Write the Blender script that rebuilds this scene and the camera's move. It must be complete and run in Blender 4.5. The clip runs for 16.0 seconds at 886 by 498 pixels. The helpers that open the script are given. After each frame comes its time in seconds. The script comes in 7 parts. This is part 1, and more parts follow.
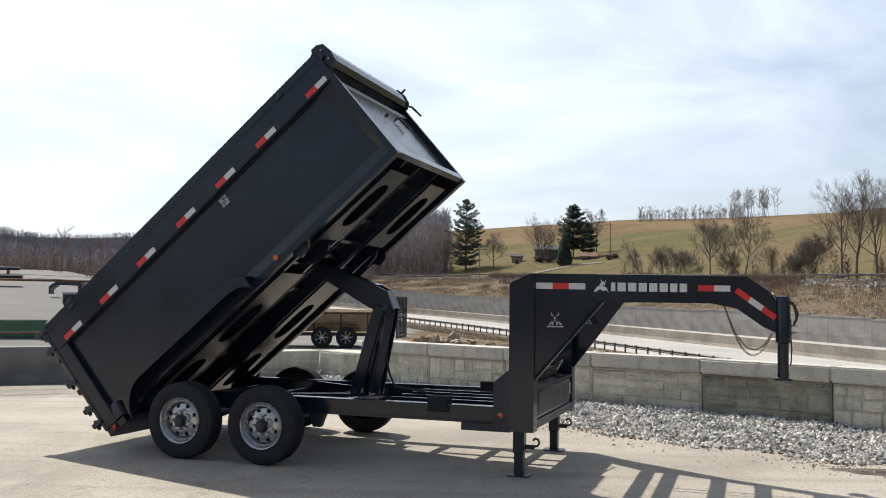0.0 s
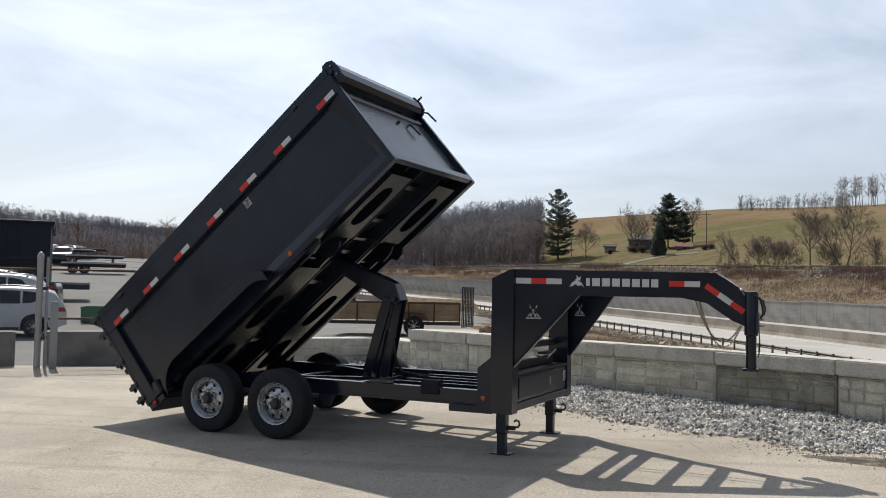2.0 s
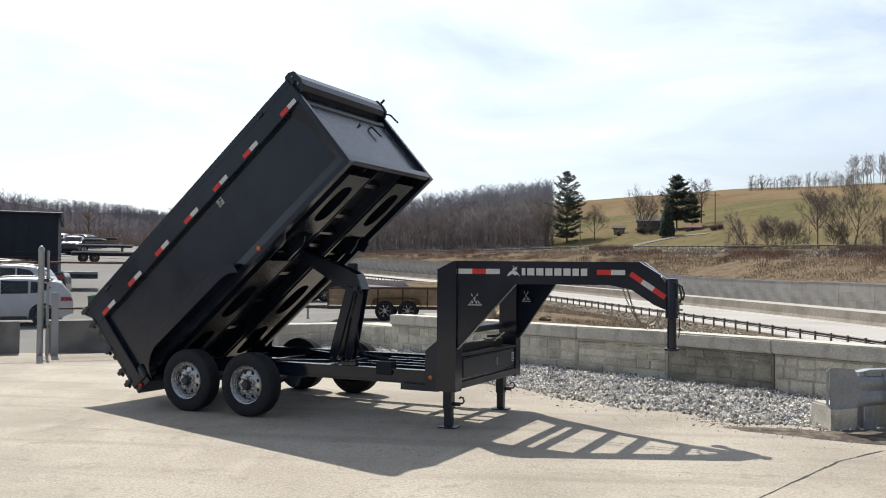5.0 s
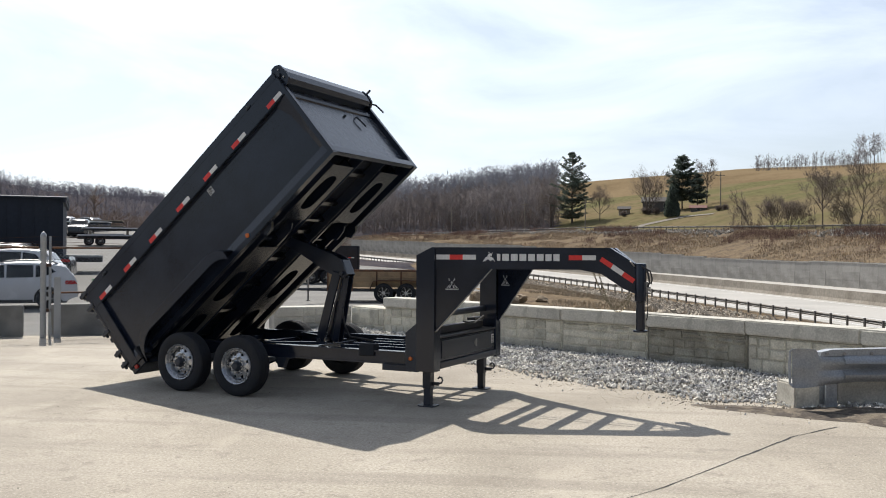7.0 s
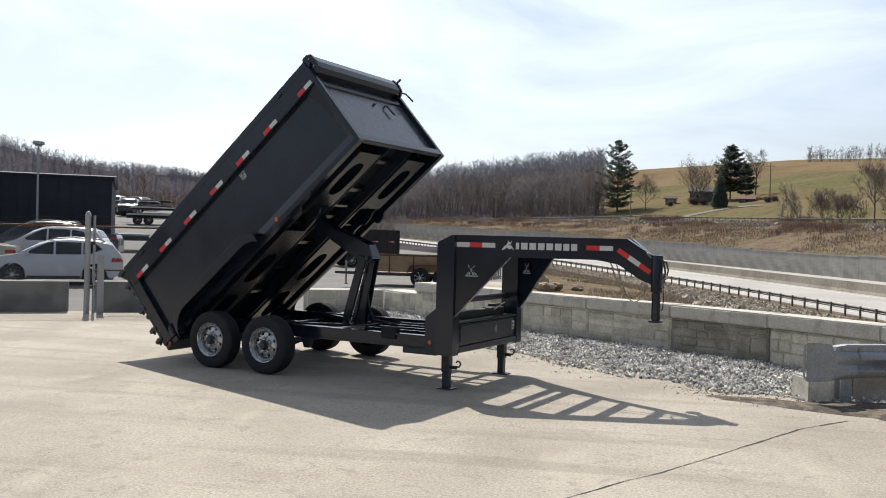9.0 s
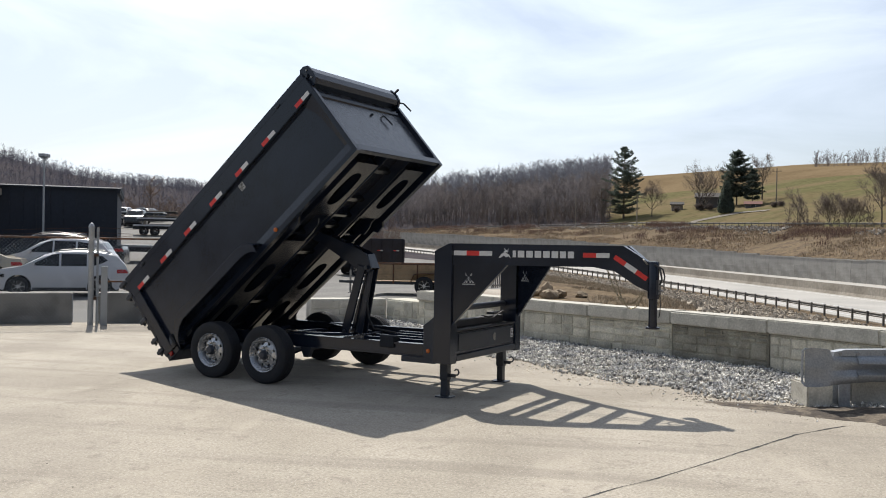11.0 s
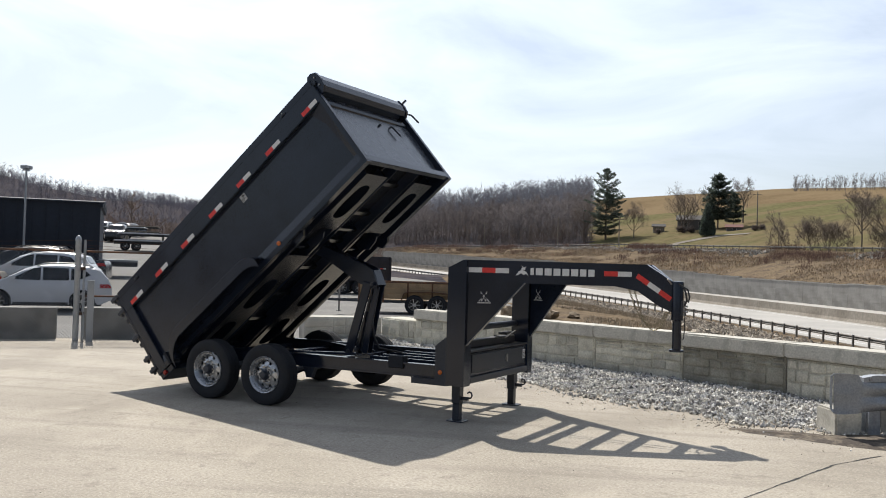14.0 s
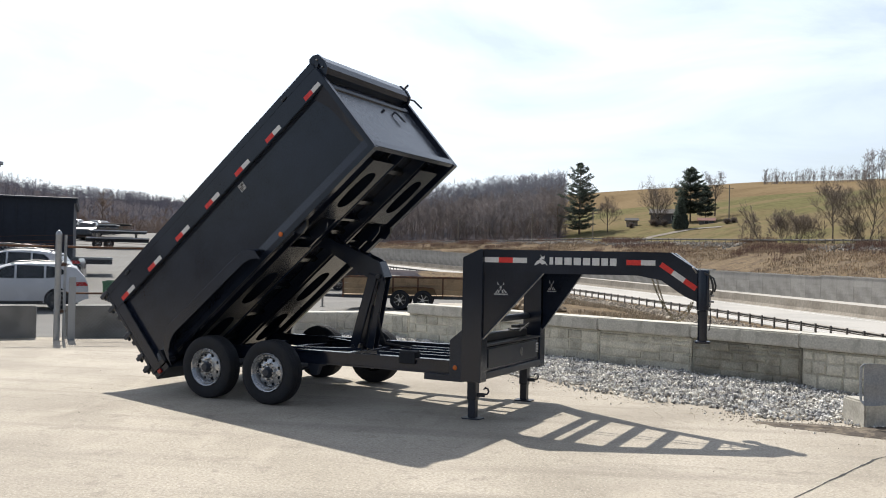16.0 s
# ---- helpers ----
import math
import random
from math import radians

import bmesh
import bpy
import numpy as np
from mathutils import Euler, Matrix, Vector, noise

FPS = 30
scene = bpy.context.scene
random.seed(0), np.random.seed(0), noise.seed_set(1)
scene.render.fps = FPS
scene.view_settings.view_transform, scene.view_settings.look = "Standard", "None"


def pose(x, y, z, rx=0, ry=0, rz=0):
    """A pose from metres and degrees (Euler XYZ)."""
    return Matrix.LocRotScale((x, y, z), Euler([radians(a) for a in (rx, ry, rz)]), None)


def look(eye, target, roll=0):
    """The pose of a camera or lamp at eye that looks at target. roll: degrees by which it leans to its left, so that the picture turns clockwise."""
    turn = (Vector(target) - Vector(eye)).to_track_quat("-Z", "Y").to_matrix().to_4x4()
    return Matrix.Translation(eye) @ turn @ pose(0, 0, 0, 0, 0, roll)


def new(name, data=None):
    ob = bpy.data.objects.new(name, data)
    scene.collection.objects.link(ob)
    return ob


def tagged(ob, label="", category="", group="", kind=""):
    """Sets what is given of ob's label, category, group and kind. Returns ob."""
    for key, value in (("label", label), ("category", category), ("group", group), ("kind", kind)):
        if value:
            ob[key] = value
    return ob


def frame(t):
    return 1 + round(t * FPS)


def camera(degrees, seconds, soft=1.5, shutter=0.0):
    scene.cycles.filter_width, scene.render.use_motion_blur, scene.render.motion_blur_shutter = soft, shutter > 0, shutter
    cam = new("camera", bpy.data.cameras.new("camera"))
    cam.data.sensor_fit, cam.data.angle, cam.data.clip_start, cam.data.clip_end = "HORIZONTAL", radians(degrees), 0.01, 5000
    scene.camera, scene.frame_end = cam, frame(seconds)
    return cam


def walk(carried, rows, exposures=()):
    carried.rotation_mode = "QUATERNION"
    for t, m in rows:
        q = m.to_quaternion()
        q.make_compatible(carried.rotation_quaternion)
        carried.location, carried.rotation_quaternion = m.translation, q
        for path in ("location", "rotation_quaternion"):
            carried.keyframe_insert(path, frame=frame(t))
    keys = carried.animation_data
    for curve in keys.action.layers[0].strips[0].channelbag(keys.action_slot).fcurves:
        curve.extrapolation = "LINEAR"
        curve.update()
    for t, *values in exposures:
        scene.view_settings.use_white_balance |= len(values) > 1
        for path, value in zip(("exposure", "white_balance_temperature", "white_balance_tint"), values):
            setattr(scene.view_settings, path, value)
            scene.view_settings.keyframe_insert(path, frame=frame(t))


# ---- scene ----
cam = camera(52.5, 16.0, 1.0)
PATH = [
    (0, (-0.085, -0.016, 1.531), (-0.119, 1.981, 1.648), 0.8),
    (0.5, (0.21, -0.184, 1.526), (0.133, 1.812, 1.625), 1.0),
    (1, (0.468, -0.396, 1.542), (0.359, 1.6, 1.614), 1.5),
    (1.5, (0.677, -0.623, 1.571), (0.514, 1.368, 1.66), 1.4),
    (2, (0.955, -0.757, 1.582), (0.71, 1.226, 1.672), 1.2),
    (2.5, (1.181, -0.937, 1.592), (0.915, 1.044, 1.644), 1.0),
    (3, (1.331, -1.109, 1.636), (1.096, 0.877, 1.666), 0.9),
    (5.5, (1.842, -1.649, 1.676), (1.56, 0.33, 1.731), 0.7),
    (6, (1.976, -1.732, 1.698), (1.688, 0.247, 1.747), 1.0),
    (6.5, (2.027, -1.857, 1.71), (1.746, 0.123, 1.75), 0.5),
    (7, (2.08, -1.957, 1.716), (1.796, 0.023, 1.727), 0.3),
    (7.5, (2.214, -2.011, 1.719), (1.867, -0.041, 1.727), 0.9),
    (8, (2.337, -2.071, 1.742), (1.965, -0.106, 1.732), 1.6),
    (8.5, (2.354, -2.177, 1.737), (1.98, -0.212, 1.714), 1.6),
    (10.8, (2.559, -2.177, 1.767), (2.141, -0.222, 1.753), 1.2),
    (11, (2.503, -2.203, 1.749), (2.107, -0.242, 1.744), 1.0),
    (11.5, (2.381, -2.202, 1.743), (2.018, -0.235, 1.741), 1.0),
    (12, (2.336, -2.154, 1.733), (1.981, -0.185, 1.715), 1.3),
    (12.5, (2.346, -1.985, 1.728), (1.976, -0.02, 1.725), 0.8),
    (13, (2.335, -1.882, 1.726), (1.955, 0.081, 1.73), 0.7),
    (13.5, (2.222, -1.836, 1.716), (1.867, 0.133, 1.727), 1.3),
    (14, (2.051, -1.805, 1.707), (1.696, 0.163, 1.746), 1.7),
    (14.5, (1.95, -1.732, 1.69), (1.591, 0.234, 1.744), 1.7),
    (15, (1.852, -1.558, 1.667), (1.514, 0.412, 1.727), 1.1),
    (15.5, (1.725, -1.432, 1.666), (1.403, 0.541, 1.711), 1.4),
    (16, (1.542, -1.411, 1.638), (1.247, 0.567, 1.669), 1.2),
]
walk(cam, [(t, look(eye, target, roll)) for t, eye, target, roll in PATH], [(0, 0.15), (0.5, -0.04), (1, 0.04), (1.5, 0.11), (2, -0.13), (2.5, -0.19), (3, 0.08), (5.5, 0.19), (7, 0.15), (8.5, 0.12), (11, 0.05), (12.5, 0.03), (13.5, 0.04), (15, 0.23), (16, 0.26)])

# ---- light ----
SUN_DIR = Vector((-0.436, 0.696, 1.0)).normalized()   # towards the sun
sun = new("sun", bpy.data.lights.new("sun", "SUN"))
sun.data.energy, sun.data.angle, sun.data.color = 4.95, radians(0.53), (1.0, 0.945, 0.85)
sun.matrix_world = look((0, 0, 60), Vector((0, 0, 60)) - SUN_DIR)

world = bpy.data.worlds.new("sky")
scene.world = world
world.use_nodes = True
wn, wl = world.node_tree.nodes, world.node_tree.links
wn.clear()
w_out = wn.new("ShaderNodeOutputWorld")
w_bg = wn.new("ShaderNodeBackground")
w_sky = wn.new("ShaderNodeTexSky")
w_sky.sky_type, w_sky.sun_disc = "NISHITA", False
w_sky.sun_elevation, w_sky.sun_rotation = math.asin(SUN_DIR.z), math.atan2(SUN_DIR.x, SUN_DIR.y)
w_sky.air_density, w_sky.dust_density, w_sky.ozone_density = 1.0, 1.6, 1.0
w_co = wn.new("ShaderNodeTexCoord")
w_map = wn.new("ShaderNodeMapping")
w_map.inputs["Scale"].default_value = (1.0, 1.0, 3.2)
w_map.inputs["Rotation"].default_value = (0.15, 0.3, 0.4)
w_n = wn.new("ShaderNodeTexNoise")
w_n.inputs["Scale"].default_value, w_n.inputs["Detail"].default_value = 2.6, 8
w_n.inputs["Roughness"].default_value, w_n.inputs["Distortion"].default_value = 0.56, 0.5
w_ramp = wn.new("ShaderNodeMapRange")
w_ramp.inputs["From Min"].default_value, w_ramp.inputs["From Max"].default_value = 0.38, 0.70
w_ramp.inputs["To Min"].default_value, w_ramp.inputs["To Max"].default_value = 0.32, 0.86
w_mix = wn.new("ShaderNodeMixRGB")
w_mix.inputs["Color2"].default_value = (9.0, 9.3, 9.8, 1)
wl.new(w_co.outputs["Generated"], w_map.inputs["Vector"])
wl.new(w_map.outputs["Vector"], w_n.inputs["Vector"])
wl.new(w_n.outputs["Fac"], w_ramp.inputs["Value"])
wl.new(w_ramp.outputs["Result"], w_mix.inputs["Fac"])
wl.new(w_sky.outputs["Color"], w_mix.inputs["Color1"])
wl.new(w_mix.outputs["Color"], w_bg.inputs["Color"])
# the thin cloud is brighter towards the sun
w_dot = wn.new("ShaderNodeVectorMath")
w_dot.operation = "DOT_PRODUCT"
w_dot.inputs[1].default_value = SUN_DIR
w_glow = wn.new("ShaderNodeMapRange")
w_glow.inputs["From Min"].default_value, w_glow.inputs["From Max"].default_value = 0.50, 0.97
w_glow.inputs["To Min"].default_value, w_glow.inputs["To Max"].default_value = 1.08, 1.8
w_far = wn.new("ShaderNodeMapRange")
w_far.interpolation_type = "SMOOTHSTEP"
w_far.inputs["From Min"].default_value, w_far.inputs["From Max"].default_value = -0.25, 0.48
w_far.inputs["To Min"].default_value, w_far.inputs["To Max"].default_value = 0.24, 1.0
w_xyz = wn.new("ShaderNodeSeparateXYZ")
w_high = wn.new("ShaderNodeMapRange")
w_high.inputs["From Min"].default_value, w_high.inputs["From Max"].default_value = 0.30, 0.80
w_high.inputs["To Min"].default_value, w_high.inputs["To Max"].default_value = 1.0, 0.48
w_m1, w_m2 = wn.new("ShaderNodeMath"), wn.new("ShaderNodeMath")
w_m1.operation = w_m2.operation = "MULTIPLY"
wl.new(w_co.outputs["Generated"], w_xyz.inputs["Vector"])
wl.new(w_xyz.outputs["Z"], w_high.inputs["Value"])
w_gain = wn.new("ShaderNodeVectorMath")
w_gain.operation = "SCALE"
wl.new(w_co.outputs["Generated"], w_dot.inputs[0])
wl.new(w_dot.outputs["Value"], w_glow.inputs["Value"])
wl.new(w_dot.outputs["Value"], w_far.inputs["Value"])
wl.new(w_glow.outputs["Result"], w_m1.inputs[0])
wl.new(w_far.outputs["Result"], w_m1.inputs[1])
wl.new(w_m1.outputs["Value"], w_m2.inputs[0])
wl.new(w_high.outputs["Result"], w_m2.inputs[1])
wl.new(w_m2.outputs["Value"], w_gain.inputs["Scale"])
w_gain.inputs[0].default_value = (8.35, 9.2, 10.5)
wl.new(w_gain.outputs["Vector"], w_mix.inputs["Color2"])
w_bg.inputs["Strength"].default_value = 0.094
wl.new(w_bg.outputs["Background"], w_out.inputs["Surface"])

# ---- materials ----
def material(name, base, rough=0.6, metal=0.0, var=0.15, scale=6.0, fine=60.0, bump=0.1, second=None, coat=0.0, spec=0.5,
             by_object=0.0, patch=(0.45, 0.62), distance=0.004, by_island=0.0):
    """A surface with a coarse and a fine variation in object space; second: the colour of its patches."""
    m = bpy.data.materials.new(name)
    m.use_nodes = True
    nt = m.node_tree
    n, l = nt.nodes, nt.links
    b = n["Principled BSDF"]
    b.inputs["Roughness"].default_value, b.inputs["Metallic"].default_value = rough, metal
    b.inputs["Coat Weight"].default_value, b.inputs["Specular IOR Level"].default_value = coat, spec
    b.inputs["Coat Roughness"].default_value = 0.12
    co = n.new("ShaderNodeTexCoord")
    big = n.new("ShaderNodeTexNoise")
    big.inputs["Scale"].default_value, big.inputs["Detail"].default_value = scale, 5
    small = n.new("ShaderNodeTexNoise")
    small.inputs["Scale"].default_value, small.inputs["Detail"].default_value = fine, 3
    for t in (big, small):
        l.new(co.outputs["Object"], t.inputs["Vector"])
    mix = n.new("ShaderNodeMixRGB")
    mix.inputs["Color1"].default_value = (*base, 1)
    mix.inputs["Color2"].default_value = (*(second or [min(1, c * (1 + 1.2 * var)) for c in base]), 1)
    ramp = n.new("ShaderNodeMapRange")
    ramp.inputs["From Min"].default_value, ramp.inputs["From Max"].default_value = patch
    l.new(big.outputs["Fac"], ramp.inputs["Value"])
    l.new(ramp.outputs["Result"], mix.inputs["Fac"])
    hsv = n.new("ShaderNodeHueSaturation")
    l.new(mix.outputs["Color"], hsv.inputs["Color"])
    val = n.new("ShaderNodeMapRange")
    val.inputs["From Min"].default_value, val.inputs["From Max"].default_value = 0.25, 0.75
    val.inputs["To Min"].default_value, val.inputs["To Max"].default_value = 1 - var, 1 + var
    l.new(small.outputs["Fac"], val.inputs["Value"])
    last = val.outputs["Result"]
    if by_object or by_island:
        if by_object:
            rnd = n.new("ShaderNodeObjectInfo").outputs["Random"]
        else:
            rnd = n.new("ShaderNodeNewGeometry").outputs["Random Per Island"]
        amt = by_object or by_island
        r2 = n.new("ShaderNodeMapRange")
        r2.inputs["To Min"].default_value, r2.inputs["To Max"].default_value = 1 - amt, 1 + amt
        l.new(rnd, r2.inputs["Value"])
        mul = n.new("ShaderNodeMath")
        mul.operation = "MULTIPLY"
        l.new(last, mul.inputs[0])
        l.new(r2.outputs["Result"], mul.inputs[1])
        last = mul.outputs["Value"]
    l.new(last, hsv.inputs["Value"])
    l.new(hsv.outputs["Color"], b.inputs["Base Color"])
    rr = n.new("ShaderNodeMapRange")
    rr.inputs["To Min"].default_value, rr.inputs["To Max"].default_value = max(0.02, rough - 0.12), min(1, rough + 0.12)
    l.new(big.outputs["Fac"], rr.inputs["Value"])
    l.new(rr.outputs["Result"], b.inputs["Roughness"])
    if bump:
        bp = n.new("ShaderNodeBump")
        bp.inputs["Strength"].default_value, bp.inputs["Distance"].default_value = bump, distance
        l.new(small.outputs["Fac"], bp.inputs["Height"])
        l.new(bp.outputs["Normal"], b.inputs["Normal"])
    return m


M_BLACK = material("gloss_black_paint", (0.0115, 0.0158, 0.0275), 0.17, var=0.25, scale=1.5, fine=90, bump=0.015, spec=0.5)
# front sheet only: dust blotches, plus the sky's reflection painted in as lighter grey
M_DUST_SHEEN = material("dusty_black_paint_sky_sheen", (0.058, 0.065, 0.079), 0.22, var=0.3, scale=2.5, fine=60, bump=0.015, second=(0.085, 0.093, 0.108), spec=0.65)
M_SATIN = material("satin_black_paint", (0.0185, 0.0230, 0.0335), 0.38, var=0.3, scale=3, fine=80, bump=0.05)
M_RUBBER = material("tyre_rubber", (0.0185, 0.0205, 0.0260), 0.8, var=0.3, scale=8, fine=120, bump=0.2, second=(0.024, 0.025, 0.028), spec=0.3)
M_RIM = material("silver_wheel_paint", (0.46, 0.47, 0.49), 0.28, 0.85, var=0.1, scale=6, fine=60, bump=0.02)
M_RED = material("red_reflective_tape", (0.62, 0.035, 0.03), 0.35, var=0.12, scale=30, fine=300, bump=0.05)
M_WHITE = material("white_reflective_tape", (0.62, 0.62, 0.62), 0.35, var=0.08, scale=30, fine=300, bump=0.05)
M_DECAL = material("silver_decal", (0.62, 0.63, 0.64), 0.4, var=0.08, scale=30, fine=200, bump=0.0)
M_STAMP = material("worn_silver_print", (0.34, 0.35, 0.36), 0.5, var=0.35, scale=40, fine=120, bump=0.0)
M_AMBER = material("amber_lens", (0.55, 0.13, 0.02), 0.2, var=0.1, scale=40, fine=200, bump=0.05)
M_REDLENS = material("red_lens", (0.35, 0.015, 0.012), 0.2, var=0.1, scale=40, fine=200, bump=0.05)
M_STEEL = material("worn_steel", (0.30, 0.29, 0.28), 0.45, 0.8, var=0.25, scale=10, fine=120, bump=0.1)
M_BRASS = material("yellow_zinc_chain", (0.27, 0.23, 0.15), 0.4, 0.8, var=0.2, scale=20, fine=200, bump=0.05)
M_GALV = material("galvanised_steel", (0.36, 0.38, 0.41), 0.5, 0.6, var=0.18, scale=5, fine=50, bump=0.06, second=(0.33, 0.35, 0.37))
M_RUST = material("rusty_steel", (0.09, 0.055, 0.04), 0.8, 0.2, var=0.3, scale=8, fine=90, bump=0.2, second=(0.16, 0.075, 0.04))
M_CONC = material("weathered_concrete", (0.52, 0.50, 0.445), 0.9, var=0.2, scale=2.2, fine=45, bump=0.35, second=(0.41, 0.39, 0.345))
M_CONCGREY = material("grey_block_concrete", (0.21, 0.204, 0.190), 0.9, var=0.25, scale=2.2, fine=45, bump=0.35, second=(0.135, 0.13, 0.12))
M_STONE = material("precast_stone_face", (0.54, 0.515, 0.435), 0.92, var=0.24, scale=4.0, fine=40, bump=0.6, second=(0.42, 0.40, 0.335), by_object=0.2, distance=0.008)
M_STONE_DARK = material("stained_stone_face", (0.225, 0.212, 0.175), 0.92, var=0.24, scale=3.0, fine=40, bump=0.5, second=(0.34, 0.325, 0.27), by_object=0.12, distance=0.008)
M_PAVE = material("dusty_pavement", (0.322, 0.285, 0.232), 0.93, var=0.3, scale=0.55, fine=42, bump=0.6, second=(0.412, 0.370, 0.310), patch=(0.38, 0.62), distance=0.006)


def weather(m, layers):
    """Lays stains over a surface: (scale, detail, stretch, from, to, colour, share, distortion)."""
    n, l = m.node_tree.nodes, m.node_tree.links
    b = n["Principled BSDF"]
    co = n.new("ShaderNodeTexCoord")
    for scale, detail, stretch, lo, hi, colour, share, twist in layers:
        mp = n.new("ShaderNodeMapping")
        mp.inputs["Scale"].default_value = stretch
        mp.inputs["Rotation"].default_value = (0, 0, 0.5)
        t = n.new("ShaderNodeTexNoise")
        t.inputs["Scale"].default_value, t.inputs["Detail"].default_value, t.inputs["Distortion"].default_value = scale, detail, twist
        r = n.new("ShaderNodeMapRange")
        r.inputs["From Min"].default_value, r.inputs["From Max"].default_value, r.inputs["To Max"].default_value = lo, hi, share
        x = n.new("ShaderNodeMixRGB")
        x.inputs["Color2"].default_value = (*colour, 1)
        l.new(co.outputs["Object"], mp.inputs["Vector"])
        l.new(mp.outputs["Vector"], t.inputs["Vector"])
        l.new(t.outputs["Fac"], r.inputs["Value"])
        l.new(r.outputs["Result"], x.inputs["Fac"])
        l.new(b.inputs["Base Color"].links[0].from_socket, x.inputs["Color1"])
        l.new(x.outputs["Color"], b.inputs["Base Color"])


weather(M_PAVE, ((0.35, 6, (1, 1, 1), 0.50, 0.68, (0.22, 0.19, 0.155), 0.55, 0.6), (1.3, 8, (1, 0.35, 1), 0.56, 0.72, (0.46, 0.41, 0.34), 0.6, 0.8),
                 (4.5, 6, (1, 1, 1), 0.57, 0.70, (0.17, 0.145, 0.12), 0.4, 1.2), (0.9, 5, (0.18, 2.2, 1), 0.54, 0.66, (0.20, 0.175, 0.145), 0.4, 0.3), (26, 4, (1, 1, 1), 0.56, 0.70, (0.20, 0.175, 0.145), 0.5, 0.4), (85, 2, (1, 1, 1), 0.62, 0.72, (0.10, 0.09, 0.08), 0.7, 0), (60, 2, (1, 1, 1), 0.60, 0.70, (0.56, 0.52, 0.46), 0.7, 0)))
M_LOT = material("gravel_lot", (0.135, 0.130, 0.122), 0.95, var=0.3, scale=0.5, fine=14, bump=0.3, second=(0.175, 0.168, 0.158), distance=0.02)
M_ROAD = material("concrete_road", (0.41, 0.392, 0.365), 0.9, var=0.08, scale=0.15, fine=3, bump=0.1, second=(0.355, 0.342, 0.32))
M_DRY = material("dry_grass", (0.185, 0.143, 0.098), 0.95, var=0.4, scale=0.5, fine=5, bump=0.4, second=(0.130, 0.102, 0.078), distance=0.06, spec=0.0)
M_FIELD = material("winter_field", (0.132, 0.124, 0.064), 0.95, var=0.2, scale=0.022, fine=0.6, bump=0.2, second=(0.165, 0.132, 0.078), distance=0.1, spec=0.0)
M_TILLED = material("tilled_field", (0.20, 0.150, 0.092), 0.95, var=0.15, scale=0.03, fine=0.5, bump=0.2, second=(0.165, 0.122, 0.074), distance=0.1, spec=0.0)
M_FLOORW = material("woodland_floor", (0.078, 0.070, 0.075), 0.95, var=0.3, scale=0.03, fine=0.8, bump=0.3, second=(0.060, 0.057, 0.066), distance=0.2, spec=0.0)
weather(M_DRY, ((0.9, 6, (1, 1, 1), 0.52, 0.66, (0.085, 0.066, 0.055), 0.7, 1.0), (2.5, 4, (1, 1, 1), 0.55, 0.70, (0.27, 0.215, 0.145), 0.7, 0.5)))
weather(M_FIELD, ((0.05, 8, (0.3, 1.5, 1), 0.48, 0.62, (0.19, 0.145, 0.09), 0.7, 0.5), (0.4, 5, (1, 1, 1), 0.52, 0.7, (0.075, 0.07, 0.04), 0.5, 0.5)))
weather(M_CONC, ((5, 6, (1, 1, 1), 0.57, 0.72, (0.25, 0.235, 0.20), 0.5, 0.8),))
M_GRAVEL = material("crushed_limestone", (0.56, 0.54, 0.50), 0.85, var=0.25, scale=4, fine=40, bump=0.3, by_island=0.65, second=(0.33, 0.33, 0.335))
M_RIPRAP = material("riprap_stone", (0.315, 0.272, 0.218), 0.92, var=0.25, scale=1.5, fine=15, bump=0.3, by_island=0.45)
M_TWIG = material("bare_twigs", (0.165, 0.138, 0.125), 0.9, var=0.25, scale=0.3, fine=4, bump=0.0, by_island=0.3, spec=0.0)
M_SLOPE = material("slope_woodland", (0.165, 0.125, 0.102), 0.95, var=0.2, scale=0.03, fine=0.4, bump=0.0, by_island=0.35, spec=0.0)
M_REDTWIG = material("reddish_scrub", (0.125, 0.085, 0.072), 0.9, var=0.25, scale=0.3, fine=4, bump=0.0, by_island=0.3, spec=0.0)
# next three: distance haze is put into the colour, paler and bluer than near twigs
M_RIDGE = material("haze_tinted_ridge_woodland", (0.170, 0.168, 0.200), 0.95, var=0.2, scale=0.02, fine=0.3, bump=0.0, by_island=0.35, spec=0.0)
M_TWIG_FAR = material("haze_paled_bare_woodland", (0.28, 0.258, 0.262), 0.9, var=0.2, scale=0.02, fine=0.6, bump=0.0, by_island=0.3, second=(0.205, 0.182, 0.177), spec=0.0)
M_TWIG_HAZE = material("haze_tinted_woodland", (0.225, 0.230, 0.262), 0.9, var=0.2, scale=0.02, fine=0.6, bump=0.0, by_island=0.3, spec=0.0)
M_BARK = material("grey_bark", (0.13, 0.105, 0.085), 0.9, var=0.3, scale=3, fine=20, bump=0.4)
M_PINE = material("pine_needles", (0.098, 0.120, 0.102), 0.8, var=0.3, scale=0.5, fine=6, bump=0.0, by_island=0.4, spec=0.0)


def translucent(m, share):
    """Thin leaves and needles let part of the light through."""
    n, l = m.node_tree.nodes, m.node_tree.links
    b = n["Principled BSDF"]
    t, x = n.new("ShaderNodeBsdfTranslucent"), n.new("ShaderNodeMixShader")
    l.new(b.inputs["Base Color"].links[0].from_socket, t.inputs["Color"])
    x.inputs["Fac"].default_value = share
    l.new(b.outputs["BSDF"], x.inputs[1]), l.new(t.outputs["BSDF"], x.inputs[2])
    l.new(x.outputs["Shader"], n["Material Output"].inputs["Surface"])


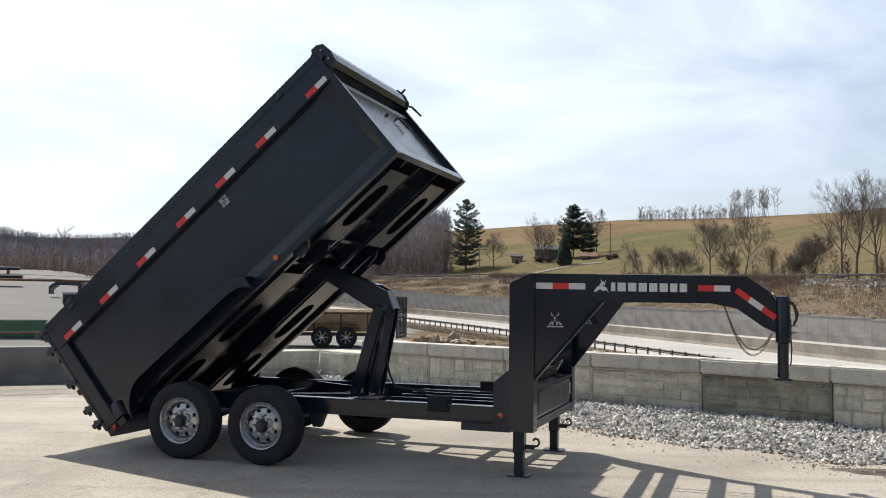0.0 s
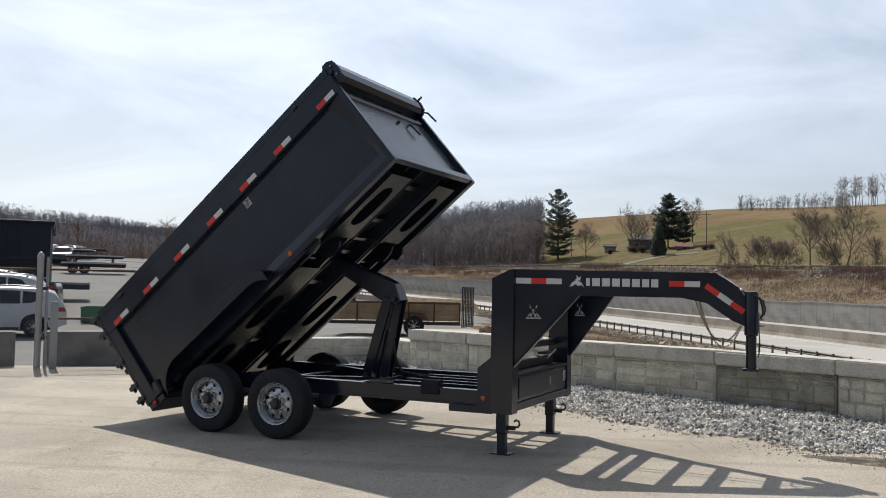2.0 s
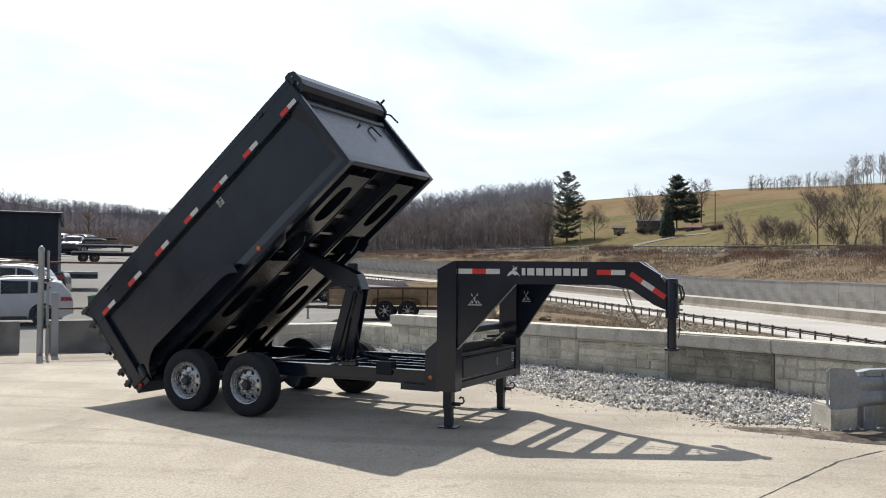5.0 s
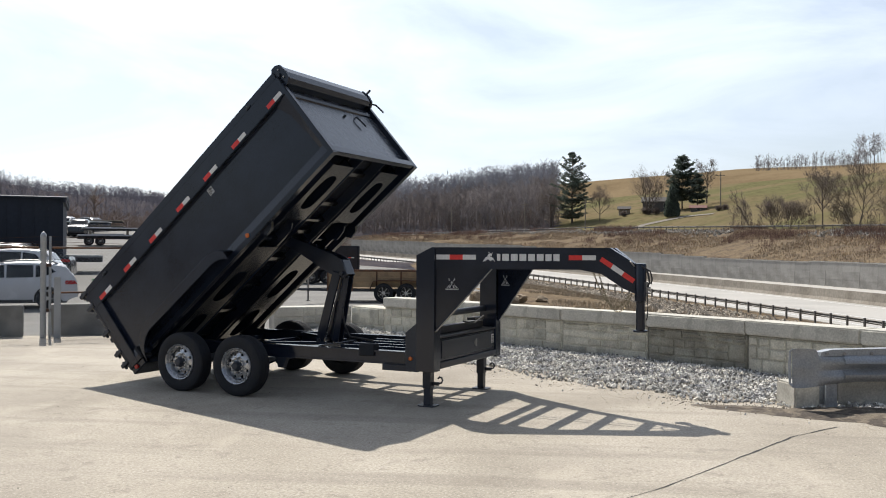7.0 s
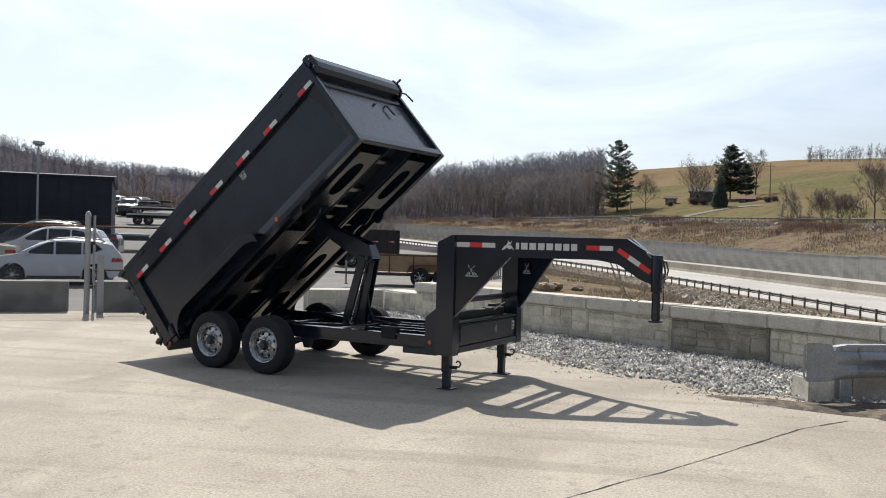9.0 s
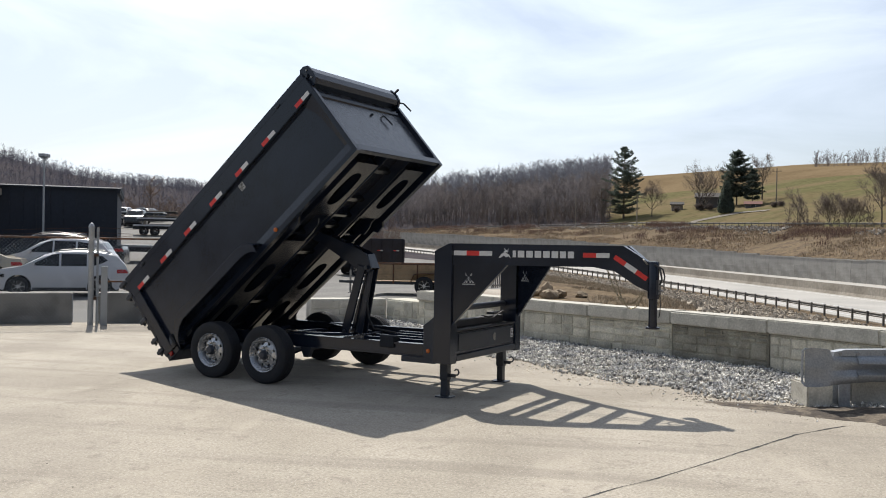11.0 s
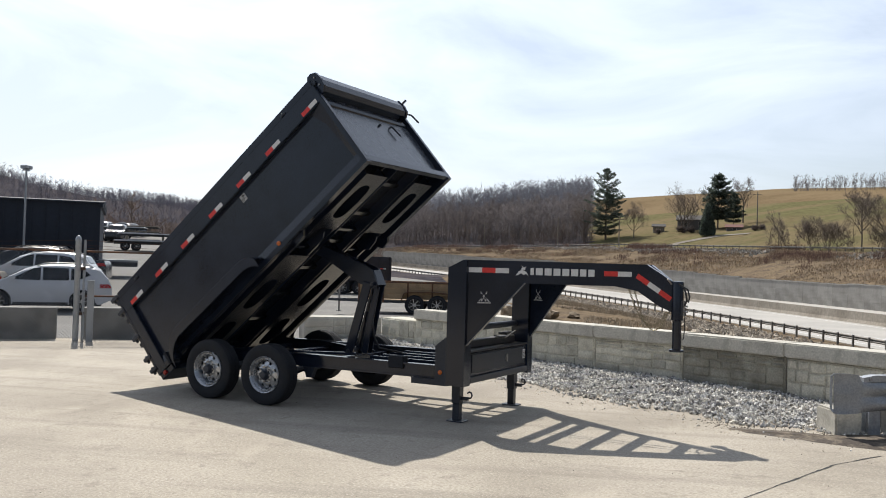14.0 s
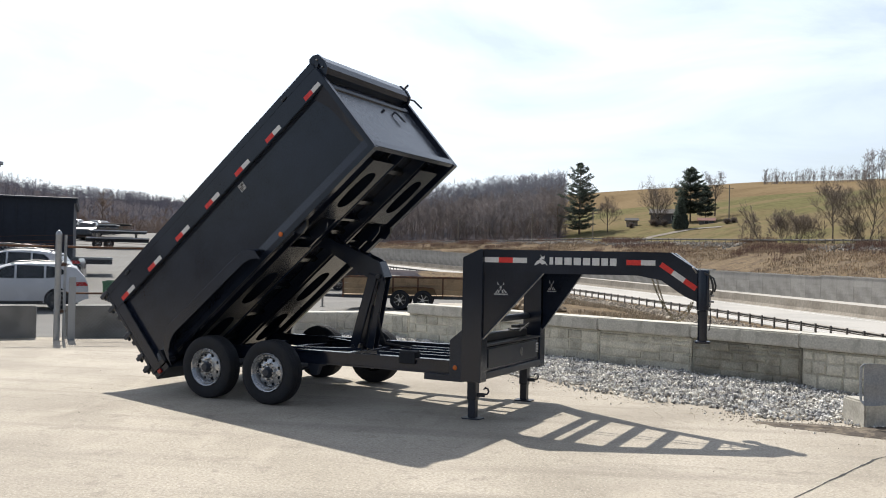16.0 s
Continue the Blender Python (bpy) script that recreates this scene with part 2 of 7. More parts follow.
translucent(M_PINE, 0.5)
for m in (M_TWIG, M_SLOPE, M_REDTWIG, M_RIDGE, M_TWIG_FAR, M_TWIG_HAZE):
    translucent(m, 0.35)
M_RAIL = material("weathered_rail_steel", (0.13, 0.122, 0.112), 0.6, 0.3, var=0.25, scale=1.0, fine=12, bump=0.05)
M_WOOD = material("weathered_planks", (0.34, 0.24, 0.14), 0.75, var=0.22, scale=3, fine=30, bump=0.25, second=(0.26, 0.185, 0.11), by_object=0.12)
M_TIMBER = material("grey_timber", (0.22, 0.19, 0.155), 0.85, var=0.25, scale=4, fine=40, bump=0.3)
M_CARWHITE = material("white_car_paint", (0.53, 0.54, 0.57), 0.25, var=0.03, scale=2, fine=20, bump=0.0, coat=0.6)
M_CARBEIGE = material("beige_car_paint", (0.42, 0.37, 0.29), 0.3, 0.2, var=0.03, scale=2, fine=20, bump=0.0, coat=0.6)
M_CARDARK = material("dark_car_paint", (0.02, 0.021, 0.025), 0.25, var=0.05, scale=2, fine=20, bump=0.0, coat=0.6)
M_CARGREY = material("grey_car_paint", (0.25, 0.26, 0.28), 0.3, 0.3, var=0.03, scale=2, fine=20, bump=0.0, coat=0.5)
M_GLASS = material("tinted_glass", (0.008, 0.010, 0.012), 0.06, var=0.05, scale=3, fine=20, bump=0.0, spec=0.5)
M_PLASTIC = material("black_plastic", (0.02, 0.02, 0.021), 0.6, var=0.15, scale=5, fine=60, bump=0.05)
M_BUILD = material("dark_metal_cladding", (0.018, 0.024, 0.038), 0.75, var=0.15, scale=0.4, fine=6, bump=0.1)
M_GREEN = material("green_painted_steel", (0.025, 0.13, 0.05), 0.5, var=0.15, scale=3, fine=30, bump=0.1)
M_WALLC = material("highway_wall_concrete", (0.33, 0.316, 0.292), 0.9, var=0.2, scale=0.5, fine=4, bump=0.15, second=(0.245, 0.232, 0.212))
M_HOUSE = material("grey_siding", (0.13, 0.125, 0.125), 0.8, var=0.1, scale=1, fine=10, bump=0.1)
M_ROOF = material("dark_shingle", (0.06, 0.055, 0.055), 0.85, var=0.2, scale=2, fine=15, bump=0.2)
M_SEAM = material("black_joint_sealant", (0.018, 0.018, 0.018), 0.75, var=0.3, scale=6, fine=60, bump=0.2)
M_DIRT = material("dark_earth", (0.060, 0.047, 0.037), 0.95, var=0.4, scale=5.0, fine=40, bump=0.6, second=(0.165, 0.135, 0.102))
M_ROCK = material("tan_boulder", (0.30, 0.235, 0.16), 0.9, var=0.25, scale=3, fine=20, bump=0.6, second=(0.20, 0.15, 0.10), by_object=0.2)

# ---- building helpers ----
def part(name, bm, mat, parent=None, label="", smooth=0.0):
    """One mesh object, under a thing or part if one is given. smooth: the angle up to which edges are rounded."""
    me = bpy.data.meshes.new(name)
    bmesh.ops.recalc_face_normals(bm, faces=bm.faces)
    if smooth:
        for f in bm.faces:
            f.smooth = True
        for e in bm.edges:
            if len(e.link_faces) == 2 and e.calc_face_angle(0) > radians(smooth):
                e.smooth = False
    bm.to_mesh(me)
    bm.free()
    me.materials.append(mat)
    ob = new(name, me)
    ob.parent = parent
    return tagged(ob, label)


def stuff(name, verts, faces, mat, parent=None, label="", category=""):
    me = bpy.data.meshes.new(name)
    me.from_pydata([tuple(v) for v in verts], [], [tuple(f) for f in faces])
    me.materials.append(mat)
    ob = new(name, me)
    ob.parent = parent
    return tagged(ob, label, category, kind="stuff")


def thing(name, m, label, category, group=""):
    ob = new(name)
    ob.empty_display_size = 0.2
    ob.matrix_world = m
    return tagged(ob, label, category, group)


def block(bm, x0, x1, y0, y1, z0, z1, m=None):
    r = bmesh.ops.create_cube(bm, size=1, matrix=Matrix.LocRotScale(((x0 + x1) / 2, (y0 + y1) / 2, (z0 + z1) / 2), None, (x1 - x0, y1 - y0, z1 - z0)))
    if m:
        bmesh.ops.transform(bm, matrix=m, verts=r["verts"])
    return r["verts"]


def rounded(bm, width=0.004, segments=1):
    bmesh.ops.bevel(bm, geom=[e for e in bm.edges if len(e.link_faces) == 2 and e.calc_face_angle(0) > 0.5], offset=width, segments=segments, affect="EDGES", clamp_overlap=True)
    return bm


def prism(bm, outline, a, b, axis="y", m=None):
    """A flat outline of (p, q) drawn from a to b along an axis. axis y: p, q are x, z; x: y, z; z: x, y."""
    place = {"y": lambda p, q, c: (p, c, q), "x": lambda p, q, c: (c, p, q), "z": lambda p, q, c: (p, q, c)}[axis]
    lo = [bm.verts.new(place(p, q, a)) for p, q in outline]
    hi = [bm.verts.new(place(p, q, b)) for p, q in outline]
    bm.faces.new(lo), bm.faces.new(hi[::-1])
    for i in range(len(lo)):
        j = (i + 1) % len(lo)
        bm.faces.new((lo[j], lo[i], hi[i], hi[j]))
    if m:
        bmesh.ops.transform(bm, matrix=m, verts=lo + hi)
    return lo + hi


def rod(bm, p, q, r, seg=10, r2=None):
    p, q = Vector(p), Vector(q)
    m = Matrix.Translation((p + q) / 2) @ (q - p).to_track_quat("Z", "Y").to_matrix().to_4x4()
    return bmesh.ops.create_cone(bm, cap_ends=True, segments=seg, radius1=r, radius2=r if r2 is None else r2, depth=(q - p).length, matrix=m)["verts"]


def bar(bm, p, q, w, h, up=(0, 0, 1)):
    """A rectangular bar from p to q, w wide across and h high towards up."""
    p, q = Vector(p), Vector(q)
    x = (q - p).normalized()
    y = Vector(up).cross(x).normalized()
    z = x.cross(y)
    m = Matrix((x, y, z)).transposed().to_4x4()
    m.translation = (p + q) / 2
    return bmesh.ops.create_cube(bm, size=1, matrix=m @ Matrix.Diagonal(((q - p).length, w, h, 1)))["verts"]


def lathe(bm, profile, seg=32, axis="y", closed=False, centre=(0, 0, 0)):
    """Turns a profile of (radius, along) round an axis."""
    rings = []
    for r, a in profile:
        ring = []
        for i in range(seg):
            c, s = math.cos(2 * math.pi * i / seg) * r, math.sin(2 * math.pi * i / seg) * r
            v = (c, a, s) if axis == "y" else (c, s, a) if axis == "z" else (a, c, s)
            ring.append(bm.verts.new(Vector(v) + Vector(centre)))
        rings.append(ring)
    pairs = list(zip(rings, rings[1:])) + ([(rings[-1], rings[0])] if closed else [])
    for a, b in pairs:
        for i in range(seg):
            j = (i + 1) % seg
            bm.faces.new((a[i], a[j], b[j], b[i]))
    if not closed:
        for ring in (rings[0], rings[-1]):
            if (ring[0].co - ring[seg // 2].co).length > 1e-5:
                bm.faces.new(ring)
    return rings


def pipe(bm, points, r, seg=6):
    """A round pipe along a line of points."""
    pts = [Vector(p) for p in points]
    rings = []
    for i, p in enumerate(pts):
        d = (pts[min(i + 1, len(pts) - 1)] - pts[max(i - 1, 0)]).normalized()
        x = d.orthogonal().normalized() if i == 0 else (rx - d * rx.dot(d)).normalized()
        rx = x
        y = d.cross(x)
        rings.append([bm.verts.new(p + r * (math.cos(2 * math.pi * k / seg) * x + math.sin(2 * math.pi * k / seg) * y)) for k in range(seg)])
    for a, b in zip(rings, rings[1:]):
        for i in range(seg):
            j = (i + 1) % seg
            bm.faces.new((a[i], a[j], b[j], b[i]))
    bm.faces.new(rings[0]), bm.faces.new(rings[-1])


def smoothstep(a, b, x):
    t = min(1.0, max(0.0, (x - a) / (b - a)))
    return t * t * (3 - 2 * t)


def along(table, x):
    """Linear between the rows of a short table."""
    return float(np.interp(x, [r[0] for r in table], [r[1] for r in table]))

# ---- land: the yard, the highway on its curve, the far bank and hills ----
CURVE_R, CURVE_A = 450.0, radians(15)
CURVE_C = Vector((18.55 - CURVE_R * math.cos(CURVE_A), 60.4 - CURVE_R * math.sin(CURVE_A)))
VIEW_C = (2.0, -2.0)


def on_curve(s, v):
    """The plan place s metres along the highway's near rail and v metres across it, away from the yard."""
    a = CURVE_A + s / CURVE_R
    return CURVE_C.x + (CURVE_R + v) * math.cos(a), CURVE_C.y + (CURVE_R + v) * math.sin(a)


def curve_of(x, y):
    dx, dy = x - CURVE_C.x, y - CURVE_C.y
    return (math.atan2(dy, dx) - CURVE_A) * CURVE_R, math.hypot(dx, dy) - CURVE_R


def road_z(s):
    s = min(s, 330)
    return -2.75 + 0.011 * s + (6e-5 * s * s if s > 0 else 0)


WALL_H = [(-80, 2.8), (45, 2.85), (75, 3.0), (105, 3.35), (150, 3.65), (240, 3.3)]   # the far wall's height along the highway
BANK = [(33, 0.0), (58, 7.9), (63, 8.2), (74, 11.4), (95, 15.2), (180, 32.0), (290, 46.5), (420, 52.0), (900, 60.0), (2600, 70.0)]
RIDGE = [(14, 0.038), (18, 0.046), (20.4, 0.049), (22.8, 0.0465), (25, 0.0505), (27, 0.054), (30, 0.0555), (31.5, 0.056), (34, 0.0625), (37, 0.0745), (42, 0.090), (70, 0.08), (110, 0.05)]


def land_z(x, y):
    s, v = curve_of(x, y)
    dx, dy = x - VIEW_C[0], y - VIEW_C[1]
    r, b = math.hypot(dx, dy), math.degrees(math.atan2(-dx, dy))
    yard = 0.055 * (max(0, min(r, 130) - 34)) * smoothstep(15, 25, b) * (1 - smoothstep(70, 110, b))
    yard -= 0.36 * smoothstep(21, 28, r) * smoothstep(15, 22, b)
    ridge = (along(RIDGE, b) * 620 + 3.0 * noise.noise((x * 0.02, y * 0.02, 5))) * smoothstep(150, 600, r) * smoothstep(10, 22, b) * (1 - smoothstep(90, 140, b))
    if v < 0:
        side = smoothstep(-24, -2.5, v) * (1 - smoothstep(300, 420, s)) * (1 - smoothstep(16, 24, b))
        z = yard * (1 - side) + (road_z(s) - 0.05) * side
        return max(z, ridge) if r > 140 else z
    if v < 32.7:
        return max(road_z(s) - 0.05, ridge if b > 17 else -9)
    bank = along(BANK, v)
    if v < 58:
        f = (v - 32.7) / 25.3
        low = road_z(s) + along(WALL_H, s) - 0.12
        bank = low + (7.9 - low) * f + 0.5 * math.sin(f * math.pi)
    bank -= 0.024 * min(150, max(0, 150 - s)) * smoothstep(34, 58, v) * (1 - smoothstep(66, 140, v))
    roll = 1.0 * noise.noise((x * 0.012, y * 0.012, 0)) * smoothstep(70, 200, v) * 3
    roll -= 2.6 * smoothstep(9, 19, -b) * smoothstep(130, 300, v)
    return max(bank + roll, ridge)


def ground():
    ss = list(np.arange(-900, -60, 30.0)) + list(np.arange(-60, 300, 4.0)) + list(np.arange(300, 700, 10.0)) + list(np.arange(700, 1500, 40.0))
    vs = list(np.arange(-449, -100, 20.0)) + list(np.arange(-100, -26, 3.0)) + list(np.arange(-26, 0, 1.0)) + [0, 0.5, 8, 14.8, 22, 32.5, 32.95]
    vs += list(np.arange(34, 80, 1.5)) + list(np.arange(80, 300, 8.0)) + [320, 360, 420, 500, 600, 750, 950, 1300, 1800, 2600]
    verts = []
    for v in vs:
        for s in ss:
            x, y = on_curve(s, v)
            verts.append((x, y, land_z(x, y)))
    n = len(ss)
    faces, slots = [], []
    for i in range(len(vs) - 1):
        for j in range(n - 1):
            q = (i * n + j, i * n + j + 1, (i + 1) * n + j + 1, (i + 1) * n + j)
            faces.append(q)
            x = sum(verts[k][0] for k in q) / 4
            y = sum(verts[k][1] for k in q) / 4
            s, v = (ss[j] + ss[j + 1]) / 2, (vs[i] + vs[i + 1]) / 2
            dx, dy = x - VIEW_C[0], y - VIEW_C[1]
            r, b = math.hypot(dx, dy), math.degrees(math.atan2(-dx, dy))
            if b > 13 and r > 165:
                k = 4
            elif v < 0:
                if r > 135 and b > 10:
                    k = 4
                elif b > 8 and v < -26 and r > 20.3:
                    k = 1
                elif v > -21 and r > 16 or (b < 6.5 and r > 12 and x > -2.5 and y > 18.0 - 0.93 * (x + 1.81)):
                    k = 2
                else:
                    k = 0 if r < 40 else 1
            elif v < 59:
                k = 2
            elif b > 0.9 and v > 63 or b > 6.5 or b < -60:
                k = 4
            elif v > 138 + 6 * math.sin(s * 0.05):
                k = 5
            else:
                k = 3
            slots.append(k)
    me = bpy.data.meshes.new("ground")
    me.from_pydata(verts, [], faces)
    for m in (M_PAVE, M_LOT, M_DRY, M_FIELD, M_FLOORW, M_TILLED):
        me.materials.append(m)
    me.polygons.foreach_set("material_index", slots)
    me.polygons.foreach_set("use_smooth", [True] * len(faces))
    return tagged(new("ground", me), "pale dusty yard, gravel lot, dry banks and winter fields", "ground", kind="structure")


def ribbon(name, s0, s1, step, section, mat, label, category, parent=None, kind="structure", lift=0.0):
    """A closed cross-section of (v, z above the road) drawn along the highway."""
    bm = bmesh.new()
    rings = []
    for s in np.arange(s0, s1 + 0.01, step):
        rings.append([bm.verts.new((*on_curve(s, v), road_z(s) + z + lift)) for v, z in section])
    for a, b in zip(rings, rings[1:]):
        for i in range(len(section)):
            j = (i + 1) % len(section)
            bm.faces.new((a[i], a[j], b[j], b[i]))
    bm.faces.new(rings[0]), bm.faces.new(rings[-1])
    ob = part(name, bm, mat, parent, label)
    return tagged(ob, category=category, kind=kind) if not parent else ob


ground()
ribbon("road", -60, 300, 6, [(0.7, -0.2), (14.5, -0.2), (14.5, 0.0), (0.7, 0.0)], M_ROAD, "pale concrete highway carriageway behind the guardrail", "road")
ribbon("road_far", -60, 300, 6, [(15.2, -0.2), (32.4, -0.2), (32.4, 0.0), (15.2, 0.0)], M_ROAD, "pale concrete carriageway beyond the median barrier", "road")
for i in range(3):
    v = (1.9, 5.6, 9.3, 13.0)[i if i < 1 else 3] if i != 1 else 5.6
    ribbon("lane_line", -60, 300, 6, [(v, 0.002), (v + 0.15, 0.002), (v + 0.15, 0.006), (v, 0.006)], M_WHITE, "painted white lane line", "road marking")
M_BARRIER = material("stained_barrier_concrete", (0.29, 0.258, 0.215), 0.9, var=0.2, scale=0.4, fine=4, bump=0.15, second=(0.22, 0.192, 0.158))
ribbon("median_barrier", -60, 300, 6, [(14.5, -0.1), (15.2, -0.1), (15.0, 0.3), (14.95, 1.07), (14.75, 1.07), (14.7, 0.3)], M_BARRIER, "grey concrete median barrier between the carriageways", "barrier")

# ---- retaining wall of precast blocks ----
WALL_LINE = [(-1.81, 16.58), (-0.56, 15.53), (0.69, 14.48), (1.93, 13.43), (3.26, 12.38), (4.54, 11.20), (5.70, 9.96), (6.75, 8.62)]


def plain_wall_behind():
    """A plain wall added out of view behind the camera; it hides low sky from reflections."""
    bm = bmesh.new()
    block(bm, -30, 36, -15.5, -15.0, 0, 3.4)
    return tagged(part("added_wall_behind", bm, M_BEHIND, None, "plain dark wall added out of view behind the camera"), category="wall", kind="structure")


M_BEHIND = material("dark_plain_wall", (0.07, 0.068, 0.066), 0.8, var=0.15, scale=0.6, fine=8, bump=0.1)
plain_wall_behind()


def stone_faces(parent, length, z0, z1, mat, seed, depth=0.016):
    """Ashlar stones proud of a block's face, in rows of uneven width; the face is the plane y = 0, seen from -y."""
    rnd = random.Random(seed)
    cells = []
    z = z0
    while z < z1 - 0.04:
        top = z + rnd.uniform(0.24, 0.34)
        top = z1 if z1 - top < 0.12 else top
        x = 0.02
        while x < length - 0.05:
            w = rnd.uniform(0.22, 0.62)
            w = length - 0.02 - x if length - 0.02 - x - w < 0.16 else w
            if rnd.random() < 0.22 and w < 0.42:
                cells.append((x, x + w, z, top))
            else:
                cut = z + (top - z) * rnd.choice((0.42, 0.5, 0.58))
                for lo, hi in ((z, cut), (cut, top)):
                    if w > 0.34 and rnd.random() < 0.7:
                        m = x + w * rnd.uniform(0.35, 0.65)
                        cells += [(x, m, lo, hi), (m, x + w, lo, hi)]
                    else:
                        cells.append((x, x + w, lo, hi))
            x += w
        z = top
    for x, xe, lo, hi in cells:
        w = xe - x
        d = depth * rnd.uniform(0.6, 1.3)
        g = 0.007
        bm = bmesh.new()
        o = [(x + g, lo + g), (x + w - g, lo + g), (x + w - g, hi - g), (x + g, hi - g)]
        b = 0.013
        base = [bm.verts.new((p, 0.01, q)) for p, q in o]
        top = [bm.verts.new((p + (b if i in (0, 3) else -b) + rnd.uniform(-1, 1) * 0.008, -d * rnd.uniform(0.75, 1.2), q + (b if i < 2 else -b) + rnd.uniform(-1, 1) * 0.006)) for i, (p, q) in enumerate(o)]
        mid = bm.verts.new(((2 * x + w) / 2, -d * 1.35, (lo + hi) / 2))
        for i in range(4):
            j = (i + 1) % 4
            bm.faces.new((base[i], base[j], top[j], top[i]))
            bm.faces.new((top[i], top[j], mid))
        part("stone", bm, mat, parent)


def wall_block(wall, a, b, z0, z1, mat, seed, label, thick=0.55, cap=True):
    a, b = Vector((*a, 0)), Vector((*b, 0))
    d = b - a
    m = Matrix.Translation(a) @ Matrix.Rotation(math.atan2(d.y, d.x), 4, "Z")
    bm = bmesh.new()
    block(bm, 0.006, d.length - 0.006, 0.0, thick, z0, z1)
    rounded(bm, 0.012)
    body = part("block", bm, mat, wall, label)
    body.matrix_local = m
    stone_faces(body, d.length, max(z0, -0.06), z1 - 0.02, mat, seed)
    if cap:
        bm = bmesh.new()
        rnd = random.Random(seed + 50)
        block(bm, 0.004, d.length - 0.004, -0.06, thick - 0.15, z1 + 0.004, z1 + 0.20)
        rounded(bm, 0.018, 2)
        for v in bm.verts:
            v.co.z += rnd.uniform(-0.004, 0.004)
        c = part("coping", bm, M_CONC, wall, "plain pale concrete coping")
        c.matrix_local = m


retaining_wall = tagged(new("retaining_wall"), "low retaining wall of stone-faced precast blocks with concrete coping", "wall", kind="structure")
for k, (a, b) in enumerate(zip(WALL_LINE, WALL_LINE[1:])):
    wall_block(retaining_wall, a, b, -0.25, 0.60, M_STONE_DARK if k == 4 else M_STONE, 10 + k, "block stained dark by water" if k == 4 else "")
wall_block(retaining_wall, (-2.74, 17.45), (-1.81, 16.58), -0.25, 0.56, M_STONE, 31, "uncapped block with a rough top", cap=False)
wall_block(retaining_wall, (-4.23, 16.57), (-2.74, 17.45), -0.25, 0.55, M_CONC, 32, "plain uncapped concrete block", cap=False)

# ---- the gooseneck dump trailer; x ahead along it, y to its far side ----
TRAILER = Matrix.Translation((2.648, 8.151, 0)) @ Matrix.Rotation(radians(-18), 4, "Z")
dump_trailer = thing("dump_trailer", TRAILER, "black gooseneck dump trailer with its box tipped up, parked", "dump trailer")


def neck_w(s):
    """How far the neck's outer face stands from the middle line; its two beams close in towards the coupler."""
    return max(0.018, 0.82 - 0.443 * (s + 1.64))


def holed_plate(bm, x0, x1, y0, y1, z, holes, thick=0.008, seg=28):
    """A plate with long oval slots (centre x, y, length, width), cut right through."""
    cuts = sorted(holes)
    xs = [x0]
    for cx, cy, ln, wd in cuts:
        xs += [cx - ln / 2 - 0.05, cx + ln / 2 + 0.05]
    xs.append(x1)
    for i in range(0, len(xs), 2):
        if xs[i + 1] - xs[i] > 0.001:
            block(bm, xs[i], xs[i + 1], y0, y1, z, z + thick)
    for cx, cy, ln, wd in cuts:
        a, b = cx - ln / 2 - 0.05, cx + ln / 2 + 0.05
        inner, outer = [], []
        for k in range(seg):
            t = 2 * math.pi * (k + 0.5) / seg
            c, s = math.cos(t), math.sin(t)
            e = (abs(c) ** 4 + abs(s) ** 4) ** -0.25
            rx, ry = ln / 2 - wd / 2, wd / 2
            inner.append((cx + rx * (1 if c > 0 else -1) * min(1, abs(c) * 1.6) + ry * c, cy + ry * s))
            m = max(abs(c), abs(s))
            ox = cx + (b - a) / 2 * c / m
            oy = (y0 + y1) / 2 + (y1 - y0) / 2 * s / m
            outer.append((ox, oy))
        for lo in (z, z + thick):
            vi = [bm.verts.new((*p, lo)) for p in inner]
            vo = [bm.verts.new((*p, lo)) for p in outer]
            for k in range(seg):
                j = (k + 1) % seg
                bm.faces.new((vo[k], vo[j], vi[j], vi[k]))
            if lo == z:
                vi0 = vi
        for k in range(seg):
            j = (k + 1) % seg
            bm.faces.new((vi0[k], vi0[j], vi[j], vi[k]))
    bmesh.ops.remove_doubles(bm, verts=bm.verts, dist=0.0005)


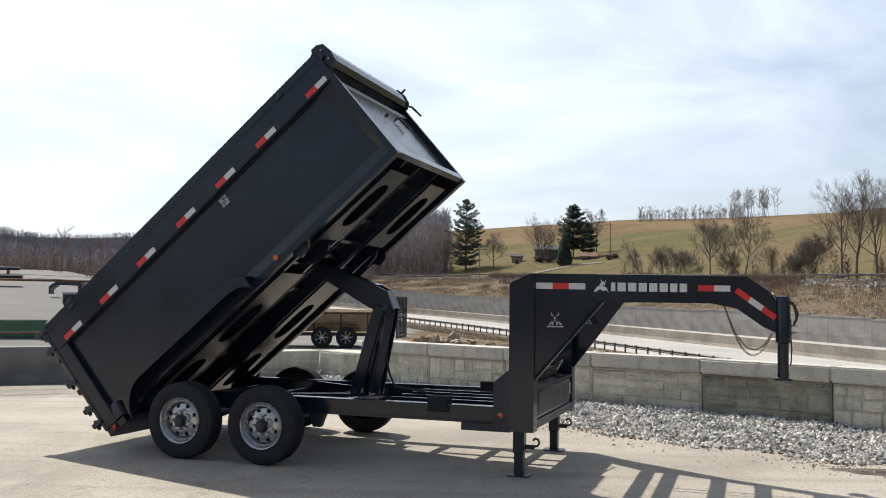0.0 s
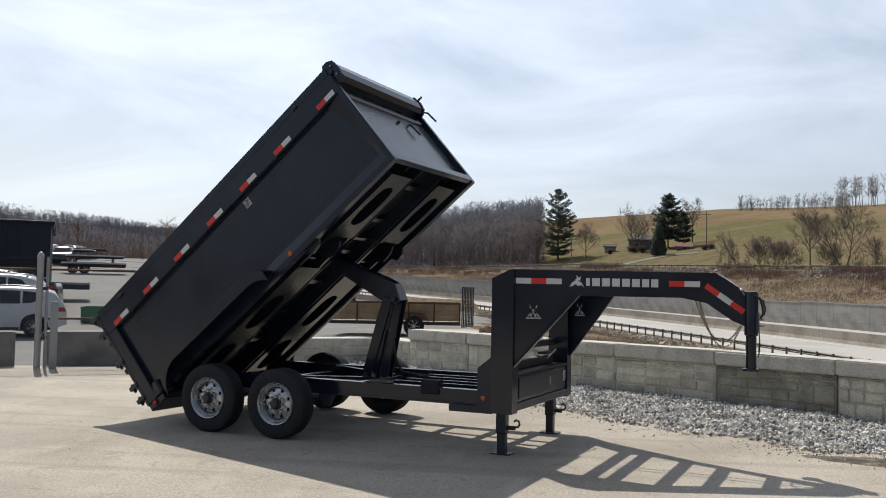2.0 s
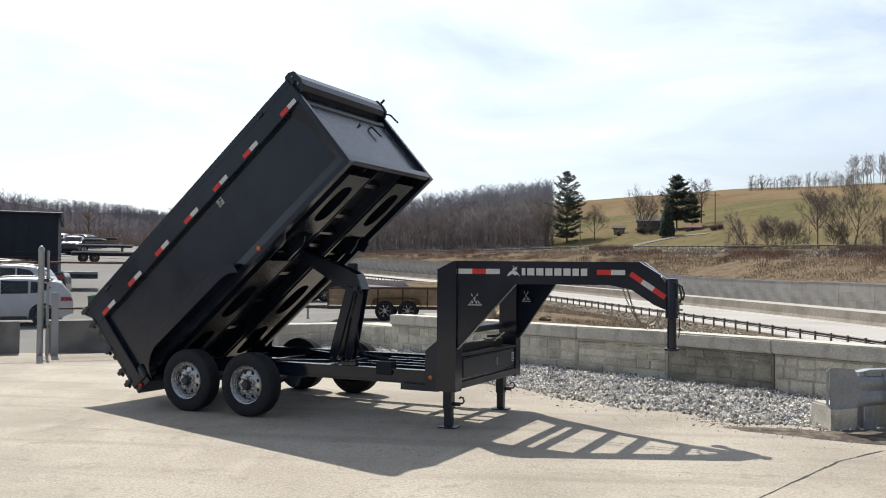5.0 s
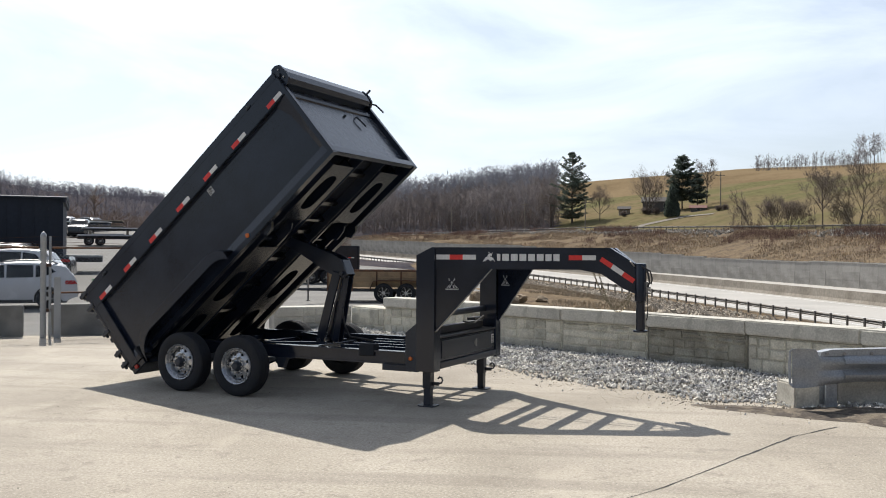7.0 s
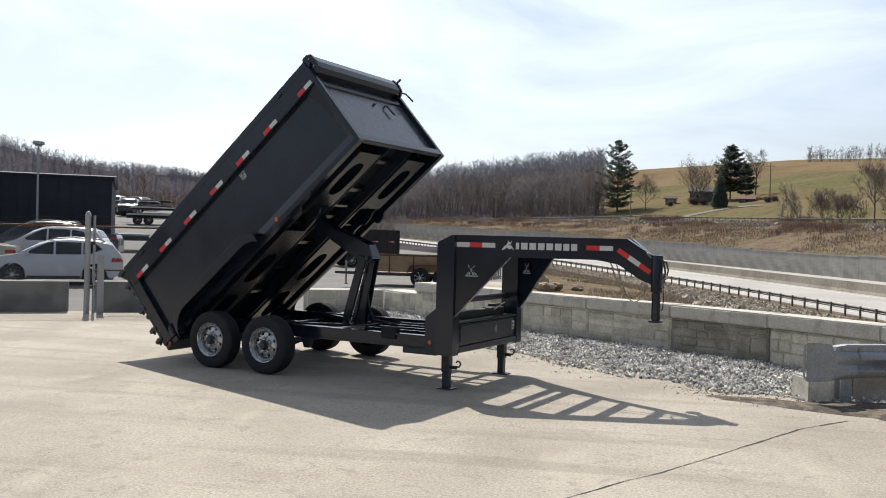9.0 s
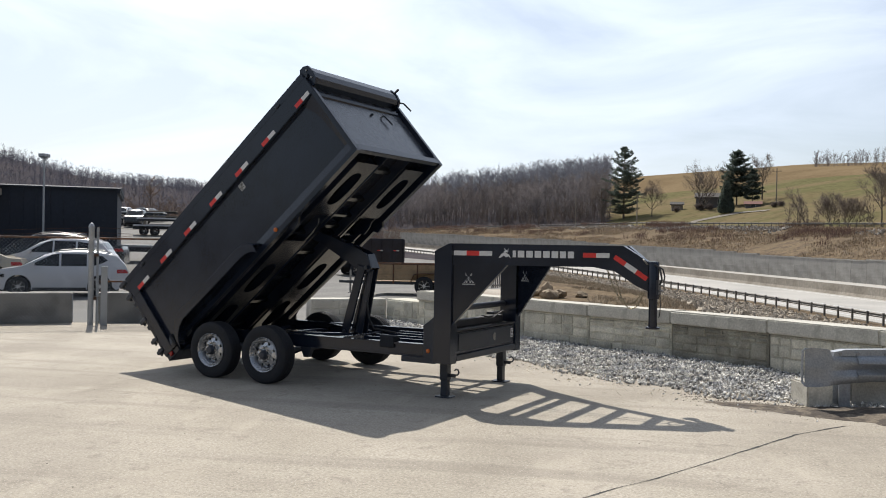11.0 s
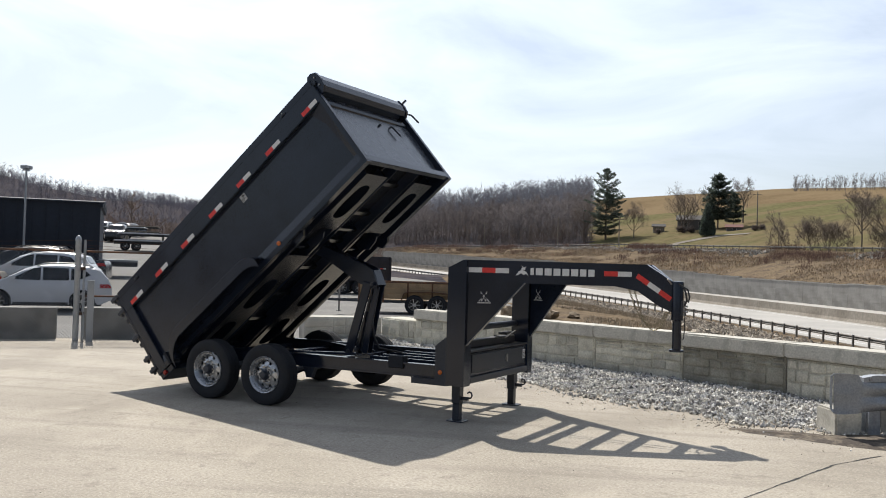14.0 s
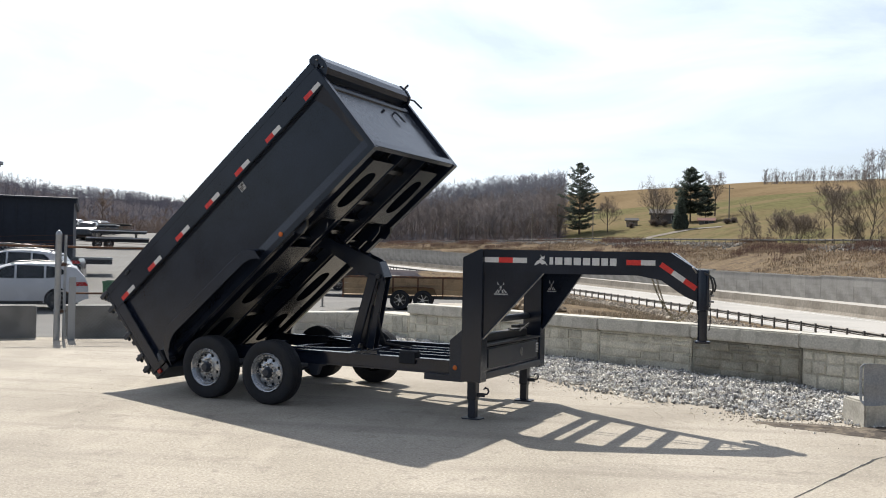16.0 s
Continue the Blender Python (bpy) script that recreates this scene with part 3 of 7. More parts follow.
def trailer_frame(p):
    for side in (-1, 1):
        bm = bmesh.new()
        for a, b, c, d in ((-0.89, -0.79, 0.592, 0.610), (-0.89, -0.79, 0.46, 0.478), (-0.87, -0.85, 0.476, 0.594)):
            block(bm, -6.25, -2.1, min(side * a, side * b), max(side * a, side * b), c, d)
        part("frame_rail", bm, M_BLACK, p)
    for s in (-6.2, -5.55, -4.9, -4.3, -3.95, -3.45, -2.9, -2.45):
        bm = bmesh.new()
        block(bm, s - 0.04, s + 0.04, -0.83, 0.83, 0.47, 0.535)
        part("crossmember", rounded(bm), M_BLACK, p)
    for w in (-0.42, -0.14, 0.14, 0.42):
        bm = bmesh.new()
        block(bm, -3.4, -2.1, w - 0.025, w + 0.025, 0.537, 0.604)
        part("stringer", rounded(bm), M_BLACK, p)
    for side in (-1, 1):
        bm = bmesh.new()
        bar(bm, (-4.85, side * 0.78, 0.585), (-3.75, side * 0.22, 0.585), 0.05, 0.03)
        part("brace", bm, M_BLACK, p)
        bm = bmesh.new()
        block(bm, -2.86, -2.66, side * 0.84 - 0.06, side * 0.84 + 0.06, 0.54, 0.68)
        part("bed_rest", rounded(bm, 0.008), M_RUBBER, p)
    # axles, springs and hangers
    for s in (-4.363, -5.245):
        bm = bmesh.new()
        rod(bm, (s, -1.12, 0.375), (s, 1.12, 0.375), 0.04, 12)
        part("axle", bm, M_SATIN, p)
        for side in (-1, 1):
            bm = bmesh.new()
            for k in range(4):
                pipe(bm, [(s + x * (0.36 - 0.06 * k), side * 0.84, 0.345 - 0.012 * k + 0.09 * x * x * (1 - 0.1 * k)) for x in (-1, -0.5, 0, 0.5, 1)], 0.012, 6)
            part("leaf_spring", bm, M_SATIN, p)
    for s in (-5.65, -4.8, -3.98):
        for side in (-1, 1):
            bm = bmesh.new()
            prism(bm, [(s - 0.09, 0.47), (s + 0.09, 0.47), (s + 0.035, 0.33), (s - 0.035, 0.33)], side * 0.84 - 0.035, side * 0.84 + 0.035)
            part("spring_hanger", bm, M_SATIN, p)
    # front box section below the neck
    for side in (-1, 1):
        bm = bmesh.new()
        prism(bm, [(-2.52, 0.40), (-2.07, 0.40), (-2.07, 0.955), (-2.225, 0.83), (-2.225, 0.465), (-2.52, 0.465)], side * 0.895, side * 0.945)
        part("side_plate", rounded(bm, 0.005), M_SATIN, p)
        bm = bmesh.new()
        prism(bm, [(-2.52, 0.40), (-2.10, 0.40), (-2.10, 0.47), (-2.52, 0.47)], side * 0.72, side * 0.9)
        part("lower_skirt", bm, M_SATIN, p)
    bm = bmesh.new()
    block(bm, -2.12, -1.86, -0.80, 0.80, 0.43, 0.50)
    part("front_crossmember", rounded(bm, 0.006), M_SATIN, p)
    bm = bmesh.new()
    rod(bm, (-2.04, -0.82, 1.02), (-2.04, 0.82, 1.02), 0.038, 12)
    part("cross_tube", bm, M_SATIN, p)


def trailer_neck(p):
    for side in (-1, 1):
        bm = bmesh.new()
        lo, hi = sorted((side * 0.80, side * 0.955))
        prism(bm, [(-2.085, 0.41), (-1.862, 0.41), (-1.862, 1.775), (-1.90, 1.788), (-2.085, 1.70)], lo, hi)
        part("upright", rounded(bm, 0.008, 2), M_BLACK, p)
        # the sloping beam follows the line to the coupler
        bm = bmesh.new()
        top = [(-1.90, 1.79), (-0.117, 1.793), (0.02, 1.70), (0.155, 1.605)]
        low = [(0.15, 1.285), (0.02, 1.345), (-0.20, 1.505), (-0.42, 1.55), (-1.90, 1.55)]
        out = [(s, side * neck_w(s), z) for s, z in top + low]
        ins = [(s, side * max(0.006, neck_w(s) - 0.10), z) for s, z in top + low]
        vo, vi = [bm.verts.new(q) for q in out], [bm.verts.new(q) for q in ins]
        bm.faces.new(vo), bm.faces.new(vi)
        for k in range(len(vo)):
            j = (k + 1) % len(vo)
            bm.faces.new((vo[k], vo[j], vi[j], vi[k]))
        part("neck_beam", rounded(bm, 0.007, 2), M_BLACK, p)
        # gusset plate between upright and beam, bent along the beam
        bm = bmesh.new()
        f = lambda s, d: side * (neck_w(s) - d)
        tri = [(-1.865, 0.86), (-1.865, 1.56), (-1.30, 1.56)]
        vo = [bm.verts.new((s, f(s, 0.02), z)) for s, z in tri]
        vi = [bm.verts.new((s, f(s, 0.05), z)) for s, z in tri]
        bm.faces.new(vo), bm.faces.new(vi)
        for k in range(3):
            j = (k + 1) % 3
            bm.faces.new((vo[k], vo[j], vi[j], vi[k]))
        part("gusset", bm, M_BLACK, p)
        bm = bmesh.new()
        q = [(-1.865, f(-1.865, 0.012), 0.86), (-1.30, f(-1.30, 0.012), 1.56)]
        bar(bm, q[0], q[1], 0.05, 0.012, (1, 0, -0.8))
        part("gusset_flange", bm, M_BLACK, p)
    for s in (-2.03, -1.82, -1.40, -1.04, -0.59, -0.2):
        bm = bmesh.new()
        w = neck_w(s) - 0.08 if s > -1.9 else 0.82
        block(bm, s - 0.035, s + 0.035, -w, w, 1.60, 1.72)
        part("neck_crossmember", rounded(bm, 0.006), M_BLACK, p)
    for w in (-0.05, 0.05):
        bm = bmesh.new()
        pipe(bm, [(-1.9, w, 1.58), (-1.2, w * 1.2, 1.555), (-0.6, w, 1.58), (0.0, w * 0.6, 1.50)], 0.010, 6)
        part("brake_line", bm, M_PLASTIC, p)


def coupler(p):
    bm = bmesh.new()
    rod(bm, (0.188, 0, 0.89), (0.188, 0, 1.40), 0.048, 24)
    part("inner_tube", bm, M_BLACK, p)
    bm = bmesh.new()
    lathe(bm, [(0.05, 1.20), (0.064, 1.21), (0.064, 1.60), (0.058, 1.62), (0.02, 1.625)], 28, "z", centre=(0.188, 0, 0))
    part("outer_tube", bm, M_BLACK, p, smooth=40)
    bm = bmesh.new()
    lathe(bm, [(0.03, 0.872), (0.078, 0.872), (0.078, 0.892), (0.05, 0.90), (0.05, 0.94)], 28, "z", centre=(0.188, 0, 0))
    part("ball_coupler", bm, M_BLACK, p, smooth=40)
    for z in (1.36, 1.30):
        bm = bmesh.new()
        rod(bm, (0.24, -0.02, z), (0.305, -0.03, z), 0.010, 8)
        part("clamp_bolt", bm, M_STEEL, p, "bare steel clamp bolt")
    bm = bmesh.new()
    rod(bm, (0.13, -0.04, 1.59), (0.10, -0.10, 1.645), 0.008, 8)
    part("clamp_handle", bm, M_STEEL, p)
    bm = bmesh.new()
    block(bm, 0.235, 0.258, -0.05, 0.05, 1.26, 1.42)
    part("clamp", bm, M_SATIN, p)
    bm = bmesh.new()
    pipe(bm, [(0.20, -0.05, 1.60), (0.27, -0.06, 1.56), (0.295, -0.07, 1.48), (0.30, -0.06, 1.42), (0.275, -0.05, 1.37)], 0.011, 8)
    part("light_cable", bm, M_PLASTIC, p)
    bm = bmesh.new()
    pipe(bm, [(0.21, 0.02, 1.58), (0.29, 0.01, 1.54), (0.315, 0.0, 1.46), (0.30, 0.01, 1.40)], 0.009, 8)
    part("light_cable", bm, M_PLASTIC, p)
    bm = bmesh.new()
    pipe(bm, [(0.25, 0.03, 1.32), (0.262, 0.03, 1.15), (0.255, 0.035, 1.03), (0.245, 0.03, 1.0)], 0.006, 6)
    part("breakaway_cable", bm, M_PLASTIC, p)


def chain_links(bm, points, size=0.032, r=0.0036):
    pts = [Vector(q) for q in points]
    length = [0]
    for a, b in zip(pts, pts[1:]):
        length.append(length[-1] + (b - a).length)
    pitch = size * 0.72
    for k in range(int(length[-1] / pitch)):
        d = (k + 0.5) * pitch
        i = max(j for j in range(len(pts) - 1) if length[j] <= d)
        f = (d - length[i]) / (length[i + 1] - length[i])
        c = pts[i].lerp(pts[i + 1], f)
        t = (pts[i + 1] - pts[i]).normalized()
        o = t.orthogonal().normalized()
        if k % 2:
            o = t.cross(o)
        ring = []
        for q in range(10):
            an = 2 * math.pi * q / 10
            ring.append(c + t * math.cos(an) * size * 0.5 + o * math.sin(an) * size * 0.32)
        pipe(bm, ring + ring[:2], r, 5)


def sag(a, b, drop, n=14):
    a, b = Vector(a), Vector(b)
    return [a.lerp(b, i / n) - Vector((0, 0, drop * (1 - (2 * i / n - 1) ** 2))) for i in range(n + 1)]


def landing_gear(p):
    for side in (-1, 1):
        bm = bmesh.new()
        block(bm, -2.085, -1.985, side * 0.746 - 0.05, side * 0.746 + 0.05, 0.20, 0.43)
        leg = part("jack_tube", rounded(bm, 0.006), M_SATIN, p)
        bm = bmesh.new()
        block(bm, -2.076, -1.994, side * 0.746 - 0.041, side * 0.746 + 0.041, 0.012, 0.2)
        part("drop_leg", rounded(bm, 0.005), M_SATIN, leg)
        bm = bmesh.new()
        prism(bm, [(-2.12, -0.085), (-1.95, -0.085), (-1.93, -0.06), (-1.93, 0.06), (-1.95, 0.085), (-2.12, 0.085), (-2.14, 0.06), (-2.14, -0.06)], 0.0, 0.012, "z", Matrix.Translation((0, side * 0.746, 0)))
        part("foot_plate", bm, M_SATIN, leg)
        bm = bmesh.new()
        block(bm, -1.99, -1.90, side * 0.746 - 0.012, side * 0.746 + 0.012, 0.235, 0.275)
        pipe(bm, [(-1.91, side * 0.746, 0.262), (-1.872, side * 0.746, 0.268), (-1.855, side * 0.746, 0.295), (-1.866, side * 0.746, 0.325), (-1.893, side * 0.746, 0.334), (-1.912, side * 0.746, 0.315)], 0.010, 8)
        part("pull_pin", bm, M_SATIN, leg)


def tool_box(p):
    bm = bmesh.new()
    block(bm, -2.10, -1.875, -0.79, 0.79, 0.505, 0.765)
    box = part("tool_box", rounded(bm, 0.008), M_BLACK, p)
    bm = bmesh.new()
    block(bm, -2.11, -1.862, -0.80, 0.80, 0.769, 0.79)
    part("lid", rounded(bm, 0.005), M_PLASTIC, box)
    bm = bmesh.new()
    block(bm, -1.873, -1.866, -0.74, 0.70, 0.54, 0.74)
    part("door_panel", rounded(bm, 0.003), M_SATIN, box)
    bm = bmesh.new()
    lathe(bm, [(0.034, 0), (0.034, 0.006), (0.026, 0.009), (0.024, 0.004)], 20, "x", centre=(-1.866, 0.18, 0.645))
    block(bm, -1.862, -1.852, 0.165, 0.195, 0.60, 0.69)
    part("latch", bm, M_STEEL, box, "chrome paddle latch")
    bm = bmesh.new()
    block(bm, -1.865, -1.862, 0.66, 0.73, 0.60, 0.71)
    part("warning_label", bm, M_WHITE, box, "small white label with unreadable grey lines")
    for k in range(5):
        bm = bmesh.new()
        block(bm, -1.8605, -1.8585, 0.668, 0.722 - 0.01 * (k % 2), 0.612 + 0.018 * k, 0.620 + 0.018 * k)
        part("text_bar", bm, M_PLASTIC, box)
    bm = bmesh.new()
    block(bm, -2.10, -2.0, -0.70, 0.72, 0.79, 0.88)
    part("pump_box", rounded(bm, 0.01), M_PLASTIC, p)
    bm = bmesh.new()
    block(bm, -2.06, -1.95, 0.35, 0.62, 0.90, 0.93)
    pipe(bm, [(-1.95, 0.55, 0.92), (-1.90, 0.5, 0.95), (-1.90, 0.2, 0.87), (-1.95, 0.0, 0.91)], 0.009, 6)
    part("hydraulic_hose", bm, M_PLASTIC, p)


TYRE_R, TYRE_W = 0.365, 0.207


def wheel(name_parent, s, w, side):
    """A wheel at s, its middle at w; side -1 faces -y."""
    tyre = bmesh.new()
    R, W = TYRE_R, TYRE_W
    prof = [(0.212, -W * 0.40), (0.235, -W * 0.46), (0.285, -W * 0.5), (0.325, -W * 0.49), (0.350, -W * 0.44), (R - 0.005, -W * 0.35), (R - 0.005, W * 0.35), (0.350, W * 0.44), (0.325, W * 0.49), (0.285, W * 0.5), (0.235, W * 0.46), (0.212, W * 0.40)]
    lathe(tyre, prof, 48, "y", closed=True)
    for k in range(64):                                     # tread blocks in four ribs
        for rib, (a, b) in enumerate(((-0.40, -0.22), (-0.19, -0.02), (0.02, 0.19), (0.22, 0.40))):
            t0 = 2 * math.pi * (k + 0.18 * (rib % 2)) / 64
            t1 = t0 + 2 * math.pi / 64 * 0.80
            vs = []
            for r in (R - 0.012, R - (0.001 if 0 < rib < 3 else 0.005)):
                vs += [tyre.verts.new((r * math.cos(t), W * y, r * math.sin(t))) for t, y in ((t0, a), (t1, a), (t1, b), (t0, b))]
            for q in ((4, 5, 6, 7), (0, 1, 5, 4), (1, 2, 6, 5), (2, 3, 7, 6), (3, 0, 4, 7)):
                tyre.faces.new([vs[i] for i in q])
    me = part("tyre", tyre, M_RUBBER, None, smooth=35)
    m = Matrix.Translation((s, w, 0.364)) @ (Matrix.Identity(4) if side < 0 else Matrix.Rotation(math.pi, 4, "Z"))
    wh = new("wheel", me.data)
    bpy.data.objects.remove(me)
    wh.parent = name_parent
    wh.matrix_local = m
    tagged(wh, "black tyre on a silver eight-hole steel rim")
    rim = bmesh.new()
    lathe(rim, [(0.060, -0.058), (0.100, -0.062), (0.106, -0.056), (0.108, -0.040), (0.103, -0.040), (0.060, -0.040)], 32, "y", closed=True)
    lathe(rim, [(0.207, -0.098), (0.216, -0.103), (0.221, -0.098), (0.221, -0.088), (0.204, -0.066), (0.186, -0.050), (0.176, -0.02), (0.176, 0.09), (0.170, 0.09), (0.170, -0.036), (0.175, -0.068), (0.180, -0.073), (0.187, -0.070), (0.191, -0.062), (0.200, -0.070)], 44, "y", closed=True)
    # the dish: eight sectors, each with a hand hole
    r0, r1 = 0.058, 0.172
    for k in range(8):
        a0, a1 = 2 * math.pi * k / 8, 2 * math.pi * (k + 1) / 8
        mid = (a0 + a1) / 2
        outer, inner = [], []
        n = 16
        hc, hr = 0.139, 0.0205
        for q in range(n):
            an = 2 * math.pi * (q + 0.5) / n
            cx, cy = math.cos(an), math.sin(an)
            mx = max(abs(cx), abs(cy))
            rr = (r0 + r1) / 2 + (r1 - r0) / 2 * cx / mx
            aa = mid + (a1 - a0) / 2 * cy / mx
            outer.append((rr, aa))
            inner.append((hc + hr * 0.8 * cx, mid + hr * cy / hc))
        dish = lambda r: -0.046 - 0.020 * smoothstep(0.118, 0.098, r) + 0.028 * smoothstep(0.158, 0.172, r)
        vo = [rim.verts.new((r * math.cos(a), dish(r), r * math.sin(a))) for r, a in outer]
        vi = [rim.verts.new((r * math.cos(a), dish(r), r * math.sin(a))) for r, a in inner]
        vb = [rim.verts.new((r * math.cos(a), dish(r) + 0.012, r * math.sin(a))) for r, a in inner]
        for q in range(n):
            j = (q + 1) % n
            rim.faces.new((vo[q], vo[j], vi[j], vi[q]))
            rim.faces.new((vi[q], vi[j], vb[j], vb[q]))
    bmesh.ops.remove_doubles(rim, verts=rim.verts, dist=0.0005)
    part("rim", rim, M_RIM, wh, "silver painted steel rim", smooth=50)
    hub = bmesh.new()
    lathe(hub, [(0.066, -0.02), (0.064, -0.082), (0.052, -0.088), (0.046, -0.118), (0.040, -0.128), (0.02, -0.131)], 24, "y")
    part("hub_cap", hub, M_SATIN, wh, smooth=40)
    for k in range(8):
        nuts = bmesh.new()
        a = 2 * math.pi * k / 8
        rod(nuts, (0.083 * math.cos(a), -0.072, 0.083 * math.sin(a)), (0.083 * math.cos(a), -0.098, 0.083 * math.sin(a)), 0.0115, 6)
        part("lug_nut", nuts, M_STEEL, wh)
    back = bmesh.new()
    lathe(back, [(0.176, 0.0), (0.176, 0.05), (0.05, 0.055)], 24, "y")
    part("brake_drum", back, M_SATIN, wh)


trailer_frame(dump_trailer)
trailer_neck(dump_trailer)
coupler(dump_trailer)
for near in (-1, 1):
    chain = bmesh.new()
    chain_links(chain, sag((-0.31, near * 0.10 - 0.02, 1.53), (0.10, near * 0.04 - 0.05, 1.30), 0.29 + 0.03 * near), 0.028, 0.0032)
    part("safety_chain", chain, M_BRASS, dump_trailer, "yellow zinc safety chain hanging in a loop")
landing_gear(dump_trailer)
tool_box(dump_trailer)
for s in (-4.363, -5.245):
    for side in (-1, 1):
        wheel(dump_trailer, s, side * 1.145, side)

# ---- the tipped box; x from its tail to its front, z up from its lower edge ----
BOX = Matrix.Translation((-6.24, 0, 0.22)) @ Matrix.Rotation(radians(-40.9), 4, "Y")
BL, BH, BW = 4.10, 1.31, 1.045


def tape(parent, name, pieces, m):
    """Strips of reflective tape in the plane y = 0, seen from -y: (x0, x1, material)."""
    for x0, x1, mat in pieces:
        bm = bmesh.new()
        block(bm, x0, x1, -0.0015, 0.001, -0.027, 0.027)
        ob = part(name, bm, mat, parent, "red reflective tape" if mat is M_RED else "white reflective tape")
        ob.matrix_local = m


def box_body(p):
    bm = bmesh.new()
    block(bm, 0.02, BL - 0.05, -(BW - 0.04), BW - 0.04, 0.155, 0.162)
    body = part("dump_box", bm, M_BLACK, p, "gloss black steel box with sheet sides")
    body.matrix_local = BOX
    for side in (-1, 1):
        bm = bmesh.new()
        lo, hi = sorted((side * (BW - 0.068), side * (BW - 0.062)))
        block(bm, 0.05, BL - 0.03, lo, hi, 0.0, BH - 0.06)
        part("side_sheet", bm, M_BLACK, body)
        for name, x0, x1, w0, w1, z0, z1 in (("top_band", 0.0, BL - 0.002, BW - 0.066, BW, 0.985, 1.215), ("top_rail", 0.0, BL - 0.02, BW - 0.075, BW - 0.012, 1.217, BH),
                                            
                                            ("rear_post", 0.0, 0.14, BW - 0.06, BW - 0.001, -0.02, 0.983)):
            bm = bmesh.new()
            lo, hi = sorted((side * w0, side * w1))
            block(bm, x0, x1, lo, hi, z0, z1)
            part(name, rounded(bm, 0.006, 2), M_BLACK, body)
        bm = bmesh.new()
        prism(bm, [(side * (BW - 0.09), -0.015), (side * (BW - 0.004), -0.015), (side * (BW - 0.004), 0.05), (side * (BW - 0.022), 0.150), (side * (BW - 0.09), 0.150)], 0.10, BL - 0.002, "x")
        part("bottom_rail", rounded(bm, 0.004), M_BLACK, body)
        bm = bmesh.new()
        o = [(BL - 0.27, 0.983, 0.055), (BL - 0.002, 0.983, 0.004), (BL - 0.002, 0.152, 0.004), (BL - 0.12, 0.152, 0.050), (BL - 0.14, 0.40, 0.055), (BL - 0.18, 0.75, 0.055)]
        out = [bm.verts.new((px_, side * (BW - d), z)) for px_, z, d in o]
        ins = [bm.verts.new((px_, side * (BW - 0.062), z)) for px_, z, d in o]
        bm.faces.new(out), bm.faces.new(ins)
        for k in range(6):
            j = (k + 1) % 6
            bm.faces.new((out[k], out[j], ins[j], ins[k]))
        part("front_post", bm, M_BLACK, body)
        for x in (0.42, 3.55):
            bm = bmesh.new()
            y = side * (BW - 0.005)
            block(bm, x - 0.04, x + 0.04, min(y, y + side * 0.012), max(y, y + side * 0.012), 1.225, 1.255)
            block(bm, x - 0.008, x + 0.008, min(y, y + side * 0.018), max(y, y + side * 0.018), 1.218, 1.262)
            part("tarp_hook", rounded(bm, 0.004), M_SATIN, body)
    # front wall with its frame
    bm = bmesh.new()
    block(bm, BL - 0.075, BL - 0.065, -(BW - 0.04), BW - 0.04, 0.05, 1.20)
    part("front_panel", bm, M_DUST_SHEEN, body, "dusty black front sheet, lightened in colour for its sky reflection")
    bm = bmesh.new()
    block(bm, BL - 0.06, BL, -(BW - 0.07), BW - 0.07, 0.0, 0.10)
    part("front_sill", rounded(bm, 0.006, 2), M_BLACK, body)
    for side in (-1, 1):
        bm = bmesh.new()
        lo, hi = sorted((side * (BW - 0.075), side * (BW - 0.003)))
        block(bm, BL - 0.06, BL + 0.001, lo, hi, 0.0, 1.10)
        part("corner_post", rounded(bm, 0.006, 2), M_BLACK, body)
    bm = bmesh.new()
    prism(bm, [(BL - 0.066, 0.96), (BL - 0.045, 0.97), (BL - 0.030, 1.00), (BL - 0.030, 1.03), (BL - 0.066, 1.04)], -(BW - 0.07), BW - 0.07)
    part("front_rib", rounded(bm, 0.004), M_BLACK, body)
    bm = bmesh.new()
    pipe(bm, [(BL - 0.066, 0.42, 0.86), (BL - 0.035, 0.42, 0.855), (BL - 0.025, 0.425, 0.83), (BL - 0.02, 0.46, 0.68)], 0.012, 8)
    part("front_hook", bm, M_SATIN, body)
    bm = bmesh.new()
    rod(bm, (BL - 0.066, 0.16, 0.85), (BL - 0.035, 0.16, 0.85), 0.018, 10)
    part("front_stud", bm, M_SATIN, body)
    # the tarp roll's housing at the top of the front wall
    bm = bmesh.new()
    prism(bm, [(BL - 0.08, 1.13), (BL + 0.03, 1.10), (BL + 0.085, 1.14), (BL + 0.10, 1.23), (BL + 0.085, 1.33), (BL + 0.03, 1.365), (BL - 0.08, 1.365)], -0.945, 0.945)
    housing = part("tarp_housing", rounded(bm, 0.004), M_BLACK, body)
    for side in (-1, 1):
        bm = bmesh.new()
        lo, hi = sorted((side * 0.947, side * 0.985))
        prism(bm, [(BL - 0.07, 1.09), (BL + 0.03, 1.085), (BL + 0.095, 1.135), (BL + 0.112, 1.23), (BL + 0.095, 1.34), (BL + 0.035, 1.378), (BL - 0.03, 1.378), (BL - 0.07, 1.32)], lo, hi)
        end = part("end_bracket", rounded(bm, 0.004), M_BLACK, housing)
        bm = bmesh.new()
        rod(bm, (BL + 0.0, side * 0.98, 1.25), (BL + 0.0, side * 1.01, 1.25), 0.035, 14)
        part("bearing", bm, M_SATIN, housing)
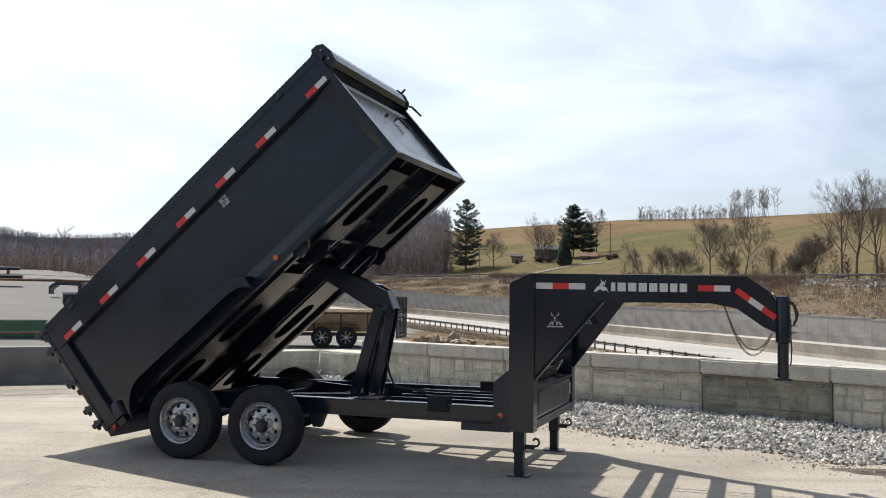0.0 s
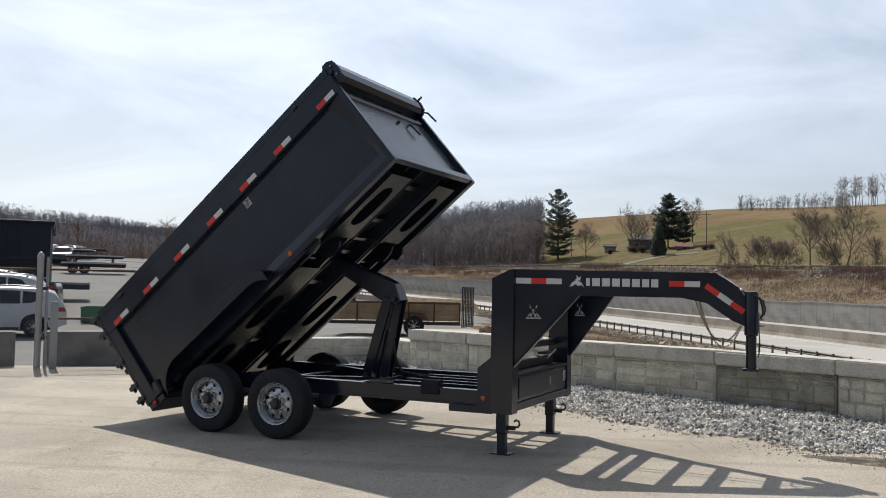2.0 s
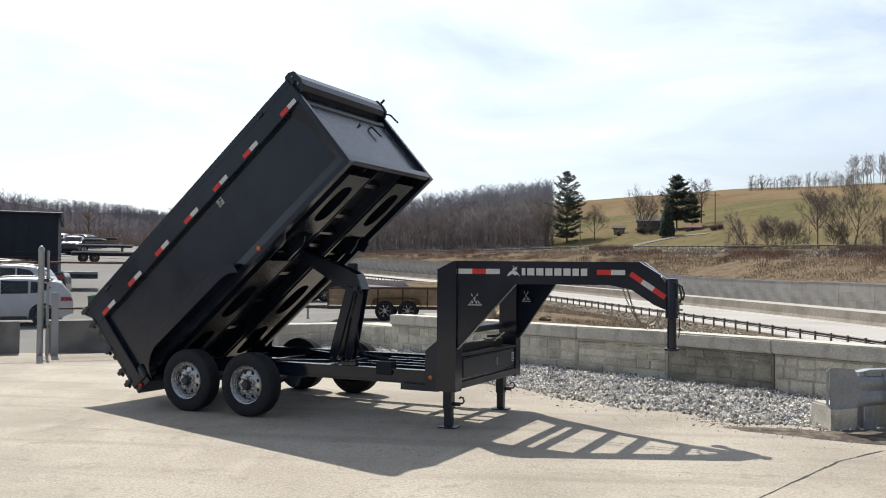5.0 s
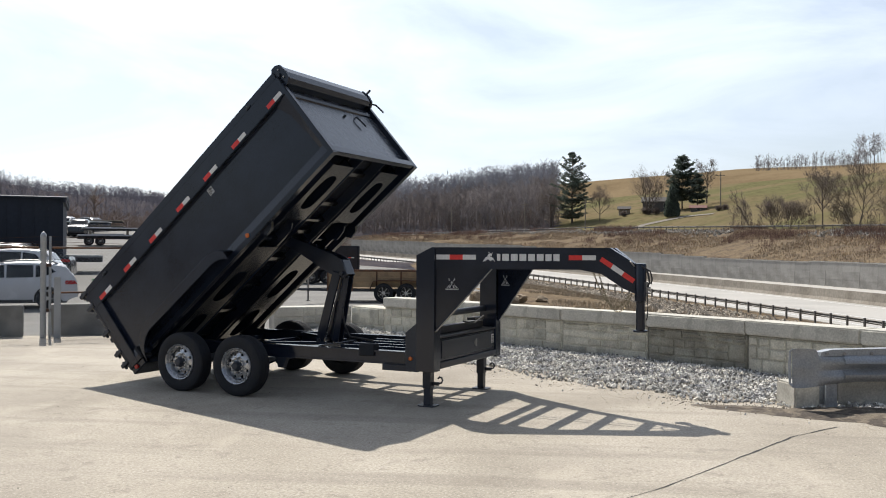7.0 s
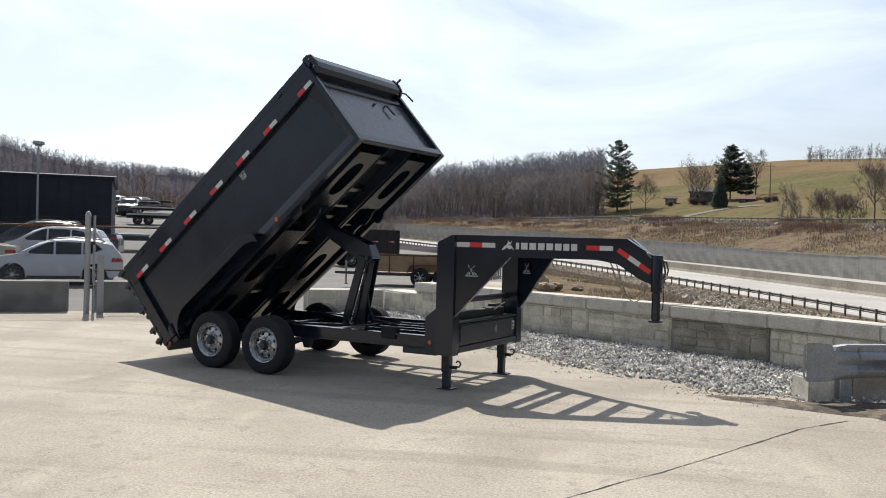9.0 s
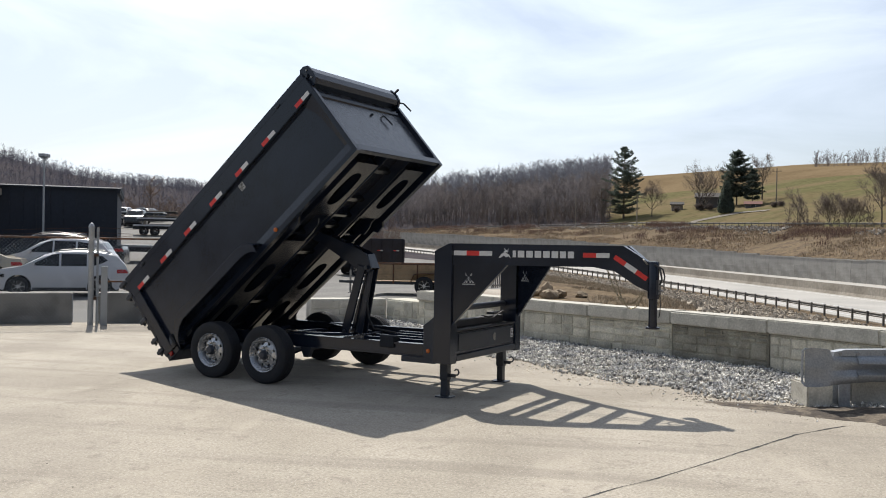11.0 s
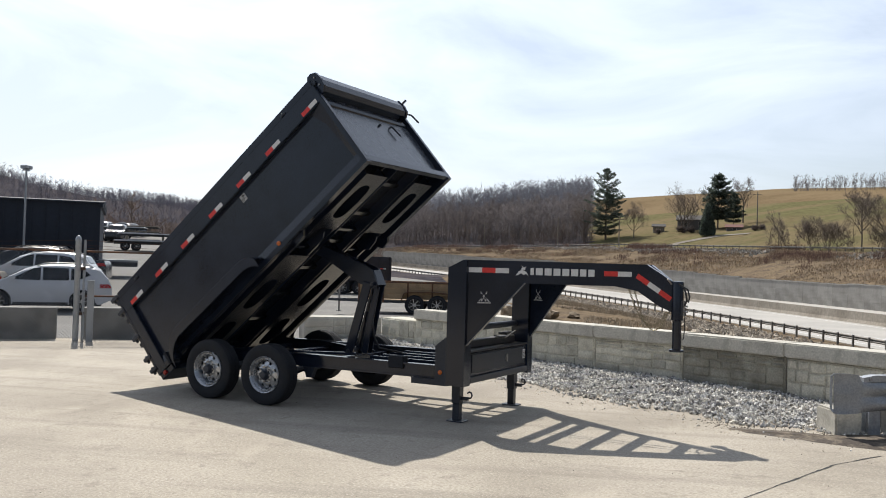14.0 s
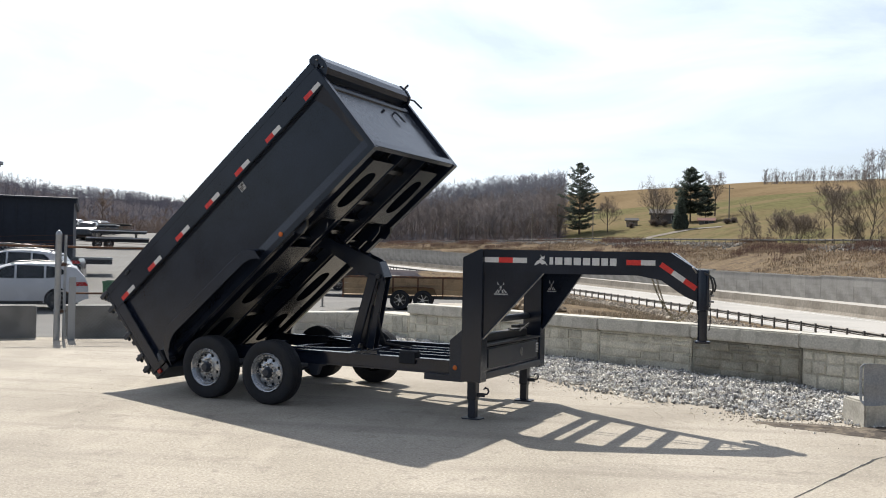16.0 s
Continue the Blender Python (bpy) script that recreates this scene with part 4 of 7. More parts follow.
        for q in ((BL + 0.045, 1.30), (BL - 0.05, 1.20), (BL + 0.05, 1.18)):
            bm = bmesh.new()
            rod(bm, (q[0], side * 0.98, q[1]), (q[0], side * 1.0, q[1]), 0.012, 6)
            part("bracket_bolt", bm, M_STEEL, housing)
    bm = bmesh.new()
    pipe(bm, [(BL + 0.03, 0.98, 1.27), (BL + 0.03, 1.03, 1.27), (BL + 0.045, 1.035, 1.31), (BL + 0.09, 1.05, 1.325)], 0.010, 8)
    rod(bm, (BL + 0.08, 1.045, 1.322), (BL + 0.135, 1.09, 1.345), 0.018, 10)
    pipe(bm, [(BL + 0.02, 0.98, 1.16), (BL + 0.04, 1.06, 1.16), (BL + 0.07, 1.09, 1.12), (BL + 0.08, 1.12, 0.97)], 0.012, 8)
    part("crank_handle", bm, M_SATIN, housing)
    # underside: two glossy plates with oval slots, a channel between, small flanges
    for side in (-1, 1):
        bm = bmesh.new()
        lo, hi = sorted((side * 0.33, side * 0.79))
        for x0, x1, slots in ((0.15, 2.40, (0.75, 1.62)), (2.92, BL - 0.20, (3.42,))):
            bm = bmesh.new()
            holed_plate(bm, x0, x1, lo, hi, 0.0, [(c, side * 0.565, 0.60, 0.27) for c in slots])
            part("slotted_floor_plate", bm, M_UNDER, body)
        bm = bmesh.new()
        lo, hi = sorted((side * 0.262, side * 0.27))
        block(bm, 0.15, BL - 0.06, lo, hi, 0.008, 0.15)
        part("channel_side", bm, M_BLACK, body)
        for w in (0.355, 0.765):
            bm = bmesh.new()
            block(bm, 0.15, BL - 0.21, side * w - 0.02, side * w + 0.02, 0.012, 0.15)
            part("floor_stringer", bm, M_BLACK, body)
        bm = bmesh.new()
        prism(bm, [(2.66, -0.01), (2.88, -0.01), (2.83, -0.07), (2.72, -0.09)], side * 0.955 - 0.02, side * 0.955 + 0.02)
        part("bed_guide", rounded(bm, 0.005), M_BLACK, body)
        bm = bmesh.new()
        prism(bm, [(2.62, -0.046), (2.90, -0.046), (2.85, -0.09), (2.70, -0.11)], side * 0.60 - 0.01, side * 0.60 + 0.01)
        part("lift_bracket", bm, M_BLACK, body)
    for x in (2.48, 2.86):
        bm = bmesh.new()
        block(bm, x - 0.02, x + 0.02, -0.95, 0.95, 0.07, 0.15)
        part("lift_crossbeam", bm, M_BLACK, body)
    for x in (0.4, 0.95, 1.5, 2.05, 2.6, 3.15, 3.7):
        bm = bmesh.new()
        block(bm, x - 0.03, x + 0.03, -0.262, 0.262, 0.10, 0.15)
        block(bm, x - 0.03, x + 0.03, -0.262, -0.10, 0.094, 0.1)
        part("floor_crossmember", bm, M_UNDER, body)
    # fenders over the wheels
    for side in (-1, 1):
        path = [(0.42, -0.06), (0.44, 0.03), (0.50, 0.12), (0.59, 0.19), (0.70, 0.225), (2.02, 0.205), (2.12, 0.18), (2.20, 0.13), (2.24, 0.08)]
        bm = bmesh.new()
        rows = []
        for x, z in path:
            rows.append([bm.verts.new((x, side * w, z + dz)) for w, dz in ((BW - 0.04, 0.0), (1.215, -0.012), (1.225, -0.022), (1.225, -0.15), (1.219, -0.15), (1.219, -0.024), (BW - 0.04, -0.006))])
        for a, b in zip(rows, rows[1:]):
            for k in range(7):
                j = (k + 1) % 7
                bm.faces.new((a[k], a[j], b[j], b[k]))
        bm.faces.new(rows[0]), bm.faces.new(rows[-1])
        part("fender", bm, M_BLACK, body)
        bm = bmesh.new()
        lo, hi = sorted((side * (BW - 0.066), side * (BW - 0.030)))
        prism(bm, [(0.34, -0.02), (0.38, 0.05), (0.46, 0.17), (0.58, 0.26), (0.70, 0.285), (2.06, 0.265), (2.20, 0.23), (2.30, 0.15), (2.34, -0.02)], lo, hi)
        part("wheel_well_plate", rounded(bm, 0.005), M_BLACK, body)
        bm = bmesh.new()
        lo, hi = sorted((side * 1.05, side * 1.235))
        block(bm, 0.36, 0.40, lo, hi, -0.10, 0.05)
        part("mud_flap", rounded(bm, 0.004), M_RUBBER, body)
    # tailgate and its ironwork
    bm = bmesh.new()
    block(bm, -0.06, -0.01, -(BW - 0.02), BW - 0.02, -0.02, 1.26)
    gate = part("tailgate", rounded(bm, 0.008), M_BLACK, body)
    for z in (0.1, 0.5, 0.9, 1.2):
        bm = bmesh.new()
        block(bm, -0.10, -0.061, -(BW - 0.03), BW - 0.03, z - 0.03, z + 0.03)
        part("gate_rib", rounded(bm, 0.006), M_BLACK, gate)
    for z in (0.10, 0.28, 0.62, 1.05, 1.27):
        bm = bmesh.new()
        block(bm, -0.14, -0.01, -(BW + 0.005), -(BW - 0.09), z - 0.025, z + 0.025)
        rod(bm, (-0.11, -(BW - 0.04), z - 0.055), (-0.11, -(BW - 0.04), z + 0.055), 0.018, 10)
        part("hinge", rounded(bm, 0.004), M_SATIN, gate)
    bm = bmesh.new()
    block(bm, -0.04, 0.22, -(BW - 0.02), BW - 0.02, -0.10, -0.02)
    bumper = part("rear_bumper", rounded(bm, 0.008), M_BLACK, body)
    bm = bmesh.new()
    block(bm, 0.05, 0.10, -(BW + 0.004), -(BW - 0.04), -0.075, -0.03)
    part("marker_lamp", bm, M_REDLENS, bumper, "red marker lamp")
    # tapes, sticker, marker lamp
    for xc in (3.89, 3.19, 2.61, 2.03, 1.43, 0.85, 0.28):
        tape(body, "reflective_tape", [(xc - 0.131, xc, M_RED), (xc, xc + 0.131, M_WHITE)], Matrix.Translation((0, -BW - 0.001, 1.03)))
    bm = bmesh.new()
    block(bm, 2.39, 2.48, -(BW - 0.059), -(BW - 0.063), 0.845, 0.94)
    plate = part("data_plate", bm, M_STAMP, body, "small silver label with dark print")
    for k, (a, b) in enumerate(((0, 0.5), (0, 0.9), (0, 0.7), (0.4, 1), (0, 0.8))):
        bm = bmesh.new()
        block(bm, 2.397 + 0.076 * a, 2.397 + 0.076 * b, -(BW - 0.0575), -(BW - 0.0588), 0.854 + 0.017 * k, 0.862 + 0.017 * k + (0.006 if k == 3 else 0))
        part("text_bar", bm, M_PLASTIC, plate)
    bm = bmesh.new()
    lathe(bm, [(0.028, -(BW - 0.002)), (0.028, -(BW + 0.008)), (0.018, -(BW + 0.014)), (0.006, -(BW + 0.016))], 20, "y", centre=(2.54, 0, 0.06))
    part("amber_marker", bm, M_AMBER, body, "round amber marker lamp")
    return body


M_UNDER = material("gloss_black_underside", (0.016, 0.0175, 0.022), 0.24, var=0.2, scale=2, fine=50, bump=0.01, spec=0.5)
dump_box = box_body(dump_trailer)


def hoist(p):
    for side in (-1, 1):
        bm = bmesh.new()
        bar(bm, (-3.93, side * 0.115, 0.56), (-3.67, side * 0.115, 1.48), 0.035, 0.12, (1, 0, 0))
        part("lift_arm", rounded(bm, 0.006), M_BLACK, p)
        bm = bmesh.new()
        lo, hi = sorted((side * 0.085, side * 0.10))
        prism(bm, [(-4.60, 1.85), (-4.56, 1.93), (-4.46, 1.95), (-3.74, 1.695), (-3.62, 1.64), (-3.53, 1.45), (-3.57, 1.40), (-3.66, 1.41), (-3.80, 1.46), (-4.36, 1.77)], lo, hi)
        part("scissor_arm", rounded(bm, 0.004), M_BLACK, p)
        bm = bmesh.new()
        bar(bm, (-3.73, side * 0.055, 0.58), (-3.57, side * 0.055, 1.43), 0.022, 0.085, (1, 0, 0))
        part("lift_link", rounded(bm, 0.005), M_BLACK, p)
    bm = bmesh.new()
    bar(bm, (-3.735, 0, 1.69), (-4.46, 0, 1.945), 0.168, 0.014, (0.3, 0, 1))
    part("arm_top_plate", bm, M_BLACK, p)
    bm = bmesh.new()
    bar(bm, (-3.615, 0, 1.635), (-3.535, 0, 1.45), 0.168, 0.012, (1, 0, 0.4))
    part("arm_front_plate", rounded(bm, 0.003), M_BLACK, p)
    bm = bmesh.new()
    bar(bm, (-3.80, 0, 1.475), (-4.36, 0, 1.785), 0.168, 0.012, (0.3, 0, 1))
    part("arm_lower_plate", bm, M_BLACK, p)
    bm = bmesh.new()
    rod(bm, (-3.80, 0.0, 0.60), (-3.70, 0.0, 1.10), 0.045, 18)
    part("hydraulic_cylinder", bm, M_SATIN, p)
    bm = bmesh.new()
    rod(bm, (-3.70, 0.0, 1.10), (-3.63, 0.0, 1.44), 0.028, 16)
    part("piston_rod", bm, M_STEEL, p)
    for q in ((-3.93, 0.60), (-3.60, 1.46), (-4.52, 1.89)):
        bm = bmesh.new()
        rod(bm, (q[0], -0.14, q[1]), (q[0], 0.14, q[1]), 0.028, 14)
        part("pivot_pin", bm, M_SATIN, p)
    bm = bmesh.new()
    pipe(bm, [(-3.64, -0.04, 1.05), (-3.60, -0.08, 0.95), (-3.57, -0.08, 0.80), (-3.52, -0.04, 0.66), (-3.2, 0.0, 0.62)], 0.012, 8)
    part("hydraulic_hose", bm, M_PLASTIC, p)


hoist(dump_trailer)

# lamps, tapes and lettering on the neck
amber = bmesh.new()
lathe(amber, [(0.025, -0.945), (0.025, -0.954), (0.016, -0.960), (0.005, -0.962)], 20, "y", centre=(-2.157, 0, 0.545))
part("amber_marker", amber, M_AMBER, dump_trailer, "round amber marker lamp")
NECK_ANGLE = math.atan2(0.443, 1)
NECK_FACE = Matrix.Translation((-1.64, -0.822, 1.682)) @ Matrix.Rotation(NECK_ANGLE, 4, "Z")


def neck_x(s):
    return (s + 1.64) / math.cos(NECK_ANGLE)


x0 = neck_x(-1.855)
tape(dump_trailer, "reflective_tape", [(x0, x0 + 0.145, M_WHITE), (x0 + 0.145, x0 + 0.29, M_RED), (x0 + 0.29, x0 + 0.435, M_WHITE)], NECK_FACE)
x0 = neck_x(-0.525)
tape(dump_trailer, "reflective_tape", [(x0, x0 + 0.147, M_RED), (x0 + 0.147, x0 + 0.295, M_WHITE)], NECK_FACE)
ARM_FACE = NECK_FACE @ Matrix.Translation((neck_x(-0.205), 0, -0.012)) @ Matrix.Rotation(radians(34), 4, "Y")
tape(dump_trailer, "reflective_tape", [(0.0, 0.145, M_RED), (0.145, 0.29, M_WHITE), (0.29, 0.435, M_RED)], ARM_FACE)

# ---- plain marks on the neck ----
x0, x1 = neck_x(-1.245), neck_x(-0.618)
widths = (0.5, 1, 1, 1, 1, 1, 0.9, 0.9)
unit = (x1 - x0) / (sum(widths) + 0.28 * 7)
for w in widths:
    bm = bmesh.new()
    a, b = x0, x0 + w * unit
    block(bm, a, b, -0.0015, 0.001, -0.038, 0.038)
    part("mark_bar", bm, M_DECAL, dump_trailer, "plain silver bar").matrix_local = NECK_FACE @ Matrix.Translation((0, -0.002, 0))
    x0 += (w + 0.28) * unit


def emblem(parent, m, size):
    """A plain angular mark with two horns."""
    bm = bmesh.new()
    for o in ([(-0.62, -0.42), (-0.36, -0.02), (0.0, 0.16), (0.40, -0.08), (0.60, -0.46), (0.36, -0.24), (0.12, -0.36), (-0.10, -0.18), (-0.34, -0.36)],
              [(-0.16, 0.16), (0.30, 0.12), (0.20, 0.40), (0.02, 0.34)], [(0.24, 0.30), (0.34, 0.52), (0.30, 0.24)], [(0.0, 0.34), (-0.08, 0.56), (0.08, 0.40)]):
        prism(bm, [(p * size, q * size) for p, q in o], -0.0015, 0.001, "y")
    ob = part("emblem", bm, M_DECAL, parent, "plain silver angular mark")
    ob.matrix_local = m


emblem(dump_trailer, NECK_FACE @ Matrix.Translation((neck_x(-1.325), -0.002, 0.0)), 0.115)


def stamp(parent, m, size):
    """A small angular mark: two horns over a spreading body, on a bar."""
    bm = bmesh.new()
    for o in ([(-0.10, 0.22), (0.12, 0.22), (0.07, 0.40), (-0.05, 0.40)], [(-0.08, 0.42), (-0.30, 0.52), (-0.27, 0.78), (-0.20, 0.56)], [(0.10, 0.42), (0.30, 0.52), (0.30, 0.78), (0.22, 0.56)],
              [(-0.14, 0.24), (-0.22, 0.10), (-0.50, -0.22), (-0.34, -0.22)], [(0.16, 0.24), (0.26, 0.10), (0.60, -0.22), (0.42, -0.22)],
              [(-0.06, 0.18), (0.06, 0.18), (0.02, -0.05)], [(-0.22, -0.02), (-0.08, 0.06), (-0.12, -0.22), (-0.26, -0.22)], [(0.10, 0.06), (0.24, -0.02), (0.28, -0.22), (0.12, -0.22)]):
        prism(bm, [(p * size, q * size) for p, q in o], -0.0015, 0.001, "y")
    block(bm, -0.60 * size, 0.68 * size, -0.001, 0.001, -0.40 * size, -0.29 * size)
    ob = part("emblem", bm, M_STAMP, parent, "small worn silver mark above two bars")
    ob.matrix_local = m


for side in (-1, 1):
    flip = NECK_FACE if side < 0 else Matrix.Translation((-1.64, 0.80 - 0.08, 1.682)) @ Matrix.Rotation(-NECK_ANGLE, 4, "Z")
    stamp(dump_trailer, flip @ Matrix.Translation((neck_x(-1.70), 0.014 if side < 0 else -0.02, -0.315)), 0.115)

# ---- gravel strip, its earth edge, the joint in the paving ----
EDGE = [(-3.6, 15.8), (-1.2, 14.0), (0.23, 12.25), (1.31, 11.05), (2.49, 9.75), (3.45, 9.12), (4.33, 8.75), (5.1, 8.35), (6.3, 7.7)]


def pebble(rnd, size):
    """A broken stone as eight faces round uneven corners."""
    p = [Vector(d) * size * rnd.uniform(0.6, 1.15) for d in ((1, 0, 0), (-1, 0, 0), (0, 1, 0), (0, -1, 0), (0, 0, 0.7), (0, 0, -0.6))]
    rot = Euler((rnd.uniform(0, 6), rnd.uniform(0, 6), rnd.uniform(0, 6))).to_matrix()
    f = [(0, 2, 4), (2, 1, 4), (1, 3, 4), (3, 0, 4), (2, 0, 5), (1, 2, 5), (3, 1, 5), (0, 3, 5)]
    return [rot @ q for q in p], f


def scatter(name, places, size, mat, seed, label, category):
    rnd = random.Random(seed)
    verts, faces = [], []
    for x, y, z in places:
        p, f = pebble(rnd, size * rnd.uniform(0.55, 1.5))
        n = len(verts)
        verts += [(q.x + x, q.y + y, q.z + z) for q in p]
        faces += [tuple(i + n for i in t) for t in f]
    return stuff(name, verts, faces, mat, None, label, category)


def edge_y(x):
    return along(EDGE, x)


def wall_y(x):
    return along([(-4.4, 16.4), (-2.74, 17.4)] + WALL_LINE, x)


M_SAND = material("tan_grit", (0.46, 0.39, 0.29), 0.95, var=0.2, scale=4, fine=40, bump=0.2, by_island=0.4)
rg = random.Random(8)
places = []
while len(places) < 25000:
    x = rg.uniform(-3.4, 5.6)
    a, b = edge_y(x), wall_y(x)
    f = rg.random() ** 1.15
    y = b + 0.03 + (a - b) * f + (0.5 * noise.noise((x * 1.5, f * 2, 0)) * f)
    if f > 0.86 and rg.random() < 0.6:
        continue
    h = 0.012 + 0.085 * (1 - f) ** 0.7 + 0.03 * noise.noise((x * 2, y * 2, 3))
    places.append((x, y, max(0.008, h * rg.uniform(0.6, 1.1))))
scatter("gravel_strip", places, 0.026, M_GRAVEL, 4, "strip of pale crushed limestone along the wall", "gravel")
places = []
for _ in range(140):
    x = rg.uniform(-2.5, 5.8)
    y = edge_y(x) - abs(rg.gauss(0, 0.35))
    places.append((x, y, 0.004))
scatter("loose_stones", places, 0.016, M_GRAVEL, 5, "loose stones strewn off the gravel onto the paving", "gravel")
places = []
for _ in range(1300):
    x = rg.uniform(-3.2, 5.8)
    places.append((x, edge_y(x) - abs(rg.gauss(0, 0.55)) + 0.1, 0.002))
scatter("sandy_grit", places, 0.007, M_SAND, 7, "sandy grit washed off the gravel onto the paving", "grit")
places = [(rg.uniform(-6, 6), rg.uniform(1.5, 11), 0.003) for _ in range(160)]
scatter("grit", places, 0.005, M_DIRT, 6, "scattered dark grit on the paving", "grit")


def patch_of_earth(name, centre, rx, ry, turn, z, mat, label, seed):
    bm = bmesh.new()
    rnd = random.Random(seed)
    c = bm.verts.new((0, 0, z + 0.03))
    ring = []
    for k in range(48):
        a = 2 * math.pi * k / 48
        r = 1 + 0.25 * noise.noise((math.cos(a) * 2 + seed, math.sin(a) * 2, 0)) + rnd.uniform(-0.06, 0.06)
        ring.append(bm.verts.new((rx * r * math.cos(a), ry * r * math.sin(a), 0.002)))
    mid = [bm.verts.new((v.co.x * 0.6, v.co.y * 0.6, z + 0.02 * rnd.random())) for v in ring]
    for k in range(48):
        j = (k + 1) % 48
        bm.faces.new((ring[k], ring[j], mid[j], mid[k]))
        bm.faces.new((mid[k], mid[j], c))
    ob = part(name, bm, mat, None, label, smooth=60)
    ob.matrix_world = Matrix.Translation((*centre, 0.0)) @ Matrix.Rotation(turn, 4, "Z")
    return tagged(ob, category="soil", kind="structure")


patch_of_earth("earth_edge", (4.9, 8.15), 1.6, 0.30, -0.35, 0.006, M_DIRT, "dark damp earth at the foot of the gravel", 3)
patch_of_earth("earth_bed", (6.2, 8.1), 1.6, 0.75, -0.2, 0.04, M_DIRT, "dark earth round the guardrail's foot", 9)


places = []
for _ in range(800):
    x = rg.uniform(3.2, 6.6)
    places.append((x, edge_y(x) - 0.2 + rg.gauss(0, 0.24), 0.003))
scatter("soil_crumbs", places, 0.008, M_DIRT, 16, "dark soil crumbs and broken twigs along the gravel's foot", "soil")


def joint(points, width, name, label, seed):
    rnd = random.Random(seed)
    bm = bmesh.new()
    pts = []
    for a, b in zip(points, points[1:]):
        a, b = Vector((*a, 0)), Vector((*b, 0))
        n = max(2, int((b - a).length / 0.05))
        pts += [a.lerp(b, i / n) for i in range(n)]
    pts.append(Vector((*points[-1], 0)))
    prev = None
    for i, p in enumerate(pts):
        d = (pts[min(i + 1, len(pts) - 1)] - pts[max(i - 1, 0)]).normalized()
        o = Vector((-d.y, d.x, 0))
        wob = o * 0.012 * noise.noise((i * 0.15, seed, 0)) + o * rnd.uniform(-0.002, 0.002)
        w = width * rnd.uniform(0.45, 1.2) * (0.4 + 0.9 * abs(noise.noise((i * 0.07, seed, 5))) * 2)
        cur = [bm.verts.new(p + wob + o * w / 2 + Vector((0, 0, 0.003))), bm.verts.new(p + wob - o * w / 2 + Vector((0, 0, 0.003)))]
        if prev:
            bm.faces.new((prev[0], prev[1], cur[1], cur[0]))
        prev = cur
    return tagged(part(name, bm, M_SEAM, None, label), category="joint", kind="structure")


joint([(0.2, 1.0), (1.5, 3.1), (2.40, 4.40), (2.82, 4.94), (3.31, 5.67), (4.02, 6.74), (4.13, 6.92), (4.73, 7.54)], 0.022, "paving_joint", "cracked black joint running across the paving", 2)

